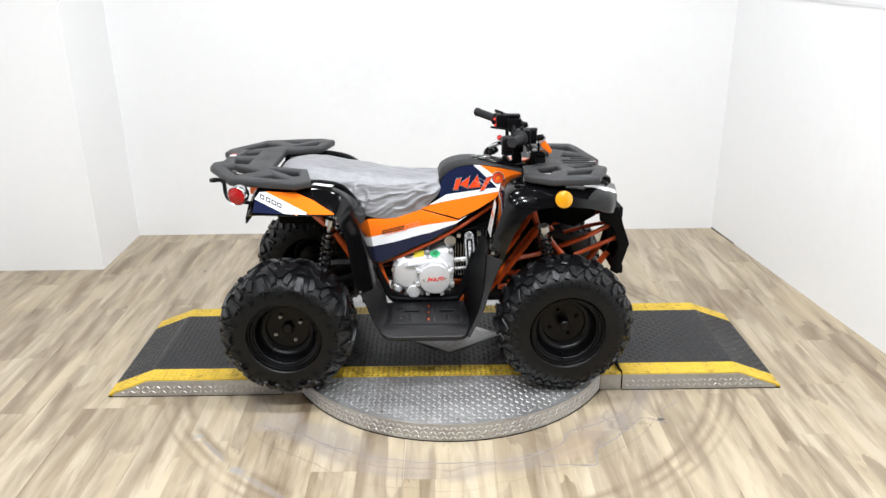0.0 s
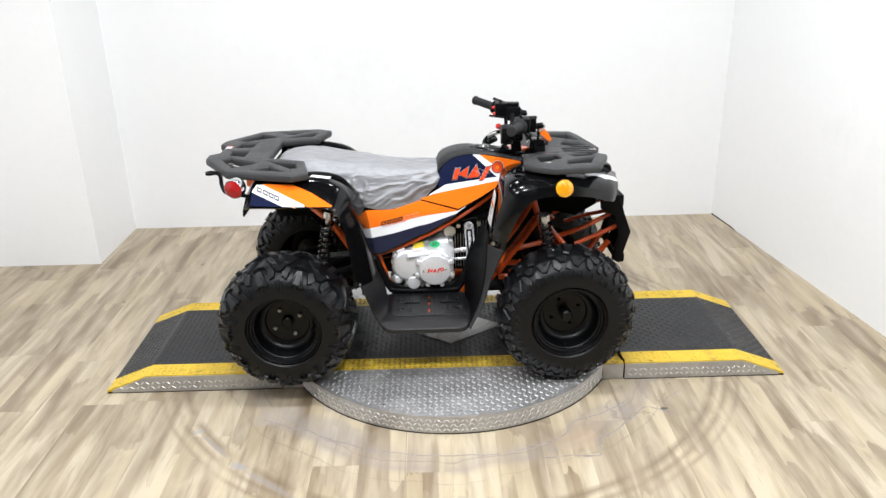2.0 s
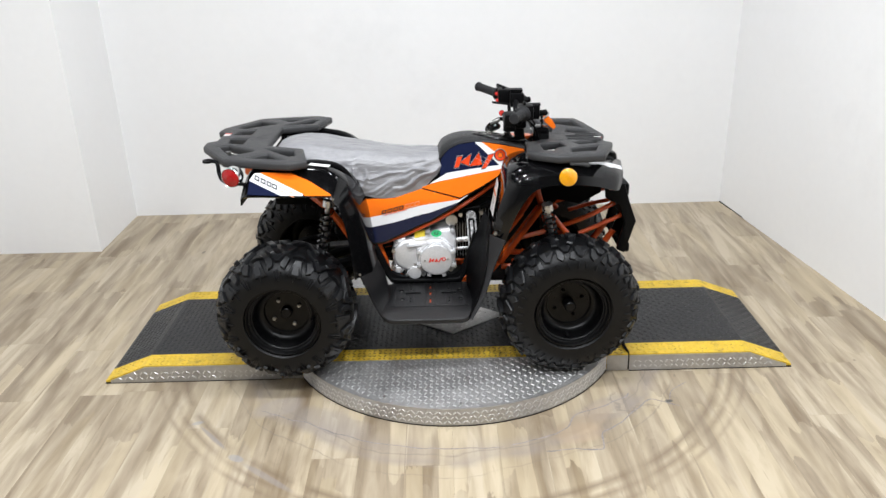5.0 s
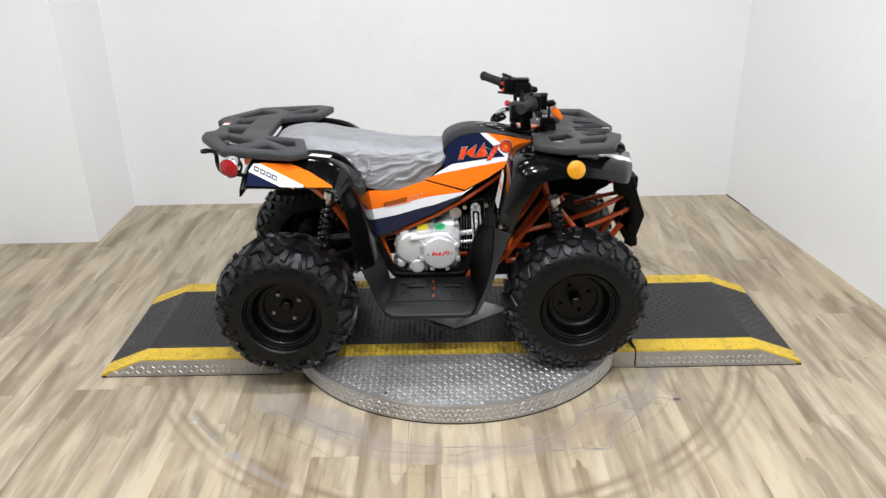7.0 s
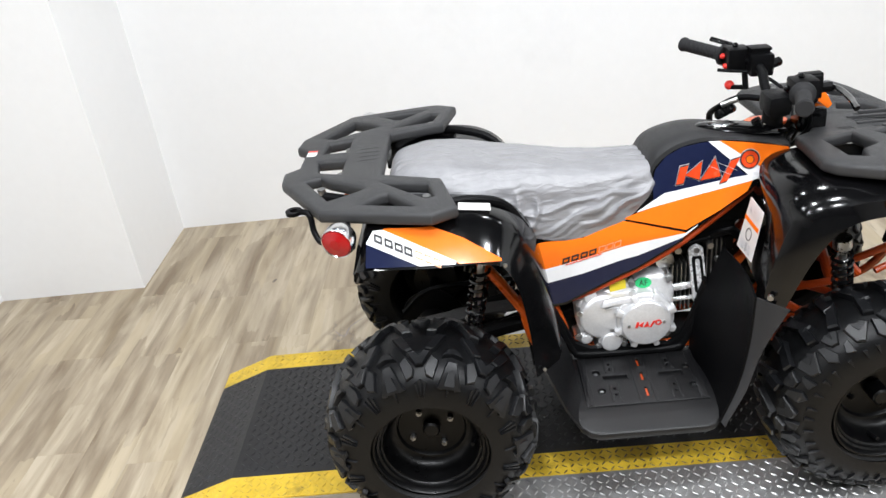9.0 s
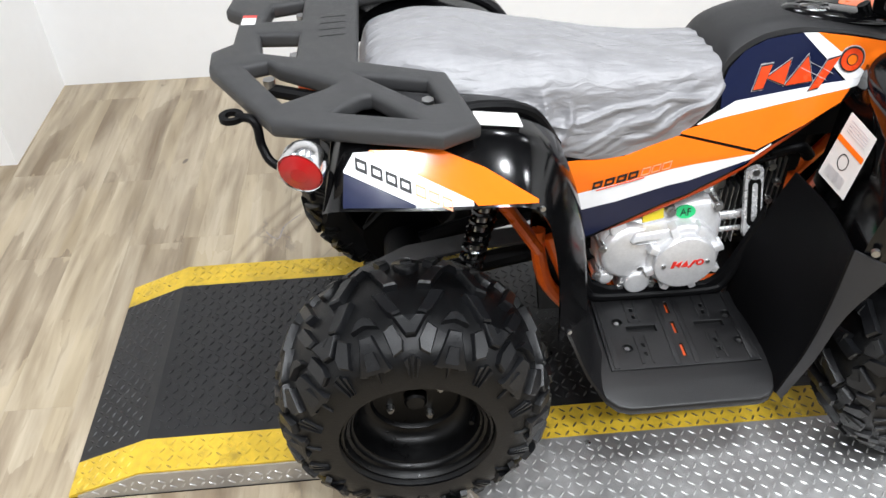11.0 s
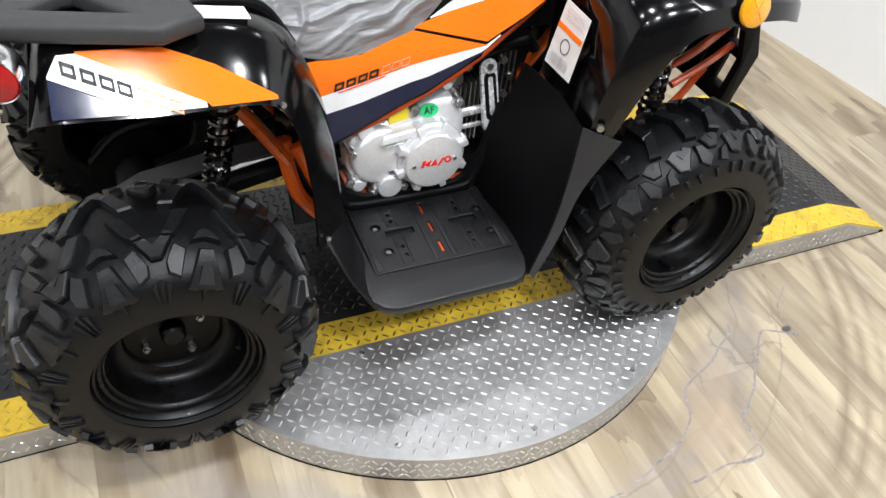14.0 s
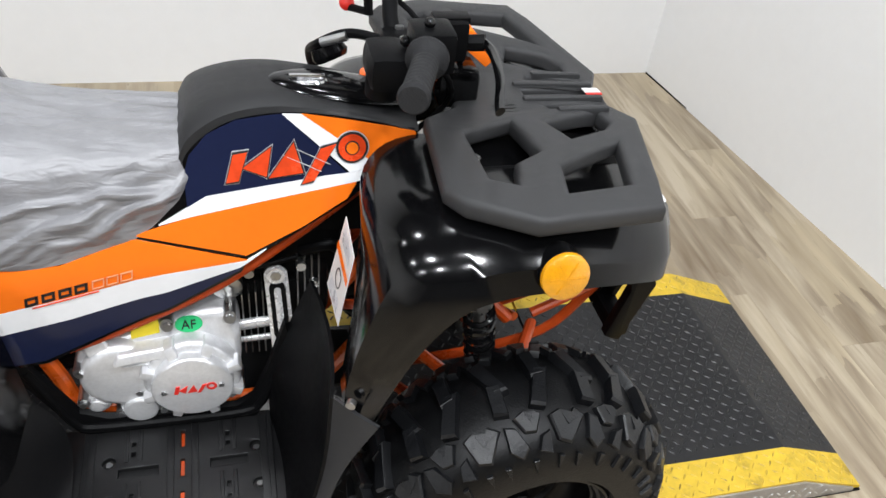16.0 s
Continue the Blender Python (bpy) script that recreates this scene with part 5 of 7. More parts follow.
    for s in (-1, 1):
        for x, y in ((0.42, 0.20), (0.60, 0.175)):
            bm = bmesh.new()
            rod(bm, (x, s * y, 0.78), (x, s * y, 0.826), 0.010, 10)
            part("bolt", bm, M_STEEL, rack)
        bm = bmesh.new()
        tube(bm, [(0.39, s * 0.22, 0.812), (0.50, s * 0.21, 0.806), (0.62, s * 0.18, 0.795), (0.68, s * 0.13, 0.77), (0.70, s * 0.12, 0.70)], 0.011, 10)
        part("support_tube", bm, M_BLACK_SATIN, rack)


build_racks()


# -- seat in its plastic wrap --
def build_seat():
    st = [(-0.556, 0.797, 0.765, 0.085, 0.09), (-0.535, 0.838, 0.755, 0.115, 0.12), (-0.470, 0.857, 0.748, 0.135, 0.15), (-0.380, 0.857, 0.738, 0.145, 0.185), (-0.300, 0.844, 0.708, 0.146, 0.180),
          (-0.230, 0.836, 0.680, 0.150, 0.174), (-0.160, 0.824, 0.660, 0.148, 0.168), (-0.080, 0.815, 0.668, 0.144, 0.163), (-0.010, 0.813, 0.693, 0.140, 0.157), (0.036, 0.814, 0.730, 0.130, 0.146), (0.060, 0.811, 0.750, 0.116, 0.128), (0.072, 0.790, 0.758, 0.095, 0.104)]
    curves = []
    prof = [(-1.0, 0.0, 0), (-1.02, 0.22, 0), (-0.98, 0.5, 0.3), (-0.98, 0.74, 0.8), (-0.86, 0.92, 1), (-0.55, 0.99, 1), (-0.25, 1.0, 1), (0, 1.0, 1), (0.25, 1.0, 1), (0.55, 0.99, 1), (0.86, 0.92, 1), (0.98, 0.74, 0.8), (0.98, 0.5, 0.3), (1.02, 0.22, 0), (1.0, 0.0, 0)]
    for f, g, w in prof:
        curves.append([(x, f * (wb + (wt - wb) * w), zb + (zt - zb) * g) for x, zt, zb, wt, wb in st])
    rows = [smooth_path(r, 15) for r in curve_grid(curves, 30)]
    # folds of the loose film: from, to (x, z), half width, height
    FOLDS = [(-0.17, 0.680, 0.035, 0.768, 0.012, 0.007), (-0.13, 0.676, 0.065, 0.765, 0.009, 0.006), (-0.205, 0.690, -0.02, 0.742, 0.011, 0.006), (-0.24, 0.742, 0.005, 0.752, 0.010, 0.008),
             (-0.30, 0.748, -0.19, 0.728, 0.009, 0.006), (-0.265, 0.705, -0.245, 0.785, 0.012, 0.008), (-0.225, 0.700, -0.215, 0.770, 0.009, 0.006), (-0.40, 0.770, -0.375, 0.735, 0.009, 0.007),
             (-0.365, 0.772, -0.35, 0.730, 0.007, 0.006), (-0.38, 0.735, -0.28, 0.728, 0.010, 0.007), (-0.34, 0.725, -0.22, 0.705, 0.010, 0.006), (-0.06, 0.700, 0.06, 0.772, 0.008, 0.005),
             (-0.33, 0.770, -0.26, 0.760, 0.008, 0.005), (-0.10, 0.735, 0.02, 0.760, 0.008, 0.005), (-0.47, 0.775, -0.40, 0.760, 0.010, 0.006)]
    bm = bmesh.new()
    pts = []
    for r in rows:
        line = []
        for k, p in enumerate(r):
            q = k / (len(r) - 1)
            edge = abs(q - 0.5) * 2
            low = min(1.0, max(0.0, edge - 0.30) * 2.6)
            folds = noise.noise(Vector((p.x * 7 + p.z * 10, p.z * 20 - p.x * 5, p.y * 4))) * 0.008 * min(1, edge * 1.2)
            fine = (noise.noise(Vector((p.x * 20 + p.y * 12, p.y * 30, p.z * 30))) * 0.0022
                    + abs(noise.noise(Vector((p.x * 9 - p.y * 6, p.y * 22 + p.x * 8, p.z * 14)))) * -0.006)
            flow = 0.0
            w1, w2 = noise.noise(p * 13) * 0.014, noise.noise(p * 27 + Vector((5, 1, 2))) * 0.004
            for x0, z0, x1, z1, half, high in FOLDS:
                dx, dz = x1 - x0, z1 - z0
                ll = math.hypot(dx, dz)
                u = ((p.x - x0) * dx + (p.z - z0) * dz) / (ll * ll)
                v = ((p.x - x0) * dz - (p.z - z0) * dx) / ll + w1 + w2
                if -0.2 < u < 1.2:
                    ends = max(0.0, 1 - (2 * u - 1) ** 2 * 0.7)
                    flow += 1.35 * high * ends * math.exp(-(v / (half * 0.65)) ** 2) * low
            out = Vector((0, p.y * 5, 0.6)).normalized()
            line.append(p + out * (folds + fine + flow))
        pts.append(line)
    loft(bm, pts, caps=True)
    seat = part("seat", bm, M_WRAP, quad, "padded seat still wrapped in wrinkled grey plastic")
    return seat


build_seat()


# -- tank cover, filler cap, nose --
def build_tank():
    st = [(0.048, 0.806, 0.770), (0.066, 0.838, 0.806), (0.110, 0.860, 0.838), (0.165, 0.868, 0.850), (0.225, 0.861, 0.849), (0.300, 0.846, 0.837), (0.365, 0.830, 0.820)]
    curves = []
    for f, g in ((-1.0, 0.0), (-0.96, 0.45), (-0.80, 0.82), (-0.45, 0.98), (0, 1.02), (0.5, 1.02), (0.85, 0.96), (1.02, 0.70), (1.06, 0.0)):
        curves.append([(x, f * (side_y(x, ze) + 0.001), ze + (zt - ze) * g) for x, zt, ze in st])
    bm = bmesh.new()
    loft(bm, curve_grid(curves, 5))
    thicken(bm, 0.004)
    cover = part("tank_cover", bm, M_TANK, quad, "satin black tank cover")
    bm = bmesh.new()
    bmesh.ops.create_uvsphere(bm, u_segments=28, v_segments=10, radius=1.0)
    bmesh.ops.scale(bm, vec=(0.108, 0.072, 0.0125), verts=bm.verts)
    bmesh.ops.rotate(bm, cent=(0, 0, 0), matrix=Matrix.Rotation(radians(8), 3, "Y"), verts=bm.verts)
    bmesh.ops.translate(bm, vec=(0.278, 0.0, 0.853), verts=bm.verts)
    part("filler_surround", bm, M_BLACK_GLOSS, cover, "gloss black filler surround")
    bm = bmesh.new()
    lathe(bm, [(0.0, -0.012), (0.024, -0.011), (0.029, -0.007), (0.030, 0.008), (0.0, 0.008)], 32)
    bmesh.ops.rotate(bm, cent=(0, 0, 0), matrix=Matrix.Rotation(radians(-90), 3, "X"), verts=bm.verts)
    bmesh.ops.translate(bm, vec=(0.222, -0.012, 0.860), verts=bm.verts)
    cap = part("filler_cap", bm, M_CHROME, cover, "chrome filler cap")
    bm = bmesh.new()
    block(bm, 0.198, 0.246, -0.018, -0.006, 0.870, 0.877, 0.002)
    part("cap_grip", bm, M_CHROME, cap)
    # dash shroud between tank and bars
    bm = bmesh.new()
    block(bm, 0.285, 0.340, -0.085, 0.085, 0.790, 0.836, 0.012)
    part("dash_cover", bm, M_BLACK_GLOSS, quad)


build_tank()


# -- steering --
def build_bars():
    A, B = Vector((0.307, -0.306, 0.975)), Vector((0.214, 0.325, 0.978))
    da, db = Vector((-0.040, -0.110, 0.010)).normalized(), Vector((-0.085, 0.105, 0.012)).normalized()
    mid = Vector((0.345, 0.0, 0.905))
    bm = bmesh.new()
    tube(bm, [A, A - da * 0.10, A - da * 0.20, mid + Vector((0.004, -0.085, 0.020)), mid + Vector((0, -0.035, 0)), mid + Vector((0, 0.035, 0)), mid + Vector((-0.004, 0.085, 0.020)), B - db * 0.20, B - db * 0.10, B], 0.011, 12)
    bars = part("handlebar", bm, M_BLACK_SATIN, quad, "black steel handlebar")
    for P, d, s in ((A, da, -1), (B, db, 1)):
        bm = bmesh.new()
        m = Matrix.Translation(P) @ (-d).to_track_quat("Y", "Z").to_matrix().to_4x4()
        prof = [(0.0, -0.004), (0.0155, -0.004), (0.0180, 0.0), (0.0180, 0.006), (0.0160, 0.010)]
        for k in range(9):
            prof += [(0.0160, 0.014 + k * 0.010), (0.0152, 0.0165 + k * 0.010), (0.0160, 0.019 + k * 0.010)]
        prof += [(0.020, 0.108), (0.026, 0.112), (0.026, 0.118), (0.012, 0.120)]
        lathe(bm, prof, 24)
        bmesh.ops.transform(bm, matrix=m, verts=bm.verts)
        part("grip", bm, M_GRIP, bars, "ribbed black rubber grip")
        # throttle or switch housing, brake perch, reservoir, lever
        c = P - d * 0.150
        bm = bmesh.new()
        block(bm, -0.026, 0.026, -0.026, 0.026, -0.024, 0.028, 0.007)
        bmesh.ops.transform(bm, matrix=Matrix.Translation(c), verts=bm.verts)
        box = part("switch_housing", bm, M_BLACK_SATIN, bars)
        bm = bmesh.new()
        block(bm, -0.02, 0.032, -0.022, 0.022, -0.030, 0.022, 0.006)
        rod(bm, (0.02, 0, -0.012), (0.055, s * 0.015, -0.006), 0.011, 10)
        bmesh.ops.transform(bm, matrix=Matrix.Translation(c - d * 0.048 + Vector((0.006, 0, 0.002))), verts=bm.verts)
        part("brake_perch", bm, M_BLACK_SATIN, bars)
        bm = bmesh.new()
        block(bm, -0.020, 0.022, -0.017, 0.017, 0.0, 0.026, 0.004)
        block(bm, -0.022, 0.024, -0.019, 0.019, 0.024, 0.031, 0.002)
        bmesh.ops.transform(bm, matrix=Matrix.Translation(c - d * (0.056 if s < 0 else 0.040) + Vector((0.014, 0, -0.004 if s < 0 else 0.006))), verts=bm.verts)
        part("brake_reservoir", bm, M_BLACK_SATIN, bars, "black brake fluid reservoir")
        bm = bmesh.new()
        tube(bm, [c - d * 0.05 + Vector((0.055, 0, -0.006)), c + Vector((0.078, 0, -0.006)), P - d * 0.06 + Vector((0.092, 0, -0.004)), P + Vector((0.094, 0, -0.002)), P + d * 0.035 + Vector((0.097, 0, -0.002))], 0.0065, 8, 5, 0.6)
        part("brake_lever", bm, M_BLACK_GLOSS, bars)
        for off in ((-0.030, 0.006, 0.006), (-0.028, -0.012, -0.014), (-0.004, 0.0, 0.032)):
            bm = bmesh.new()
            v = c + Vector(off)
            bmesh.ops.create_uvsphere(bm, u_segments=12, v_segments=8, radius=0.0068, matrix=Matrix.Translation(v))
            red = off[2] < 0.0 or (s > 0 and off[2] < 0.03)
            part("button", bm, M_RED_BUTTON if red else M_BLACK_GLOSS, box, "red push button" if red else "")
    # clamp, column and flared orange collar
    bm = bmesh.new()
    block(bm, 0.322, 0.372, -0.045, 0.045, 0.884, 0.926, 0.008)
    part("bar_clamp", bm, M_BLACK_SATIN, bars, "black bar clamp")
    for y in (-0.028, 0.028):
        bm = bmesh.new()
        rod(bm, (0.347, y, 0.924), (0.347, y, 0.931), 0.006, 8)
        part("bolt", bm, M_STEEL, bars)
    bm = bmesh.new()
    rod(bm, (0.368, 0, 0.72), (0.345, 0, 0.89), 0.019, 16)
    part("steering_column", bm, M_BLACK_SATIN, bars, "black steering column")
    bm = bmesh.new()
    lathe(bm, [(0.021, -0.040), (0.026, -0.010), (0.046, 0.006), (0.048, 0.014), (0.0, 0.016)], 28)
    bmesh.ops.rotate(bm, cent=(0, 0, 0), matrix=Matrix.Rotation(radians(90), 3, "X"), verts=bm.verts)
    bmesh.ops.transform(bm, matrix=Matrix.Translation((0.350, 0.088, 0.828)), verts=bm.verts)
    part("collar", bm, M_FRAME, bars, "flared orange collar")
    bm = bmesh.new()
    rod(bm, (0.352, 0.070, 0.735), (0.350, 0.084, 0.800), 0.017, 16)
    part("stem", bm, M_FRAME, bars, "orange column stem")
    # ignition key, warning lamp cluster, cables
    bm = bmesh.new()
    rod(bm, (0.312, -0.03, 0.850), (0.300, -0.03, 0.872), 0.011, 14)
    part("ignition_switch", bm, M_BLACK_GLOSS, bars, "black ignition switch")
    bm = bmesh.new()
    bmesh.ops.create_uvsphere(bm, u_segments=18, v_segments=12, radius=0.0115, matrix=Matrix.Translation((0.298, 0.216, 0.897)))
    part("knob", bm, M_RED_BUTTON, bars, "round red knob")
    bm = bmesh.new()
    rod(bm, (0.300, 0.212, 0.893), (0.325, 0.18, 0.900), 0.006, 8)
    rod(bm, (0.325, 0.18, 0.896), (0.322, 0.192, 0.948), 0.007, 8)
    part("knob_stem", bm, M_BLACK_SATIN, bars)
    # thumb throttle housing behind the grip
    bm = bmesh.new()
    block(bm, 0.281, 0.332, -0.196, -0.124, 0.916, 0.963, 0.015)
    rod(bm, (0.304, -0.158, 0.898), (0.304, -0.158, 0.925), 0.022, 20)
    part("throttle_housing", bm, M_BLACK_SATIN, bars, "black throttle housing")
    bm = bmesh.new()
    tube(bm, [(0.246, 0.180, 0.806), (0.238, 0.155, 0.850), (0.254, 0.105, 0.884), (0.290, 0.085, 0.902), (0.338, 0.045, 0.902)], 0.0075, 10, 5)
    part("hose", bm, M_BLACK_SATIN, bars, "curved black hose")
    bm = bmesh.new()
    rod(bm, (0.248, 0.092, 0.885), (0.282, 0.080, 0.899), 0.007, 10)
    part("cable_end", bm, M_STEEL, bars, "bright metal cable end")
    bm = bmesh.new()
    lathe(bm, [(0.0, -0.008), (0.022, -0.008), (0.027, 0.0), (0.023, 0.014), (0.0, 0.016)], 28)
    bmesh.ops.transform(bm, matrix=pose(0.262, 0.110, 0.862, 60, 0, 60), verts=bm.verts)
    part("dial", bm, M_BLACK_GLOSS, bars, "round black instrument")
    for q in ([(0.30, -0.18, 0.952), (0.37, -0.15, 0.93), (0.41, -0.08, 0.86), (0.37, -0.04, 0.79)],
              [(0.26, 0.19, 0.945), (0.36, 0.16, 0.93), (0.42, 0.08, 0.86), (0.37, 0.04, 0.79)],
              [(0.33, -0.19, 0.960), (0.40, -0.13, 0.96), (0.43, -0.02, 0.90), (0.40, 0.03, 0.80)]):
        bm = bmesh.new()
        tube(bm, q, 0.0042, 8)
        part("cable", bm, M_BLACK_SATIN, bars, "black control cable")
    # headlamp nacelle with an orange cap
    bm = bmesh.new()
    block(bm, 0.395, 0.455, -0.058, 0.058, 0.835, 0.895, 0.016)
    pod = part("headlamp_pod", bm, M_BLACK_GLOSS, quad, "black headlamp pod with an orange cap")
    bm = bmesh.new()
    prism(bm, [(0.438, 0.930), (0.454, 0.929), (0.474, 0.906), (0.486, 0.884), (0.477, 0.874), (0.444, 0.902)], side_place(0.045), 0.070, 0.003, 2)
    part("cap", bm, M_ORANGE, pod, "orange plastic cap")


build_bars()
for ob in [o for o in quad.children if o.name.startswith("handlebar")]:
    for q in (ob, *ob.children_recursive):
        q["level"] = 1


# -- footwells --
PAD = 0.3135


def build_footwell(s):
    half = [(-0.172, 0.158), (0.158, 0.158), (0.166, 0.300), (0.160, 0.384), (0.150, 0.408), (0.136, 0.422), (0.116, 0.428), (-0.118, 0.428), (-0.140, 0.421), (-0.157, 0.406), (-0.168, 0.385), (-0.174, 0.350)]
    drop = lambda x, y, z: (x, y, z + 0.302 - 0.012 * max(0.0, (abs(y) - 0.375) / 0.05) + 0.012 * max(0.0, (-0.15 - x) / 0.1))
    tray = plate("footwell", [(x, s * y) for x, y in (half if s > 0 else half)], [], 0.005, 0.004, M_FOOT, quad, drop, "moulded black plastic footwell")
    slots = [[(-0.084, 0.246), (-0.026, 0.246), (-0.026, 0.262), (-0.084, 0.262)], [(0.050, 0.246), (0.106, 0.246), (0.106, 0.262), (0.050, 0.262)]]
    for y0 in (0.189, 0.241, 0.297):
        slots.append([(0.0060, y0), (0.0122, y0), (0.0122, y0 + 0.030), (0.0060, y0 + 0.030)])
    for x0 in (-0.066, 0.074):
        for y0 in (0.200, 0.218, 0.290, 0.312):
            slots.append([(x0, y0), (x0 + 0.006, y0), (x0 + 0.006, y0 + 0.009), (x0, y0 + 0.009)])
    for x0, y0 in ((-0.098, 0.233), (-0.094, 0.300), (0.120, 0.233), (0.122, 0.300)):
        slots.append(disc_pts(x0, y0, 0.010, 10))
    out = [(-0.136, 0.172), (0.146, 0.172), (0.146, 0.350), (-0.136, 0.350)]
    pad = plate("tread_pad", [(x, s * y) for x, y in out], [[(x, s * y) for x, y in q] for q in slots], 0.0035, 0.0015, M_FOOT, tray, lambda x, y, z: (x, y, z + PAD - 0.045 * (abs(y) - 0.26)), "ribbed foot pad with slots")
    for x0, x1, y0, y1 in ((-0.130, -0.118, 0.175, 0.347), (0.126, 0.138, 0.175, 0.347), (-0.014, -0.003, 0.175, 0.347), (0.022, 0.033, 0.175, 0.347), (-0.076, -0.070, 0.175, 0.236), (-0.056, -0.050, 0.175, 0.236),
                           (-0.076, -0.070, 0.272, 0.340), (-0.056, -0.050, 0.272, 0.340), (0.064, 0.070, 0.175, 0.236), (0.084, 0.090, 0.175, 0.236), (0.064, 0.070, 0.272, 0.340), (0.084, 0.090, 0.272, 0.340)):
        bm = bmesh.new()
        block(bm, x0, x1, min(s * y0, s * y1), max(s * y0, s * y1), PAD + 0.0030, PAD + 0.0066, 0.0012)
        for v in bm.verts:
            v.co.z -= 0.045 * (abs(v.co.y) - 0.26)
        part("rib", bm, M_FOOT, pad)
    for x0, y0 in ((-0.098, 0.233), (-0.094, 0.300), (0.120, 0.233), (0.122, 0.300)):
        bm = bmesh.new()
        bmesh.ops.create_cone(bm, cap_ends=True, segments=6, radius1=0.0058, radius2=0.0052, depth=0.007, matrix=Matrix.Translation((x0, s * y0, PAD - 0.002)))
        part("bolt", bm, M_NUT, pad)
    bm = bmesh.new()
    block(bm, 0.001, 0.018, min(s * 0.175, s * 0.340), max(s * 0.175, s * 0.340), 0.3085, 0.3125)
    # the shade down in the slots is put into the bracket's darker orange
    part("bracket", bm, M_FRAME_SHADED, tray, "orange frame bracket seen through the slots")
    # rolled lip round the engine opening
    bm = bmesh.new()
    tube(bm, [(-0.192, s * 0.168, 0.47), (-0.166, s * 0.170, 0.40), (-0.146, s * 0.172, 0.352), (-0.118, s * 0.174, 0.336), (0.0, s * 0.174, 0.332), (0.105, s * 0.174, 0.334), (0.132, s * 0.172, 0.350), (0.152, s * 0.170, 0.40), (0.184, s * 0.168, 0.50)], 0.0085, 10, 5)
    part("lip", bm, M_BLACK_SATIN, tray, "rounded black lip beside the engine")
    # inner upright edge beside the engine
    bm = bmesh.new()
    prof = [(-0.200, 0.50), (-0.165, 0.42), (-0.140, 0.365), (-0.100, 0.345), (0.095, 0.340), (0.125, 0.360), (0.150, 0.42), (0.180, 0.52)]
    loft(bm, [[(x, s * 0.160, z + 0.004), (x + (0.0), s * 0.166, z), (x * 1.02, s * 0.172, 0.30 if 0 else z - 0.035)] for x, z in prof])
    thicken(bm, 0.006)
    part("inner_edge", bm, M_BLACK_SATIN, tray)
    # front leg shield and its outer flange
    bm = bmesh.new()
    inner = smooth_path([(0.150, s * 0.165, 0.300), (0.154, s * 0.165, 0.42), (0.187, s * 0.165, 0.52), (0.218, s * 0.165, 0.600)], 4)
    outer = smooth_path([(0.150, s * 0.418, 0.298), (0.190, s * 0.400, 0.385), (0.212, s * 0.386, 0.480), (0.220, s * 0.379, 0.594)], 4)
    loft(bm, [[p.lerp(q, k / 5) + Vector((0.012 * math.sin(math.pi * k / 5), 0, 0)) for k in range(6)] for p, q in zip(inner, outer)])
    thicken(bm, 0.005)
    part("leg_shield", bm, M_BLACK_SATIN, tray, "black leg shield")
    bm = bmesh.new()
    edge = smooth_path([(0.156, s * 0.428, 0.292), (0.199, s * 0.416, 0.376), (0.230, s * 0.408, 0.475), (0.268, s * 0.430, 0.590)], 4)
    loft(bm, [[p, p.lerp(q, 0.5) + Vector((0, s * 0.003, 0)), q] for p, q in zip(outer, edge)])
    thicken(bm, 0.005)
    part("flange", bm, M_FLANGE, tray, "grey-outer flange coloured darker for its shade")
    bm = bmesh.new()
    rod(bm, (0.206, s * 0.231, 0.495), (0.196, s * 0.231, 0.495), 0.0032, 8)
    part("screw", bm, M_STEEL, tray)
    # rear flange up to the fender, its shade put in as a darker plastic colour
    bm = bmesh.new()
    A = smooth_path([(-0.160, s * 0.408, 0.298), (-0.190, s * 0.376, 0.332), (-0.214, s * 0.360, 0.388), (-0.238, s * 0.368, 0.452)], 4)
    B = smooth_path([(-0.146, s * 0.300, 0.310), (-0.152, s * 0.215, 0.330), (-0.166, s * 0.190, 0.380), (-0.190, s * 0.190, 0.430)], 4)
    loft(bm, [[p, p.lerp(q, 0.5), q] for p, q in zip(A, B)])
    thicken(bm, 0.005)
    part("flange", bm, M_FOOT, tray, "outer flange coloured darker for its shade")


build_footwell(-1)
build_footwell(1)


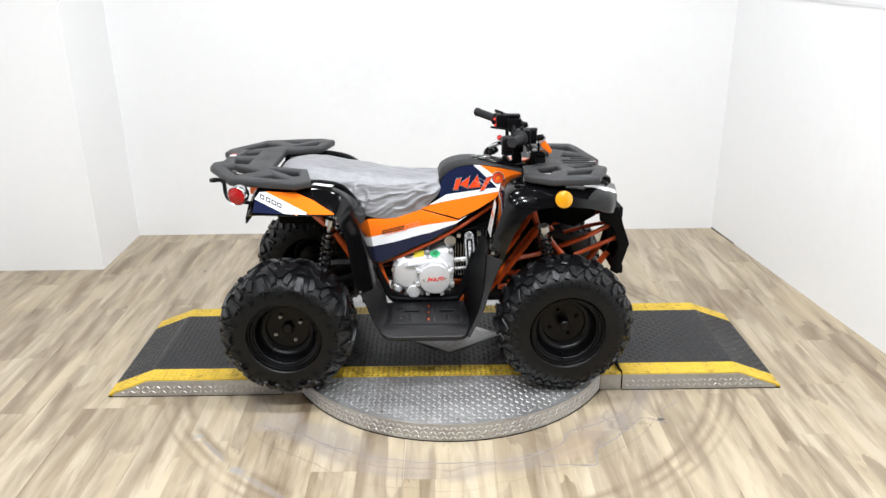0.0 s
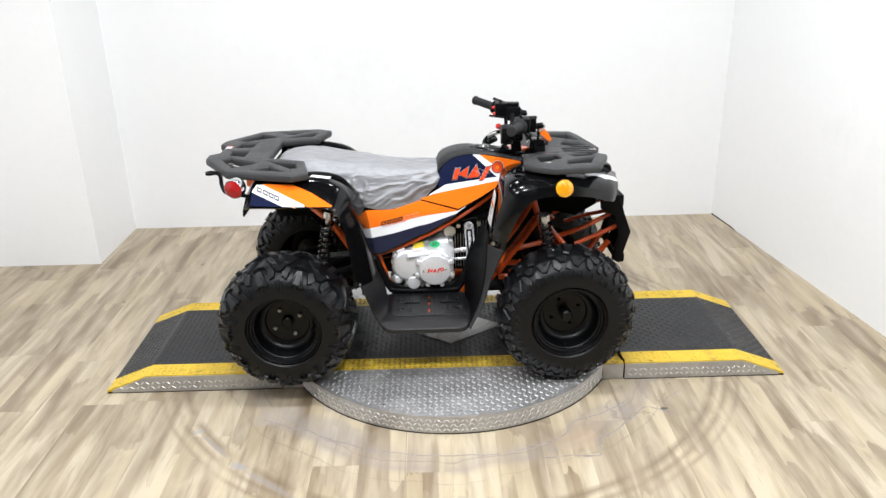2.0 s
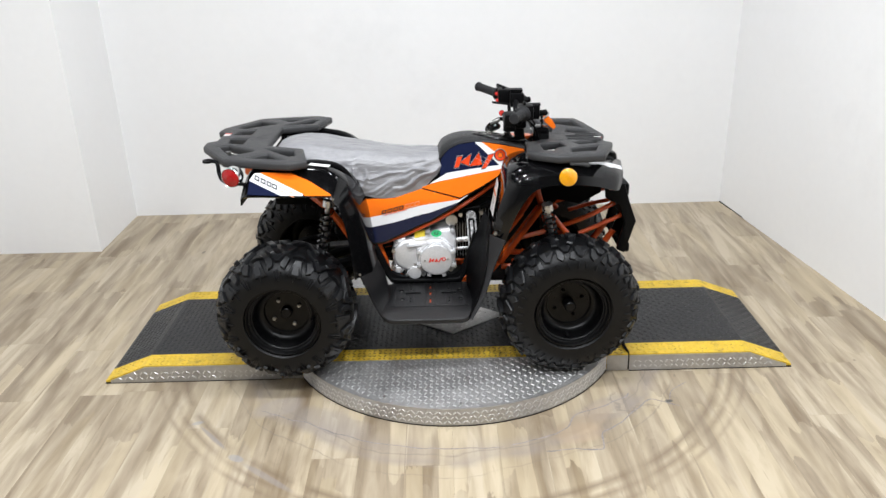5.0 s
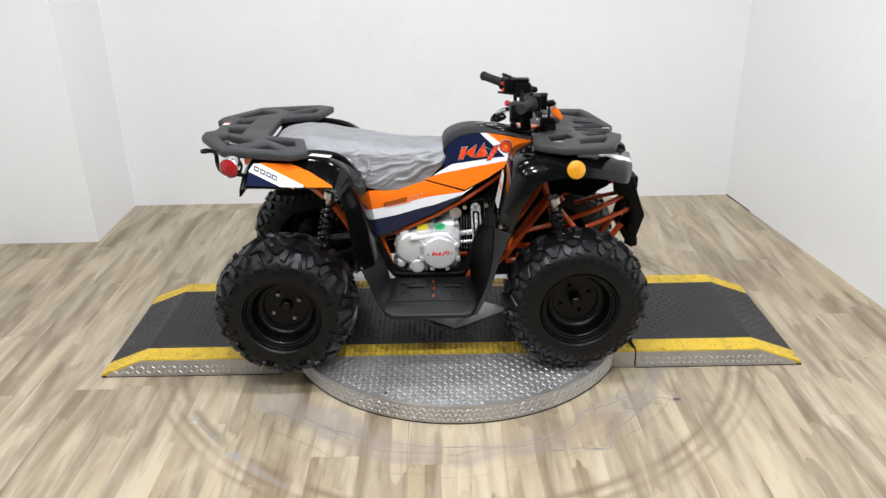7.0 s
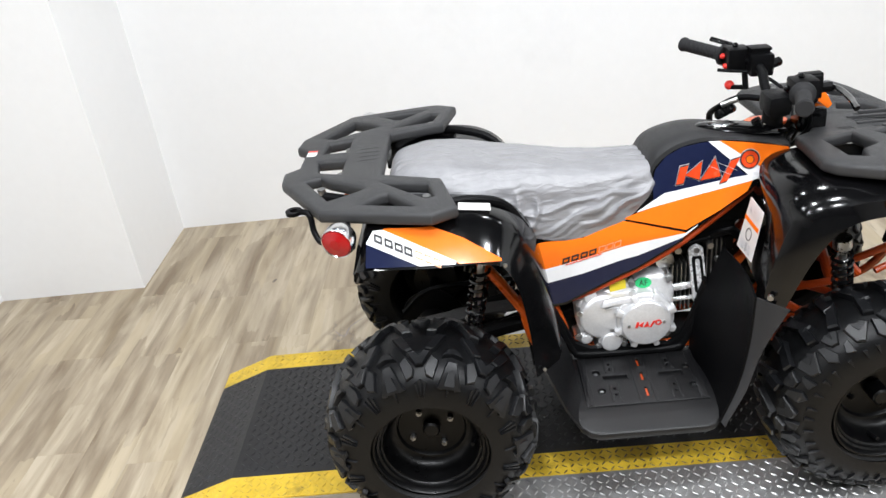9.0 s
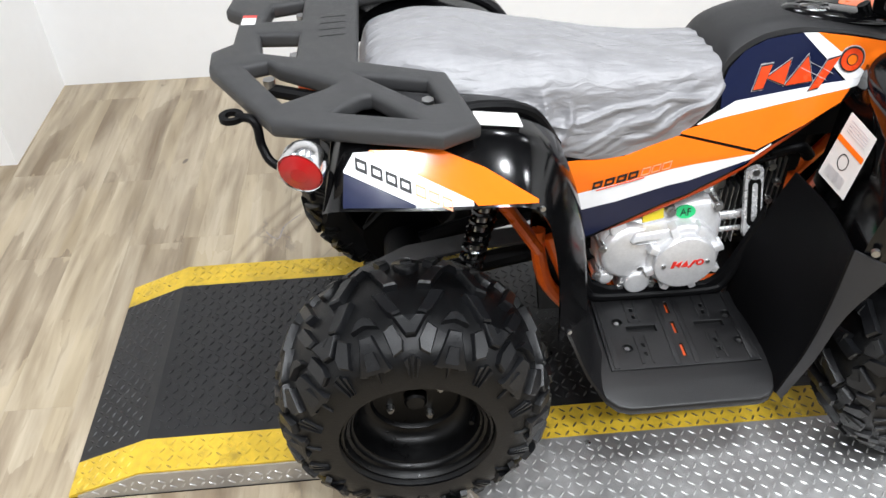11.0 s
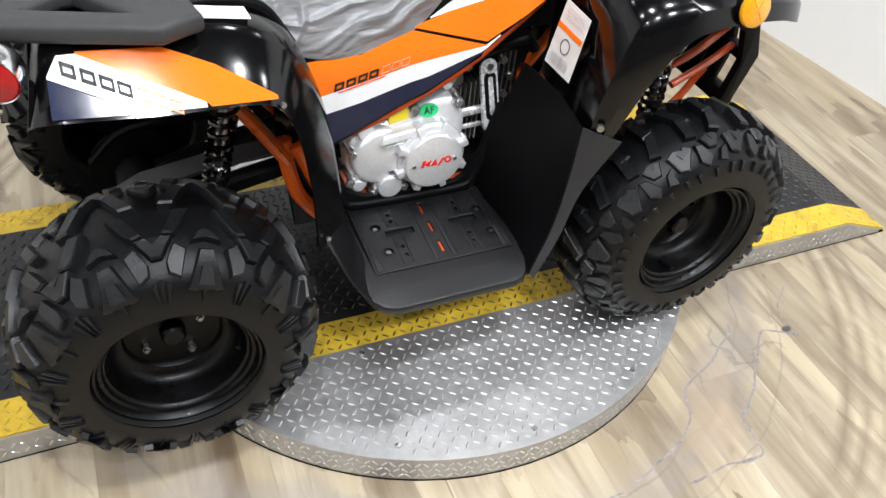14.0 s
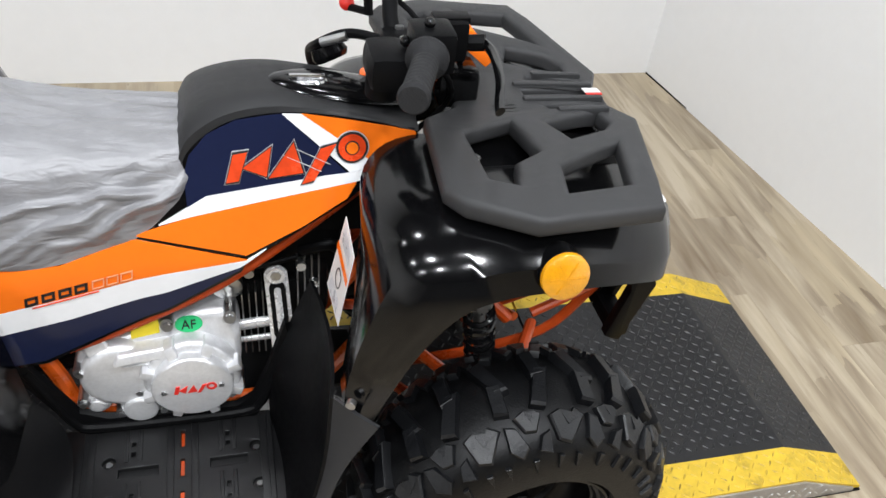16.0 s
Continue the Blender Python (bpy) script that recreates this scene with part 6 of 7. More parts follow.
# -- engine --
def build_engine():
    cover = [(-0.126, 0.470), (-0.131, 0.440), (-0.129, 0.405), (-0.118, 0.382), (-0.092, 0.368), (-0.062, 0.350), (-0.030, 0.345), (0.010, 0.350), (0.045, 0.350), (0.078, 0.364), (0.100, 0.395), (0.109, 0.436),
             (0.110, 0.486), (0.104, 0.514), (0.086, 0.527), (0.048, 0.526), (0.026, 0.516), (-0.014, 0.508), (-0.050, 0.500), (-0.086, 0.496), (-0.112, 0.487)]
    bm = bmesh.new()
    prism(bm, cover, side_place(-0.154), 0.10, 0.016, 4)
    eng = part("engine", bm, M_ALU, quad, "cast aluminium engine with round clutch cover")
    bm = bmesh.new()
    block(bm, -0.12, 0.10, -0.07, 0.13, 0.355, 0.525, 0.02)
    part("crankcase", bm, M_ALU, eng)
    # rounded gear cover behind the clutch
    bm = bmesh.new()
    prism(bm, disc_pts(-0.066, 0.434, 0.060, 36), side_place(-0.170), 0.04, 0.012, 4)
    prism(bm, [(-0.080, 0.378), (0.000, 0.385), (0.000, 0.478), (-0.080, 0.488)], side_place(-0.168), 0.04, 0.010, 3)
    part("gear_cover", bm, M_ALU, eng)
    # shelf-like rib with a slot below it
    bm = bmesh.new()
    prism(bm, [(-0.074, 0.468), (0.004, 0.476), (0.006, 0.492), (-0.066, 0.486)], side_place(-0.178), 0.04, 0.005, 3)
    part("cast_shelf", bm, M_ALU, eng)
    bm = bmesh.new()
    prism(bm, [(-0.062, 0.459), (-0.010, 0.464), (-0.010, 0.4672), (-0.062, 0.4622)], side_place(-0.1722), 0.004, 0.001, 1)
    part("cast_rib", bm, M_ALU, eng)
    # clutch cover: stepped disc with square bosses round it
    bm = bmesh.new()
    prism(bm, disc_pts(0.034, 0.424, 0.0715, 44), side_place(-0.176), 0.04, 0.009, 4)
    prism(bm, disc_pts(0.034, 0.422, 0.0605, 44), side_place(-0.192), 0.03, 0.004, 3)
    clutch = part("clutch_cover", bm, M_ALU, eng, "round clutch cover with emblem")
    for k in range(8):
        a = 22 + 45 * k
        bm = bmesh.new()
        block(bm, 0.058, 0.0775, -0.186, -0.160, -0.0075, 0.0075, 0.003)
        bmesh.ops.transform(bm, matrix=Matrix.Translation((0.034, 0, 0.424)) @ Matrix.Rotation(radians(-a), 4, "Y"), verts=bm.verts)
        part("boss", bm, M_ALU, clutch)
    for dx in (-0.042, 0.042):
        bm = bmesh.new()
        rod(bm, (0.034 + dx, -0.195, 0.423 + dx * 0.08), (0.034 + dx, -0.190, 0.423 + dx * 0.08), 0.0042, 8)
        part("screw", bm, M_STEEL, clutch)
    for q in ([(0.006, 0.414), (0.012, 0.414), (0.016, 0.430), (0.010, 0.430)], [(0.014, 0.421), (0.027, 0.430), (0.023, 0.414)],
              [(0.026, 0.415), (0.036, 0.431), (0.040, 0.416)], [(0.040, 0.413), (0.045, 0.414), (0.055, 0.431), (0.049, 0.430)]):
        bm = bmesh.new()
        prism(bm, q, side_place(-0.1935), 0.003)
        part("emblem", bm, M_RED_BUTTON, clutch, "red emblem shards")
    bm = bmesh.new()
    ring_o, ring_i = disc_pts(0.0615, 0.4255, 0.0078, 18), disc_pts(0.0615, 0.4255, 0.0042, 18)
    rows = [[(x, -0.1935, z) for x, z in ring_o], [(x, -0.1935, z) for x, z in ring_i]]
    loft(bm, rows, closed=True)
    thicken(bm, 0.001)
    part("emblem", bm, M_RED_BUTTON, clutch, "red emblem ring")
    # oil filter housing with three ears, and the drain plug
    for x, z, r, y0, y1 in ((-0.048, 0.364, 0.031, -0.164, -0.12), (-0.048, 0.364, 0.0255, -0.176, -0.13), (-0.110, 0.373, 0.019, -0.160, -0.12), (-0.110, 0.373, 0.0135, -0.167, -0.13), (-0.094, 0.490, 0.017, -0.166, -0.11)):
        bm = bmesh.new()
        prism(bm, disc_pts(x, z, r, 28), side_place(y0), y1 - y0, 0.005, 3)
        part("oil_plug", bm, M_ALU, eng)
    for x, z in ((-0.046, 0.398), (-0.016, 0.352), (-0.078, 0.350), (0.100, 0.384), (0.006, 0.516), (0.096, 0.520), (-0.122, 0.452), (-0.128, 0.384), (0.088, 0.372)):
        bm = bmesh.new()
        rod(bm, (x, -0.166, z), (x, -0.12, z), 0.0095, 14)
        rod(bm, (x, -0.171, z), (x, -0.165, z), 0.0058, 6)
        part("case_bolt", bm, M_STEEL, eng)
    bm = bmesh.new()
    prism(bm, [(-0.046, 0.494), (-0.006, 0.500), (-0.006, 0.520), (-0.046, 0.514)], side_place(-0.1562), 0.003)
    part("sticker", bm, M_YELLOW_STICKER, eng, "yellow paper sticker")
    bm = bmesh.new()
    prism(bm, disc_pts(0, 0, 0.021, 20), side_place(-0.1562) @ Matrix.Translation((0.036, 0.508, 0)) @ Matrix.Diagonal((0.95, 0.55, 1, 1)), 0.003)
    green = part("sticker", bm, M_GREEN, eng, "green inspection sticker lettered AF")
    fc = bpy.data.curves.new("letters", "FONT")
    fc.body, fc.size, fc.align_x, fc.align_y, fc.extrude = "AF", 0.019, "CENTER", "CENTER", 0.0003
    tmp = bpy.data.objects.new("tmp", fc)
    scene.collection.objects.link(tmp)
    me = bpy.data.meshes.new_from_object(tmp.evaluated_get(bpy.context.evaluated_depsgraph_get()))
    bpy.data.objects.remove(tmp)
    me.transform(Matrix.Translation((0.036, -0.1575, 0.508)) @ Matrix.Rotation(radians(90), 4, "X"))
    me.materials.append(M_BLACK_INK)
    letters = new("letters", me)
    letters.parent = green
    # the upper casing leans back
    for o in (eng, *eng.children_recursive):
        for v in o.data.vertices:
            if v.co.y < -0.05:
                v.co.y += 0.42 * max(0.0, v.co.z - 0.470)
    # cylinder with fins, head and its long bright cover
    bm = bmesh.new()
    block(bm, 0.08, 0.24, -0.070, 0.075, 0.40, 0.535, 0.012)
    part("cylinder", bm, M_BLACK_DEEP, eng)
    for k in range(5):
        bm = bmesh.new()
        x = 0.114 + k * 0.0105
        block(bm, x, x + 0.0020, -0.100, 0.096, 0.400, 0.530 + 0.002 * k, 0.0006)
        part("fin", bm, M_NUT if k % 2 else M_STEEL, eng)
    bm = bmesh.new()
    rod(bm, (0.100, -0.104, 0.468), (0.170, -0.104, 0.474), 0.010, 14)
    part("stud_sleeve", bm, M_BRIGHT, eng)
    bm = bmesh.new()
    rod(bm, (0.100, -0.100, 0.432), (0.168, -0.100, 0.436), 0.006, 12)
    part("stud_sleeve", bm, M_BRIGHT, eng)
    bm = bmesh.new()
    outer = disc_pts(0, 0.06, 0.018, 12, 0, 180) + disc_pts(0, -0.06, 0.018, 12, 180, 360)
    pl = Matrix.Translation((0.170, -0.128, 0.513)) @ Matrix.Rotation(radians(-3), 4, "Y") @ Matrix.Rotation(radians(-22), 4, "X") @ side_place(0)
    prism(bm, outer, pl, 0.014, 0.003, 2)
    head = part("head_cover", bm, M_BRIGHT, eng, "long bright metal cover plate")
    bm = bmesh.new()
    inner = disc_pts(0, 0.038, 0.0122, 10, 0, 180) + disc_pts(0, -0.038, 0.0122, 10, 180, 360)
    prism(bm, inner, pl @ Matrix.Translation((0, 0, -0.0058)), 0.004)
    part("recess", bm, M_BLACK_DEEP, head)
    bm = bmesh.new()
    bar = disc_pts(0, 0.034, 0.0055, 8, 0, 180) + disc_pts(0, -0.034, 0.0055, 8, 180, 360)
    prism(bm, bar, pl @ Matrix.Translation((0, 0, -0.0075)), 0.006, 0.0015, 2)
    part("rib", bm, M_BRIGHT, head)
    for s in (-1, 1):
        bm = bmesh.new()
        prism(bm, disc_pts(0, s * 0.060, 0.0145, 16), pl @ Matrix.Translation((0, 0, -0.0075)), 0.004, 0.001, 1)
        part("boss", bm, M_BRIGHT, head)
        bm = bmesh.new()
        prism(bm, disc_pts(0, s * 0.060, 0.0085, 6), pl @ Matrix.Translation((0, 0, -0.0105)), 0.008, 0.001, 1)
        part("bolt", bm, M_STEEL, head)
    bm = bmesh.new()
    block(bm, 0.194, 0.250, -0.066, 0.07, 0.455, 0.575, 0.014)
    part("cylinder_head", bm, M_BLACK_SATIN, eng)
    for k in range(4):
        bm = bmesh.new()
        block(bm, 0.200 + 0.011 * k, 0.2025 + 0.011 * k, -0.074, 0.09, 0.46, 0.585, 0.001)
        part("fin", bm, M_NUT, eng)
    bm = bmesh.new()
    prism(bm, disc_pts(0.095, 0.546, 0.023, 28), side_place(-0.100), 0.03, 0.003, 2)
    prism(bm, disc_pts(0.095, 0.546, 0.007, 12), side_place(-0.104), 0.01, 0.001, 1)
    part("horn", bm, M_STEEL, eng, "round metal horn cap")
    # carburettor and small fittings above the casing
    bm = bmesh.new()
    block(bm, 0.020, 0.066, -0.085, -0.02, 0.545, 0.580, 0.006)
    rod(bm, (0.043, -0.05, 0.575), (0.043, -0.05, 0.605), 0.016, 16)
    part("carburettor", bm, M_ALU, eng, "grey metal carburettor")
    for x, y, z, r in ((0.030, -0.090, 0.566, 0.006), (0.128, -0.085, 0.566, 0.008), (0.058, -0.090, 0.556, 0.005), (0.206, -0.078, 0.570, 0.008), (0.226, -0.076, 0.530, 0.007), (0.218, -0.078, 0.490, 0.007)):
        bm = bmesh.new()
        rod(bm, (x, y - 0.008, z), (x, y + 0.03, z), r, 10)
        part("fitting", bm, M_STEEL, eng)
    for q, r, m in (([(-0.09, -0.10, 0.535), (-0.03, -0.105, 0.548), (0.02, -0.10, 0.560)], 0.0045, M_STEEL), ([(0.21, -0.06, 0.59), (0.25, -0.08, 0.61), (0.28, -0.06, 0.58)], 0.012, M_BLACK_SATIN), ([(0.05, -0.09, 0.60), (0.12, -0.11, 0.59), (0.20, -0.10, 0.60)], 0.005, M_BLACK_SATIN), ([(-0.12, -0.13, 0.57), (-0.04, -0.15, 0.60), (0.06, -0.14, 0.61), (0.16, -0.10, 0.62)], 0.006, M_BLACK_SATIN)):
        bm = bmesh.new()
        tube(bm, q, r, 10)
        part("hose", bm, m, eng)


build_engine()

# -- frame, suspension, underbody --
def build_chassis():
    bm = bmesh.new()
    block(bm, -0.56, -0.20, -0.105, 0.105, 0.62, 0.765, 0.02)
    part("airbox", bm, M_BLACK_DEEP, quad, "black airbox under the seat")
    bm = bmesh.new()
    block(bm, 0.07, 0.32, -0.075, 0.075, 0.63, 0.80, 0.02)
    part("fuel_tank", bm, M_BLACK_DEEP, quad)
    bm = bmesh.new()
    block(bm, -0.16, 0.27, -0.06, 0.06, 0.54, 0.665, 0.02)
    part("intake_box", bm, M_BLACK_DEEP, quad, "black intake box above the engine")
    bm = bmesh.new()
    prism(bm, [(0.36, 0.74), (0.66, 0.74), (0.66, 0.63), (0.58, 0.58), (0.50, 0.60), (0.44, 0.54), (0.36, 0.54)], side_place(0.02), 0.012, 0.003, 1)
    part("inner_guard", bm, M_BLACK_SATIN, quad, "black inner guard behind the front wheel")
    tubes = []
    for s in (-1, 1):
        tubes += [([(-0.20, s * 0.10, 0.50), (-0.165, s * 0.115, 0.40), (-0.145, s * 0.12, 0.345), (-0.06, s * 0.12, 0.315), (0.10, s * 0.12, 0.31), (0.22, s * 0.12, 0.33), (0.30, s * 0.12, 0.43), (0.42, s * 0.13, 0.60)], 0.014),
                  ([(-0.33, s * 0.13, 0.64), (-0.20, s * 0.138, 0.492), (-0.14, s * 0.152, 0.490), (0.0, s * 0.152, 0.548), (0.10, s * 0.146, 0.598), (0.20, s * 0.12, 0.655), (0.33, s * 0.08, 0.75)], 0.0075),
                  ([(-0.50, s * 0.12, 0.73), (-0.352, s * 0.20, 0.640), (-0.255, s * 0.205, 0.495)], 0.013),
                  ([(0.270, s * 0.19, 0.405), (0.345, s * 0.195, 0.515), (0.430, s * 0.20, 0.640)], 0.0115),
                  ([(0.400, s * 0.17, 0.70), (0.425, s * 0.18, 0.61), (0.455, s * 0.19, 0.515)], 0.0115),
                  ([(0.300, s * 0.13, 0.53), (0.360, s * 0.15, 0.60), (0.410, s * 0.17, 0.70)], 0.010),
                  ([(0.430, s * 0.20, 0.64), (0.470, s * 0.20, 0.575), (0.515, s * 0.20, 0.520)], 0.010),
                  ([(0.490, s * 0.19, 0.545), (0.590, s * 0.185, 0.580), (0.690, s * 0.16, 0.620)], 0.009),
                  ([(0.560, s * 0.19, 0.515), (0.640, s * 0.18, 0.545), (0.720, s * 0.16, 0.572)], 0.008),
                  ([(0.28, s * 0.12, 0.36), (0.45, s * 0.12, 0.36), (0.62, s * 0.12, 0.40), (0.70, s * 0.12, 0.50)], 0.012)]
    for pts, r in tubes:
        bm = bmesh.new()
        tube(bm, pts, r, 10, 5)
        # thick rear tubes keep full orange, the others get the shade-darkened coat
        part("frame_tube", bm, M_FRAME if pts[0][0] < 0 and r > 0.01 else M_FRAME_SHADED, quad, "orange painted frame tube")
    for s in (-1, 1):
        # looped heel bracket in front of the rear wheel
        bm = bmesh.new()
        tube(bm, [(-0.258, s * 0.195, 0.535), (-0.256, s * 0.200, 0.490), (-0.240, s * 0.205, 0.420), (-0.205, s * 0.205, 0.365), (-0.185, s * 0.205, 0.352), (-0.200, s * 0.200, 0.42), (-0.222, s * 0.198, 0.48), (-0.236, s * 0.195, 0.52)], 0.014, 10, 5)
        part("heel_bracket", bm, M_FRAME, quad, "orange looped bracket")
        # A-arms and front upright
        for z, x0, x1 in ((0.40, 0.36, 0.60), (0.30, 0.34, 0.62)):
            for x in (x0, x1):
                bm = bmesh.new()
                rod(bm, (x, s * 0.115, z + 0.02), (0.50, s * 0.285, z - 0.01), 0.011, 10)
                # arms in the wheel arch, coloured with the shade-darkened orange
                part("control_arm", bm, M_FRAME_SHADED, quad, "orange front control arm")
        bm = bmesh.new()
        block(bm, 0.475, 0.525, min(s * 0.265, s * 0.300), max(s * 0.265, s * 0.300), 0.26, 0.42, 0.008)
        rod(bm, (0.5, s * 0.28, FZ), (0.5, s * 0.33, FZ), 0.03, 16)
        part("steering_knuckle", bm, M_BLACK_SATIN, quad)
        # coil-over shocks
        for top, bot in (((0.428, s * 0.285, 0.655), (0.470, s * 0.255, 0.415)), ((-0.345, s * 0.215, 0.665), (-0.395, s * 0.205, 0.41))):
            t, b = Vector(top), Vector(bot)
            bm = bmesh.new()
            rod(bm, t, b, 0.009, 12)
            rod(bm, t + (t - b).normalized() * 0.012, t - (t - b).normalized() * 0.012, 0.020, 14)
            shock = part("shock_absorber", bm, M_STEEL, quad, "shock absorber with black coil spring")
            d = (b - t)
            u = d.orthogonal().normalized()
            w = d.normalized().cross(u)
            bm = bmesh.new()
            tube(bm, [t + d * (0.08 + 0.66 * k / 80) + 0.020 * (math.cos(k * 0.62) * u + math.sin(k * 0.62) * w) for k in range(81)], 0.0045, 6, 1)
            part("coil_spring", bm, M_BLACK_SHINY, shock)
            bm = bmesh.new()
            rod(bm, t + d * 0.74, b, 0.016, 14)
            part("damper", bm, M_BLACK_SHINY, shock)
    # rear axle, swingarm, chain and guard, sprocket, brake disc
    bm = bmesh.new()
    rod(bm, (-WX, -0.30, RZ), (-WX, 0.30, RZ), 0.018, 16)
    axle = part("rear_axle", bm, M_BLACK_SATIN, quad)
    bm = bmesh.new()
    rod(bm, (-WX, -0.075, RZ), (-WX, 0.075, RZ), 0.045, 20)
    part("axle_carrier", bm, M_BLACK_SATIN, axle)
    bm = bmesh.new()
    rod(bm, (-WX, -0.105, RZ), (-WX, -0.100, RZ), 0.085, 32)
    part("brake_disc", bm, M_BLACK_SATIN, axle)
    bm = bmesh.new()
    rod(bm, (-WX, 0.100, RZ), (-WX, 0.106, RZ), 0.090, 32)
    part("sprocket", bm, M_BLACK_SATIN, axle)
    for s in (-1, 1):
        bm = bmesh.new()
        tube(bm, [(-0.12, s * 0.08, 0.42), (-0.30, s * 0.075, 0.38), (-WX, s * 0.06, RZ)], 0.022, 10, 4)
        part("swingarm", bm, M_BLACK_SATIN, quad, "black swingarm")
    bm = bmesh.new()
    tube(bm, [(-0.10, 0.103, 0.46), (-0.30, 0.103, 0.43), (-WX, 0.103, RZ + 0.092), (-WX - 0.085, 0.103, RZ + 0.02)], 0.008, 6, 4)
    tube(bm, [(-0.10, 0.103, 0.38), (-WX, 0.103, RZ - 0.09)], 0.007, 6, 1)
    part("drive_chain", bm, M_BLACK_SATIN, quad)
    bm = bmesh.new()
    loft(bm, [[(-0.20, y, 0.485), (-0.36, y, 0.475), (-0.50, y, 0.450), (-0.585, y, 0.405), (-0.62, y, 0.345)] for y in (-0.16, -0.11)])
    thicken(bm, 0.006)
    part("inner_guard", bm, M_FLANGE, quad, "curved black inner guard")
    bm = bmesh.new()
    block(bm, -0.14, 0.30, -0.105, 0.105, 0.296, 0.304, 0.003)
    part("skid_plate", bm, M_BLACK_SATIN, quad)
    for s in (-1, 1):
        bm = bmesh.new()
        prism(bm, [(-0.262, 0.535), (-0.216, 0.520), (-0.206, 0.43), (-0.178, 0.350), (-0.178, 0.325), (-0.245, 0.325), (-0.255, 0.42)], side_place(s * 0.185 - 0.004), 0.008, 0.002, 1)
        part("heel_panel", bm, M_BLACK_SATIN, quad, "black plastic heel panel")
    # front bumper: side plates with slots between upright bars
    for s in (-1, 1):
        bm = bmesh.new()
        prism(bm, [(0.645, 0.690), (0.715, 0.705), (0.735, 0.640), (0.765, 0.560), (0.730, 0.435), (0.700, 0.450), (0.722, 0.550), (0.700, 0.625), (0.650, 0.650)], side_place(s * 0.19 - 0.010), 0.02, 0.005, 2)
        part("bumper_side", bm, M_BLACK_SATIN, quad, "black bumper side plate")
    bm = bmesh.new()
    for y in (-0.10, -0.035, 0.035, 0.10):
        tube(bm, [(0.712, y, 0.70), (0.742, y, 0.60), (0.752, y, 0.54), (0.728, y, 0.44)], 0.012, 8, 4, 1.6)
    block(bm, 0.70, 0.735, -0.19, 0.19, 0.655, 0.700, 0.008)
    block(bm, 0.715, 0.750, -0.19, 0.19, 0.435, 0.470, 0.008)
    block(bm, 0.735, 0.765, -0.19, 0.19, 0.540, 0.565, 0.006)
    part("bumper_grille", bm, M_BLACK_SATIN, quad, "black front bumper grille with upright bars")
    bm = bmesh.new()
    block(bm, 0.56, 0.70, -0.11, 0.11, 0.70, 0.80, 0.02)
    part("nose_cover", bm, M_BLACK_GLOSS, quad)


build_chassis()


# -- tail lamps and their hooped bracket --
def build_tail(s):
    m = pose(-0.634, s * 0.388, 0.820, 0, 0, 0 if s < 0 else 180) @ pose(0, 0, 0, 6, 0, -16 if s < 0 else 16)
    bm = bmesh.new()
    lathe(bm, [(0.0, -0.0055), (0.012, -0.0052), (0.013, -0.0044), (0.024, -0.0035), (0.0295, -0.001), (0.0305, 0.004), (0.0, 0.006)], 30)
    bmesh.ops.transform(bm, matrix=m, verts=bm.verts)
    lens = part("tail_lamp", bm, M_RED_LENS, quad, "round red tail lamp in a bright bezel")
    bm = bmesh.new()
    lathe(bm, [(0.0305, 0.001), (0.0325, -0.001), (0.0335, 0.002), (0.0335, 0.026), (0.030, 0.036), (0.016, 0.044), (0.0, 0.045)], 30)
    bmesh.ops.transform(bm, matrix=m, verts=bm.verts)
    part("bezel", bm, M_CHROME, lens, "bright plastic bezel")
    bm = bmesh.new()
    block(bm, -0.628, -0.606, min(s * 0.34, s * 0.375), max(s * 0.34, s * 0.375), 0.79, 0.845, 0.004)
    part("lamp_stem", bm, M_BLACK_SATIN, lens)
    if s > 0:
        return
    bm = bmesh.new()
    tube(bm, [(-0.728, s * 0.272, 0.846), (-0.708, s * 0.278, 0.846), (-0.699, s * 0.284, 0.834), (-0.696, s * 0.292, 0.806), (-0.676, s * 0.310, 0.784), (-0.610, s * 0.325, 0.778)], 0.0068, 10, 5)
    hoop = part("lamp_bracket", bm, M_BLACK_SATIN, quad, "black tube bracket with an eyelet")
    bm = bmesh.new()
    lathe(bm, [(0.009, -0.004), (0.018, -0.004), (0.018, 0.004), (0.009, 0.004)], 20, closed=True)
    bmesh.ops.transform(bm, matrix=pose(-0.736, s * 0.269, 0.8455, 90, 0, 0), verts=bm.verts)
    part("eyelet", bm, M_BLACK_SATIN, hoop)


build_tail(-1)
build_tail(1)
bm = bmesh.new()
block(bm, -0.66, -0.60, -0.10, 0.10, 0.74, 0.80, 0.012)
part("tail_bracket", bm, M_FRAME, quad, "orange tail bracket")


# the machine stands a few degrees askew on the turntable
skip = {o for w in quad.children if w.name.split(".")[0] == "wheel" for o in (w, *w.children_recursive)}
for ob in quad.children_recursive:
    if ob in skip:
        continue
    for v in ob.data.vertices:
        w = min(2.0, max(0.0, 1.0 + v.co.y / 0.13))
        v.co.y -= (0.035 + 0.052 * v.co.x) * w
        if not ob.get("level"):
            v.co.z -= (0.050 + 0.04 * max(-0.5, min(0.5, v.co.x))) * max(0.0, v.co.y + 0.15) * min(1.0, max(0.0, (v.co.z - 0.58) / 0.1))


# ---- floor ----
bm = bmesh.new()
block(bm, -3.4, 3.1, FRONT - 0.2, BACK + 0.2, -0.06, -0.0045)
floor = tagged(as_object("floor", bm, M_DARK_GAP, smooth=False), "wood-look vinyl plank floor, worn in rings", "floor", kind="structure")
PW, PL = 0.152, 0.914


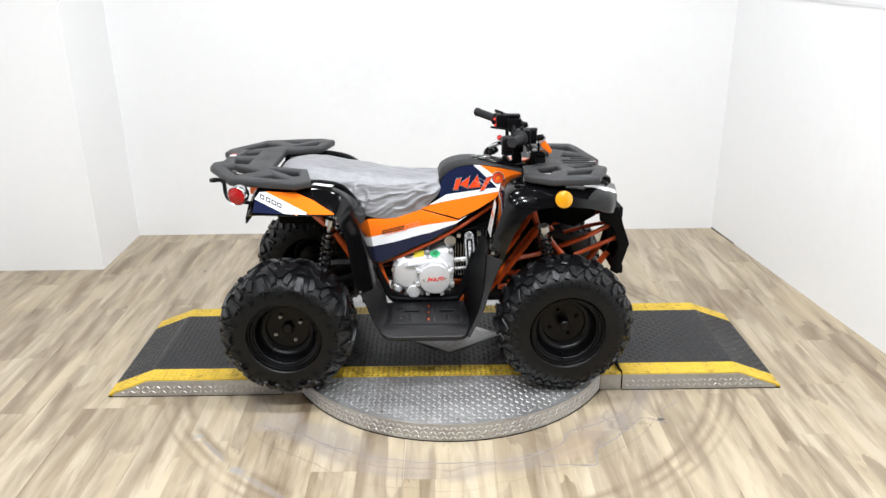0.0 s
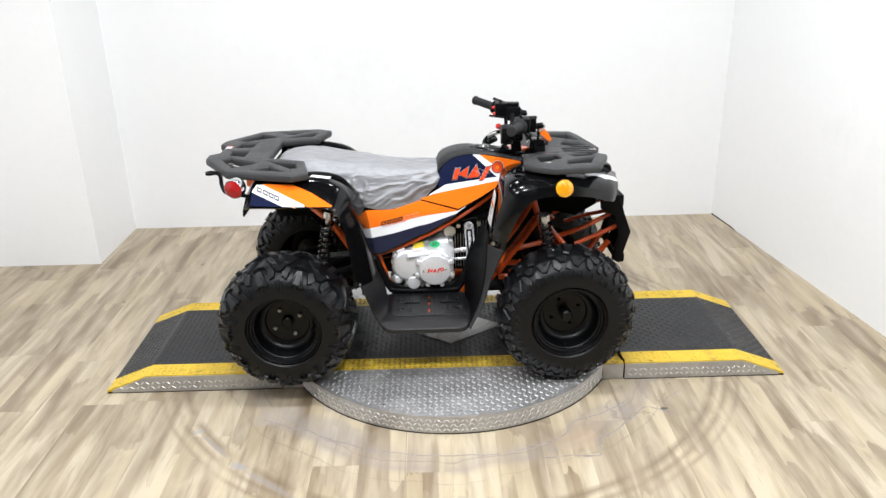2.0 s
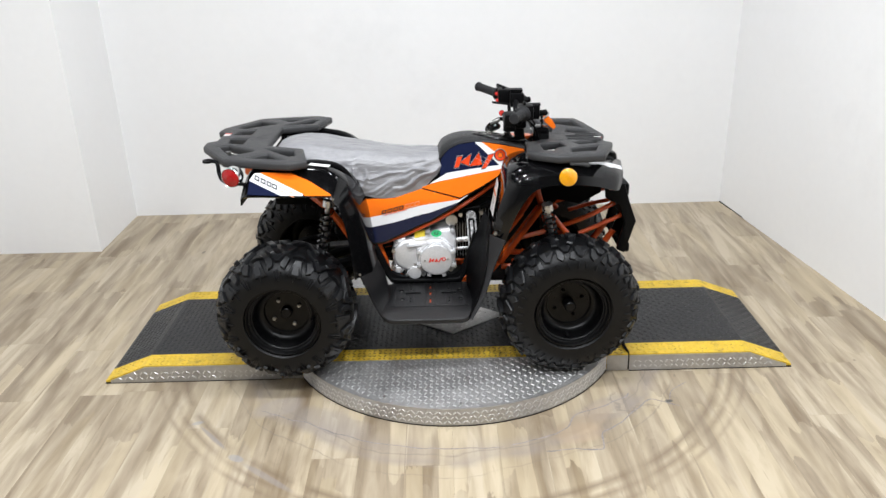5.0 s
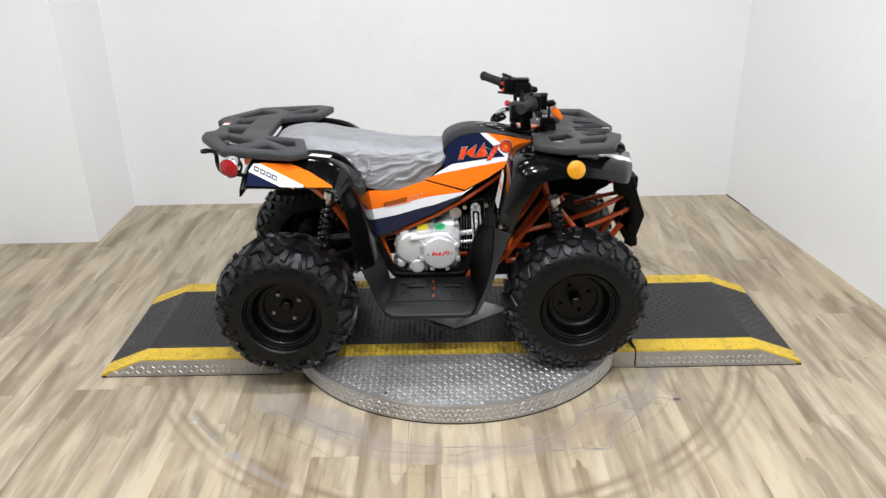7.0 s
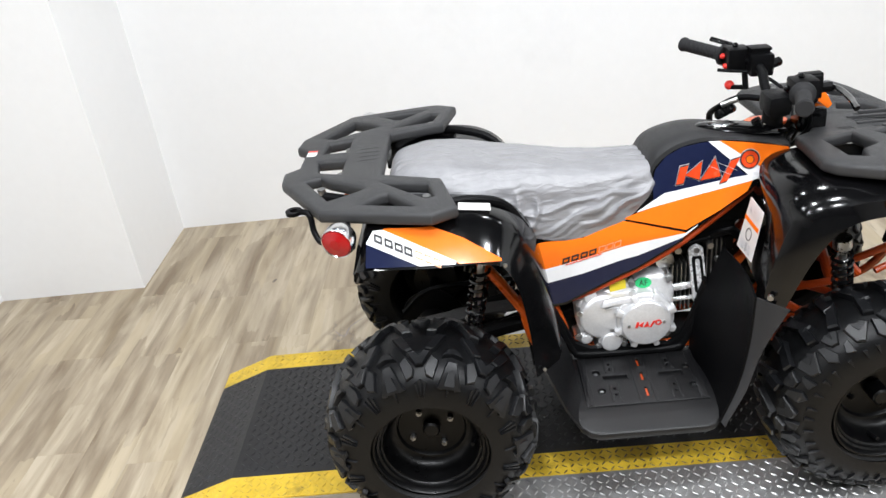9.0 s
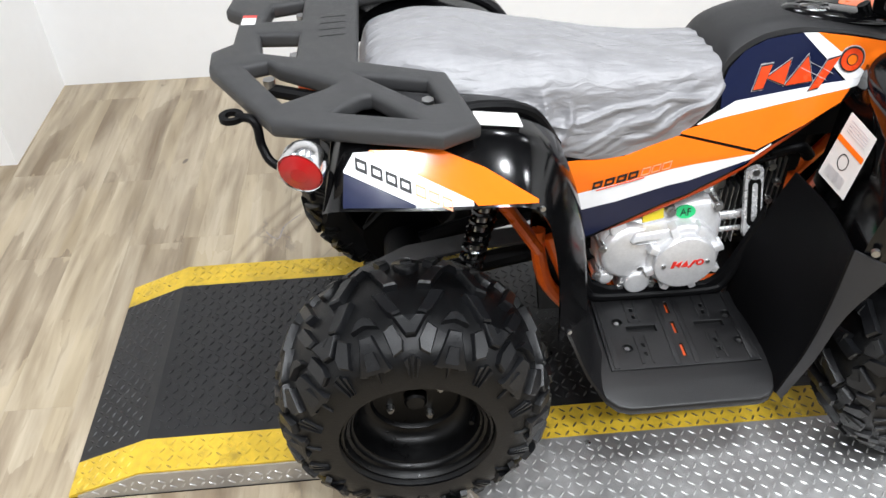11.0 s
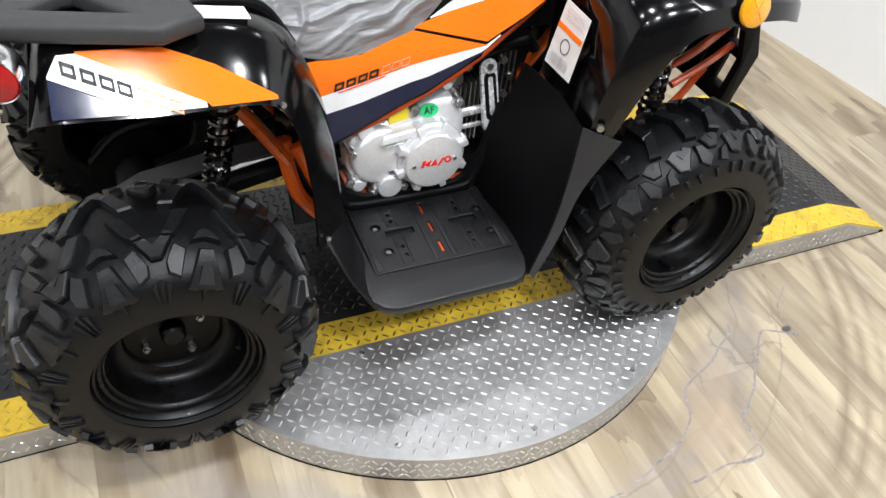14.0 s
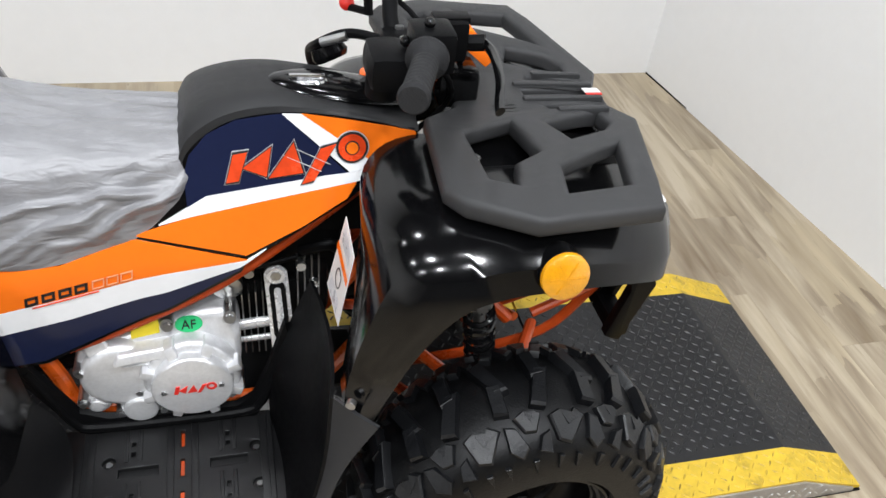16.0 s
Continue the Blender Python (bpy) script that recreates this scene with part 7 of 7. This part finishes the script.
def plank_mesh(w, length):
    b = bmesh.new()
    block(b, -w / 2 + 0.0001, w / 2 - 0.0001, -length / 2 + 0.0001, length / 2 - 0.0001, -0.004, 0.0)
    top = [e for e in b.edges if all(v.co.z > -0.001 for v in e.verts)]
    bmesh.ops.bevel(b, geom=top, offset=0.00025, segments=1, affect="EDGES")
    me = bpy.data.meshes.new("plank")
    b.to_mesh(me)
    b.free()
    me.materials.append(M_FLOOR)
    return me


# cracks and scrapes that the turning platform has cut into the vinyl
CRACKS = [([(0.872, -0.550), (0.822, -0.522), (0.784, -0.499), (0.658, -0.631), (0.571, -0.705), (0.565, -0.786), (0.465, -0.780), (0.375, -0.788)], 0.0050),
          ([(0.717, -0.461), (0.690, -0.496), (0.579, -0.554), (0.494, -0.595), (0.470, -0.661), (0.376, -0.716), (0.260, -0.756)], 0.0048),
          ([(-0.606, -0.514), (-0.520, -0.560), (-0.415, -0.605), (-0.340, -0.658), (-0.193, -0.717), (-0.060, -0.751), (0.068, -0.764), (0.244, -0.756)], 0.0040),
          ([(-0.902, 0.545), (-0.861, 0.500), (-0.850, 0.561), (-0.804, 0.616)], 0.0045),
          ([(0.94, -0.40), (0.872, -0.455), (0.850, -0.520)], 0.0032)]
crack_rng = random.Random(21)
for path, half_w in CRACKS:
    pts = []
    for (x0, y0), (x1, y1) in zip(path, path[1:]):
        n_ = max(2, int(math.hypot(x1 - x0, y1 - y0) / 0.012))
        pts += [Vector((x0 + (x1 - x0) * k / n_, y0 + (y1 - y0) * k / n_, 0.0004)) for k in range(n_)]
    pts.append(Vector((*path[-1], 0.0004)))
    pts = [p + Vector((noise.noise(p * 24), noise.noise(p * 24 + Vector((9, 3, 0))), 0)) * 0.012 for p in pts]
    for _ in range(2):
        pts = [pts[0]] + [(a_ + b_ * 2 + c_) / 4 for a_, b_, c_ in zip(pts, pts[1:], pts[2:])] + [pts[-1]]
    bm = bmesh.new()
    rows = []
    for k, p in enumerate(pts):
        d = (pts[min(k + 1, len(pts) - 1)] - pts[max(k - 1, 0)]).normalized()
        side = Vector((-d.y, d.x, 0)) * half_w * (0.40 + 0.8 * abs(noise.noise(p * 30))) * (0.35 if k in (0, len(pts) - 1) else 1.0)
        rows.append([p - side, p + side * crack_rng.uniform(0.8, 1.0)])
    loft(bm, rows)
    part("scratch", bm, M_SCRATCH, floor, "grey-lilac crack in the worn vinyl", smooth=False)

pm = plank_mesh(PW, PL)
rng = random.Random(7)
for i in range(-18, 15):
    shift = rng.random() * PL
    for j in range(-5, 3):
        x, y = i * PW, j * PL + shift
        if -3.6 < y < BACK + 0.47:
            over = max(0.0, y + PL / 2 - BACK - 0.08)
            if over > PL - 0.05:
                continue
            # the last plank of a row is cut to fit under the wall
            ob = new("plank", plank_mesh(PW, PL - over) if over else pm)
            ob.location = (x, y - over / 2, 0)
            ob.parent = floor
# the stretch behind the camera, as wide boards
wide = plank_mesh(6.2, 1.2)
for k in range(4):
    ob = new("plank", wide)
    ob.location = (-0.15, -3.55 - 1.2 * k, -0.0015)
    ob.parent = floor
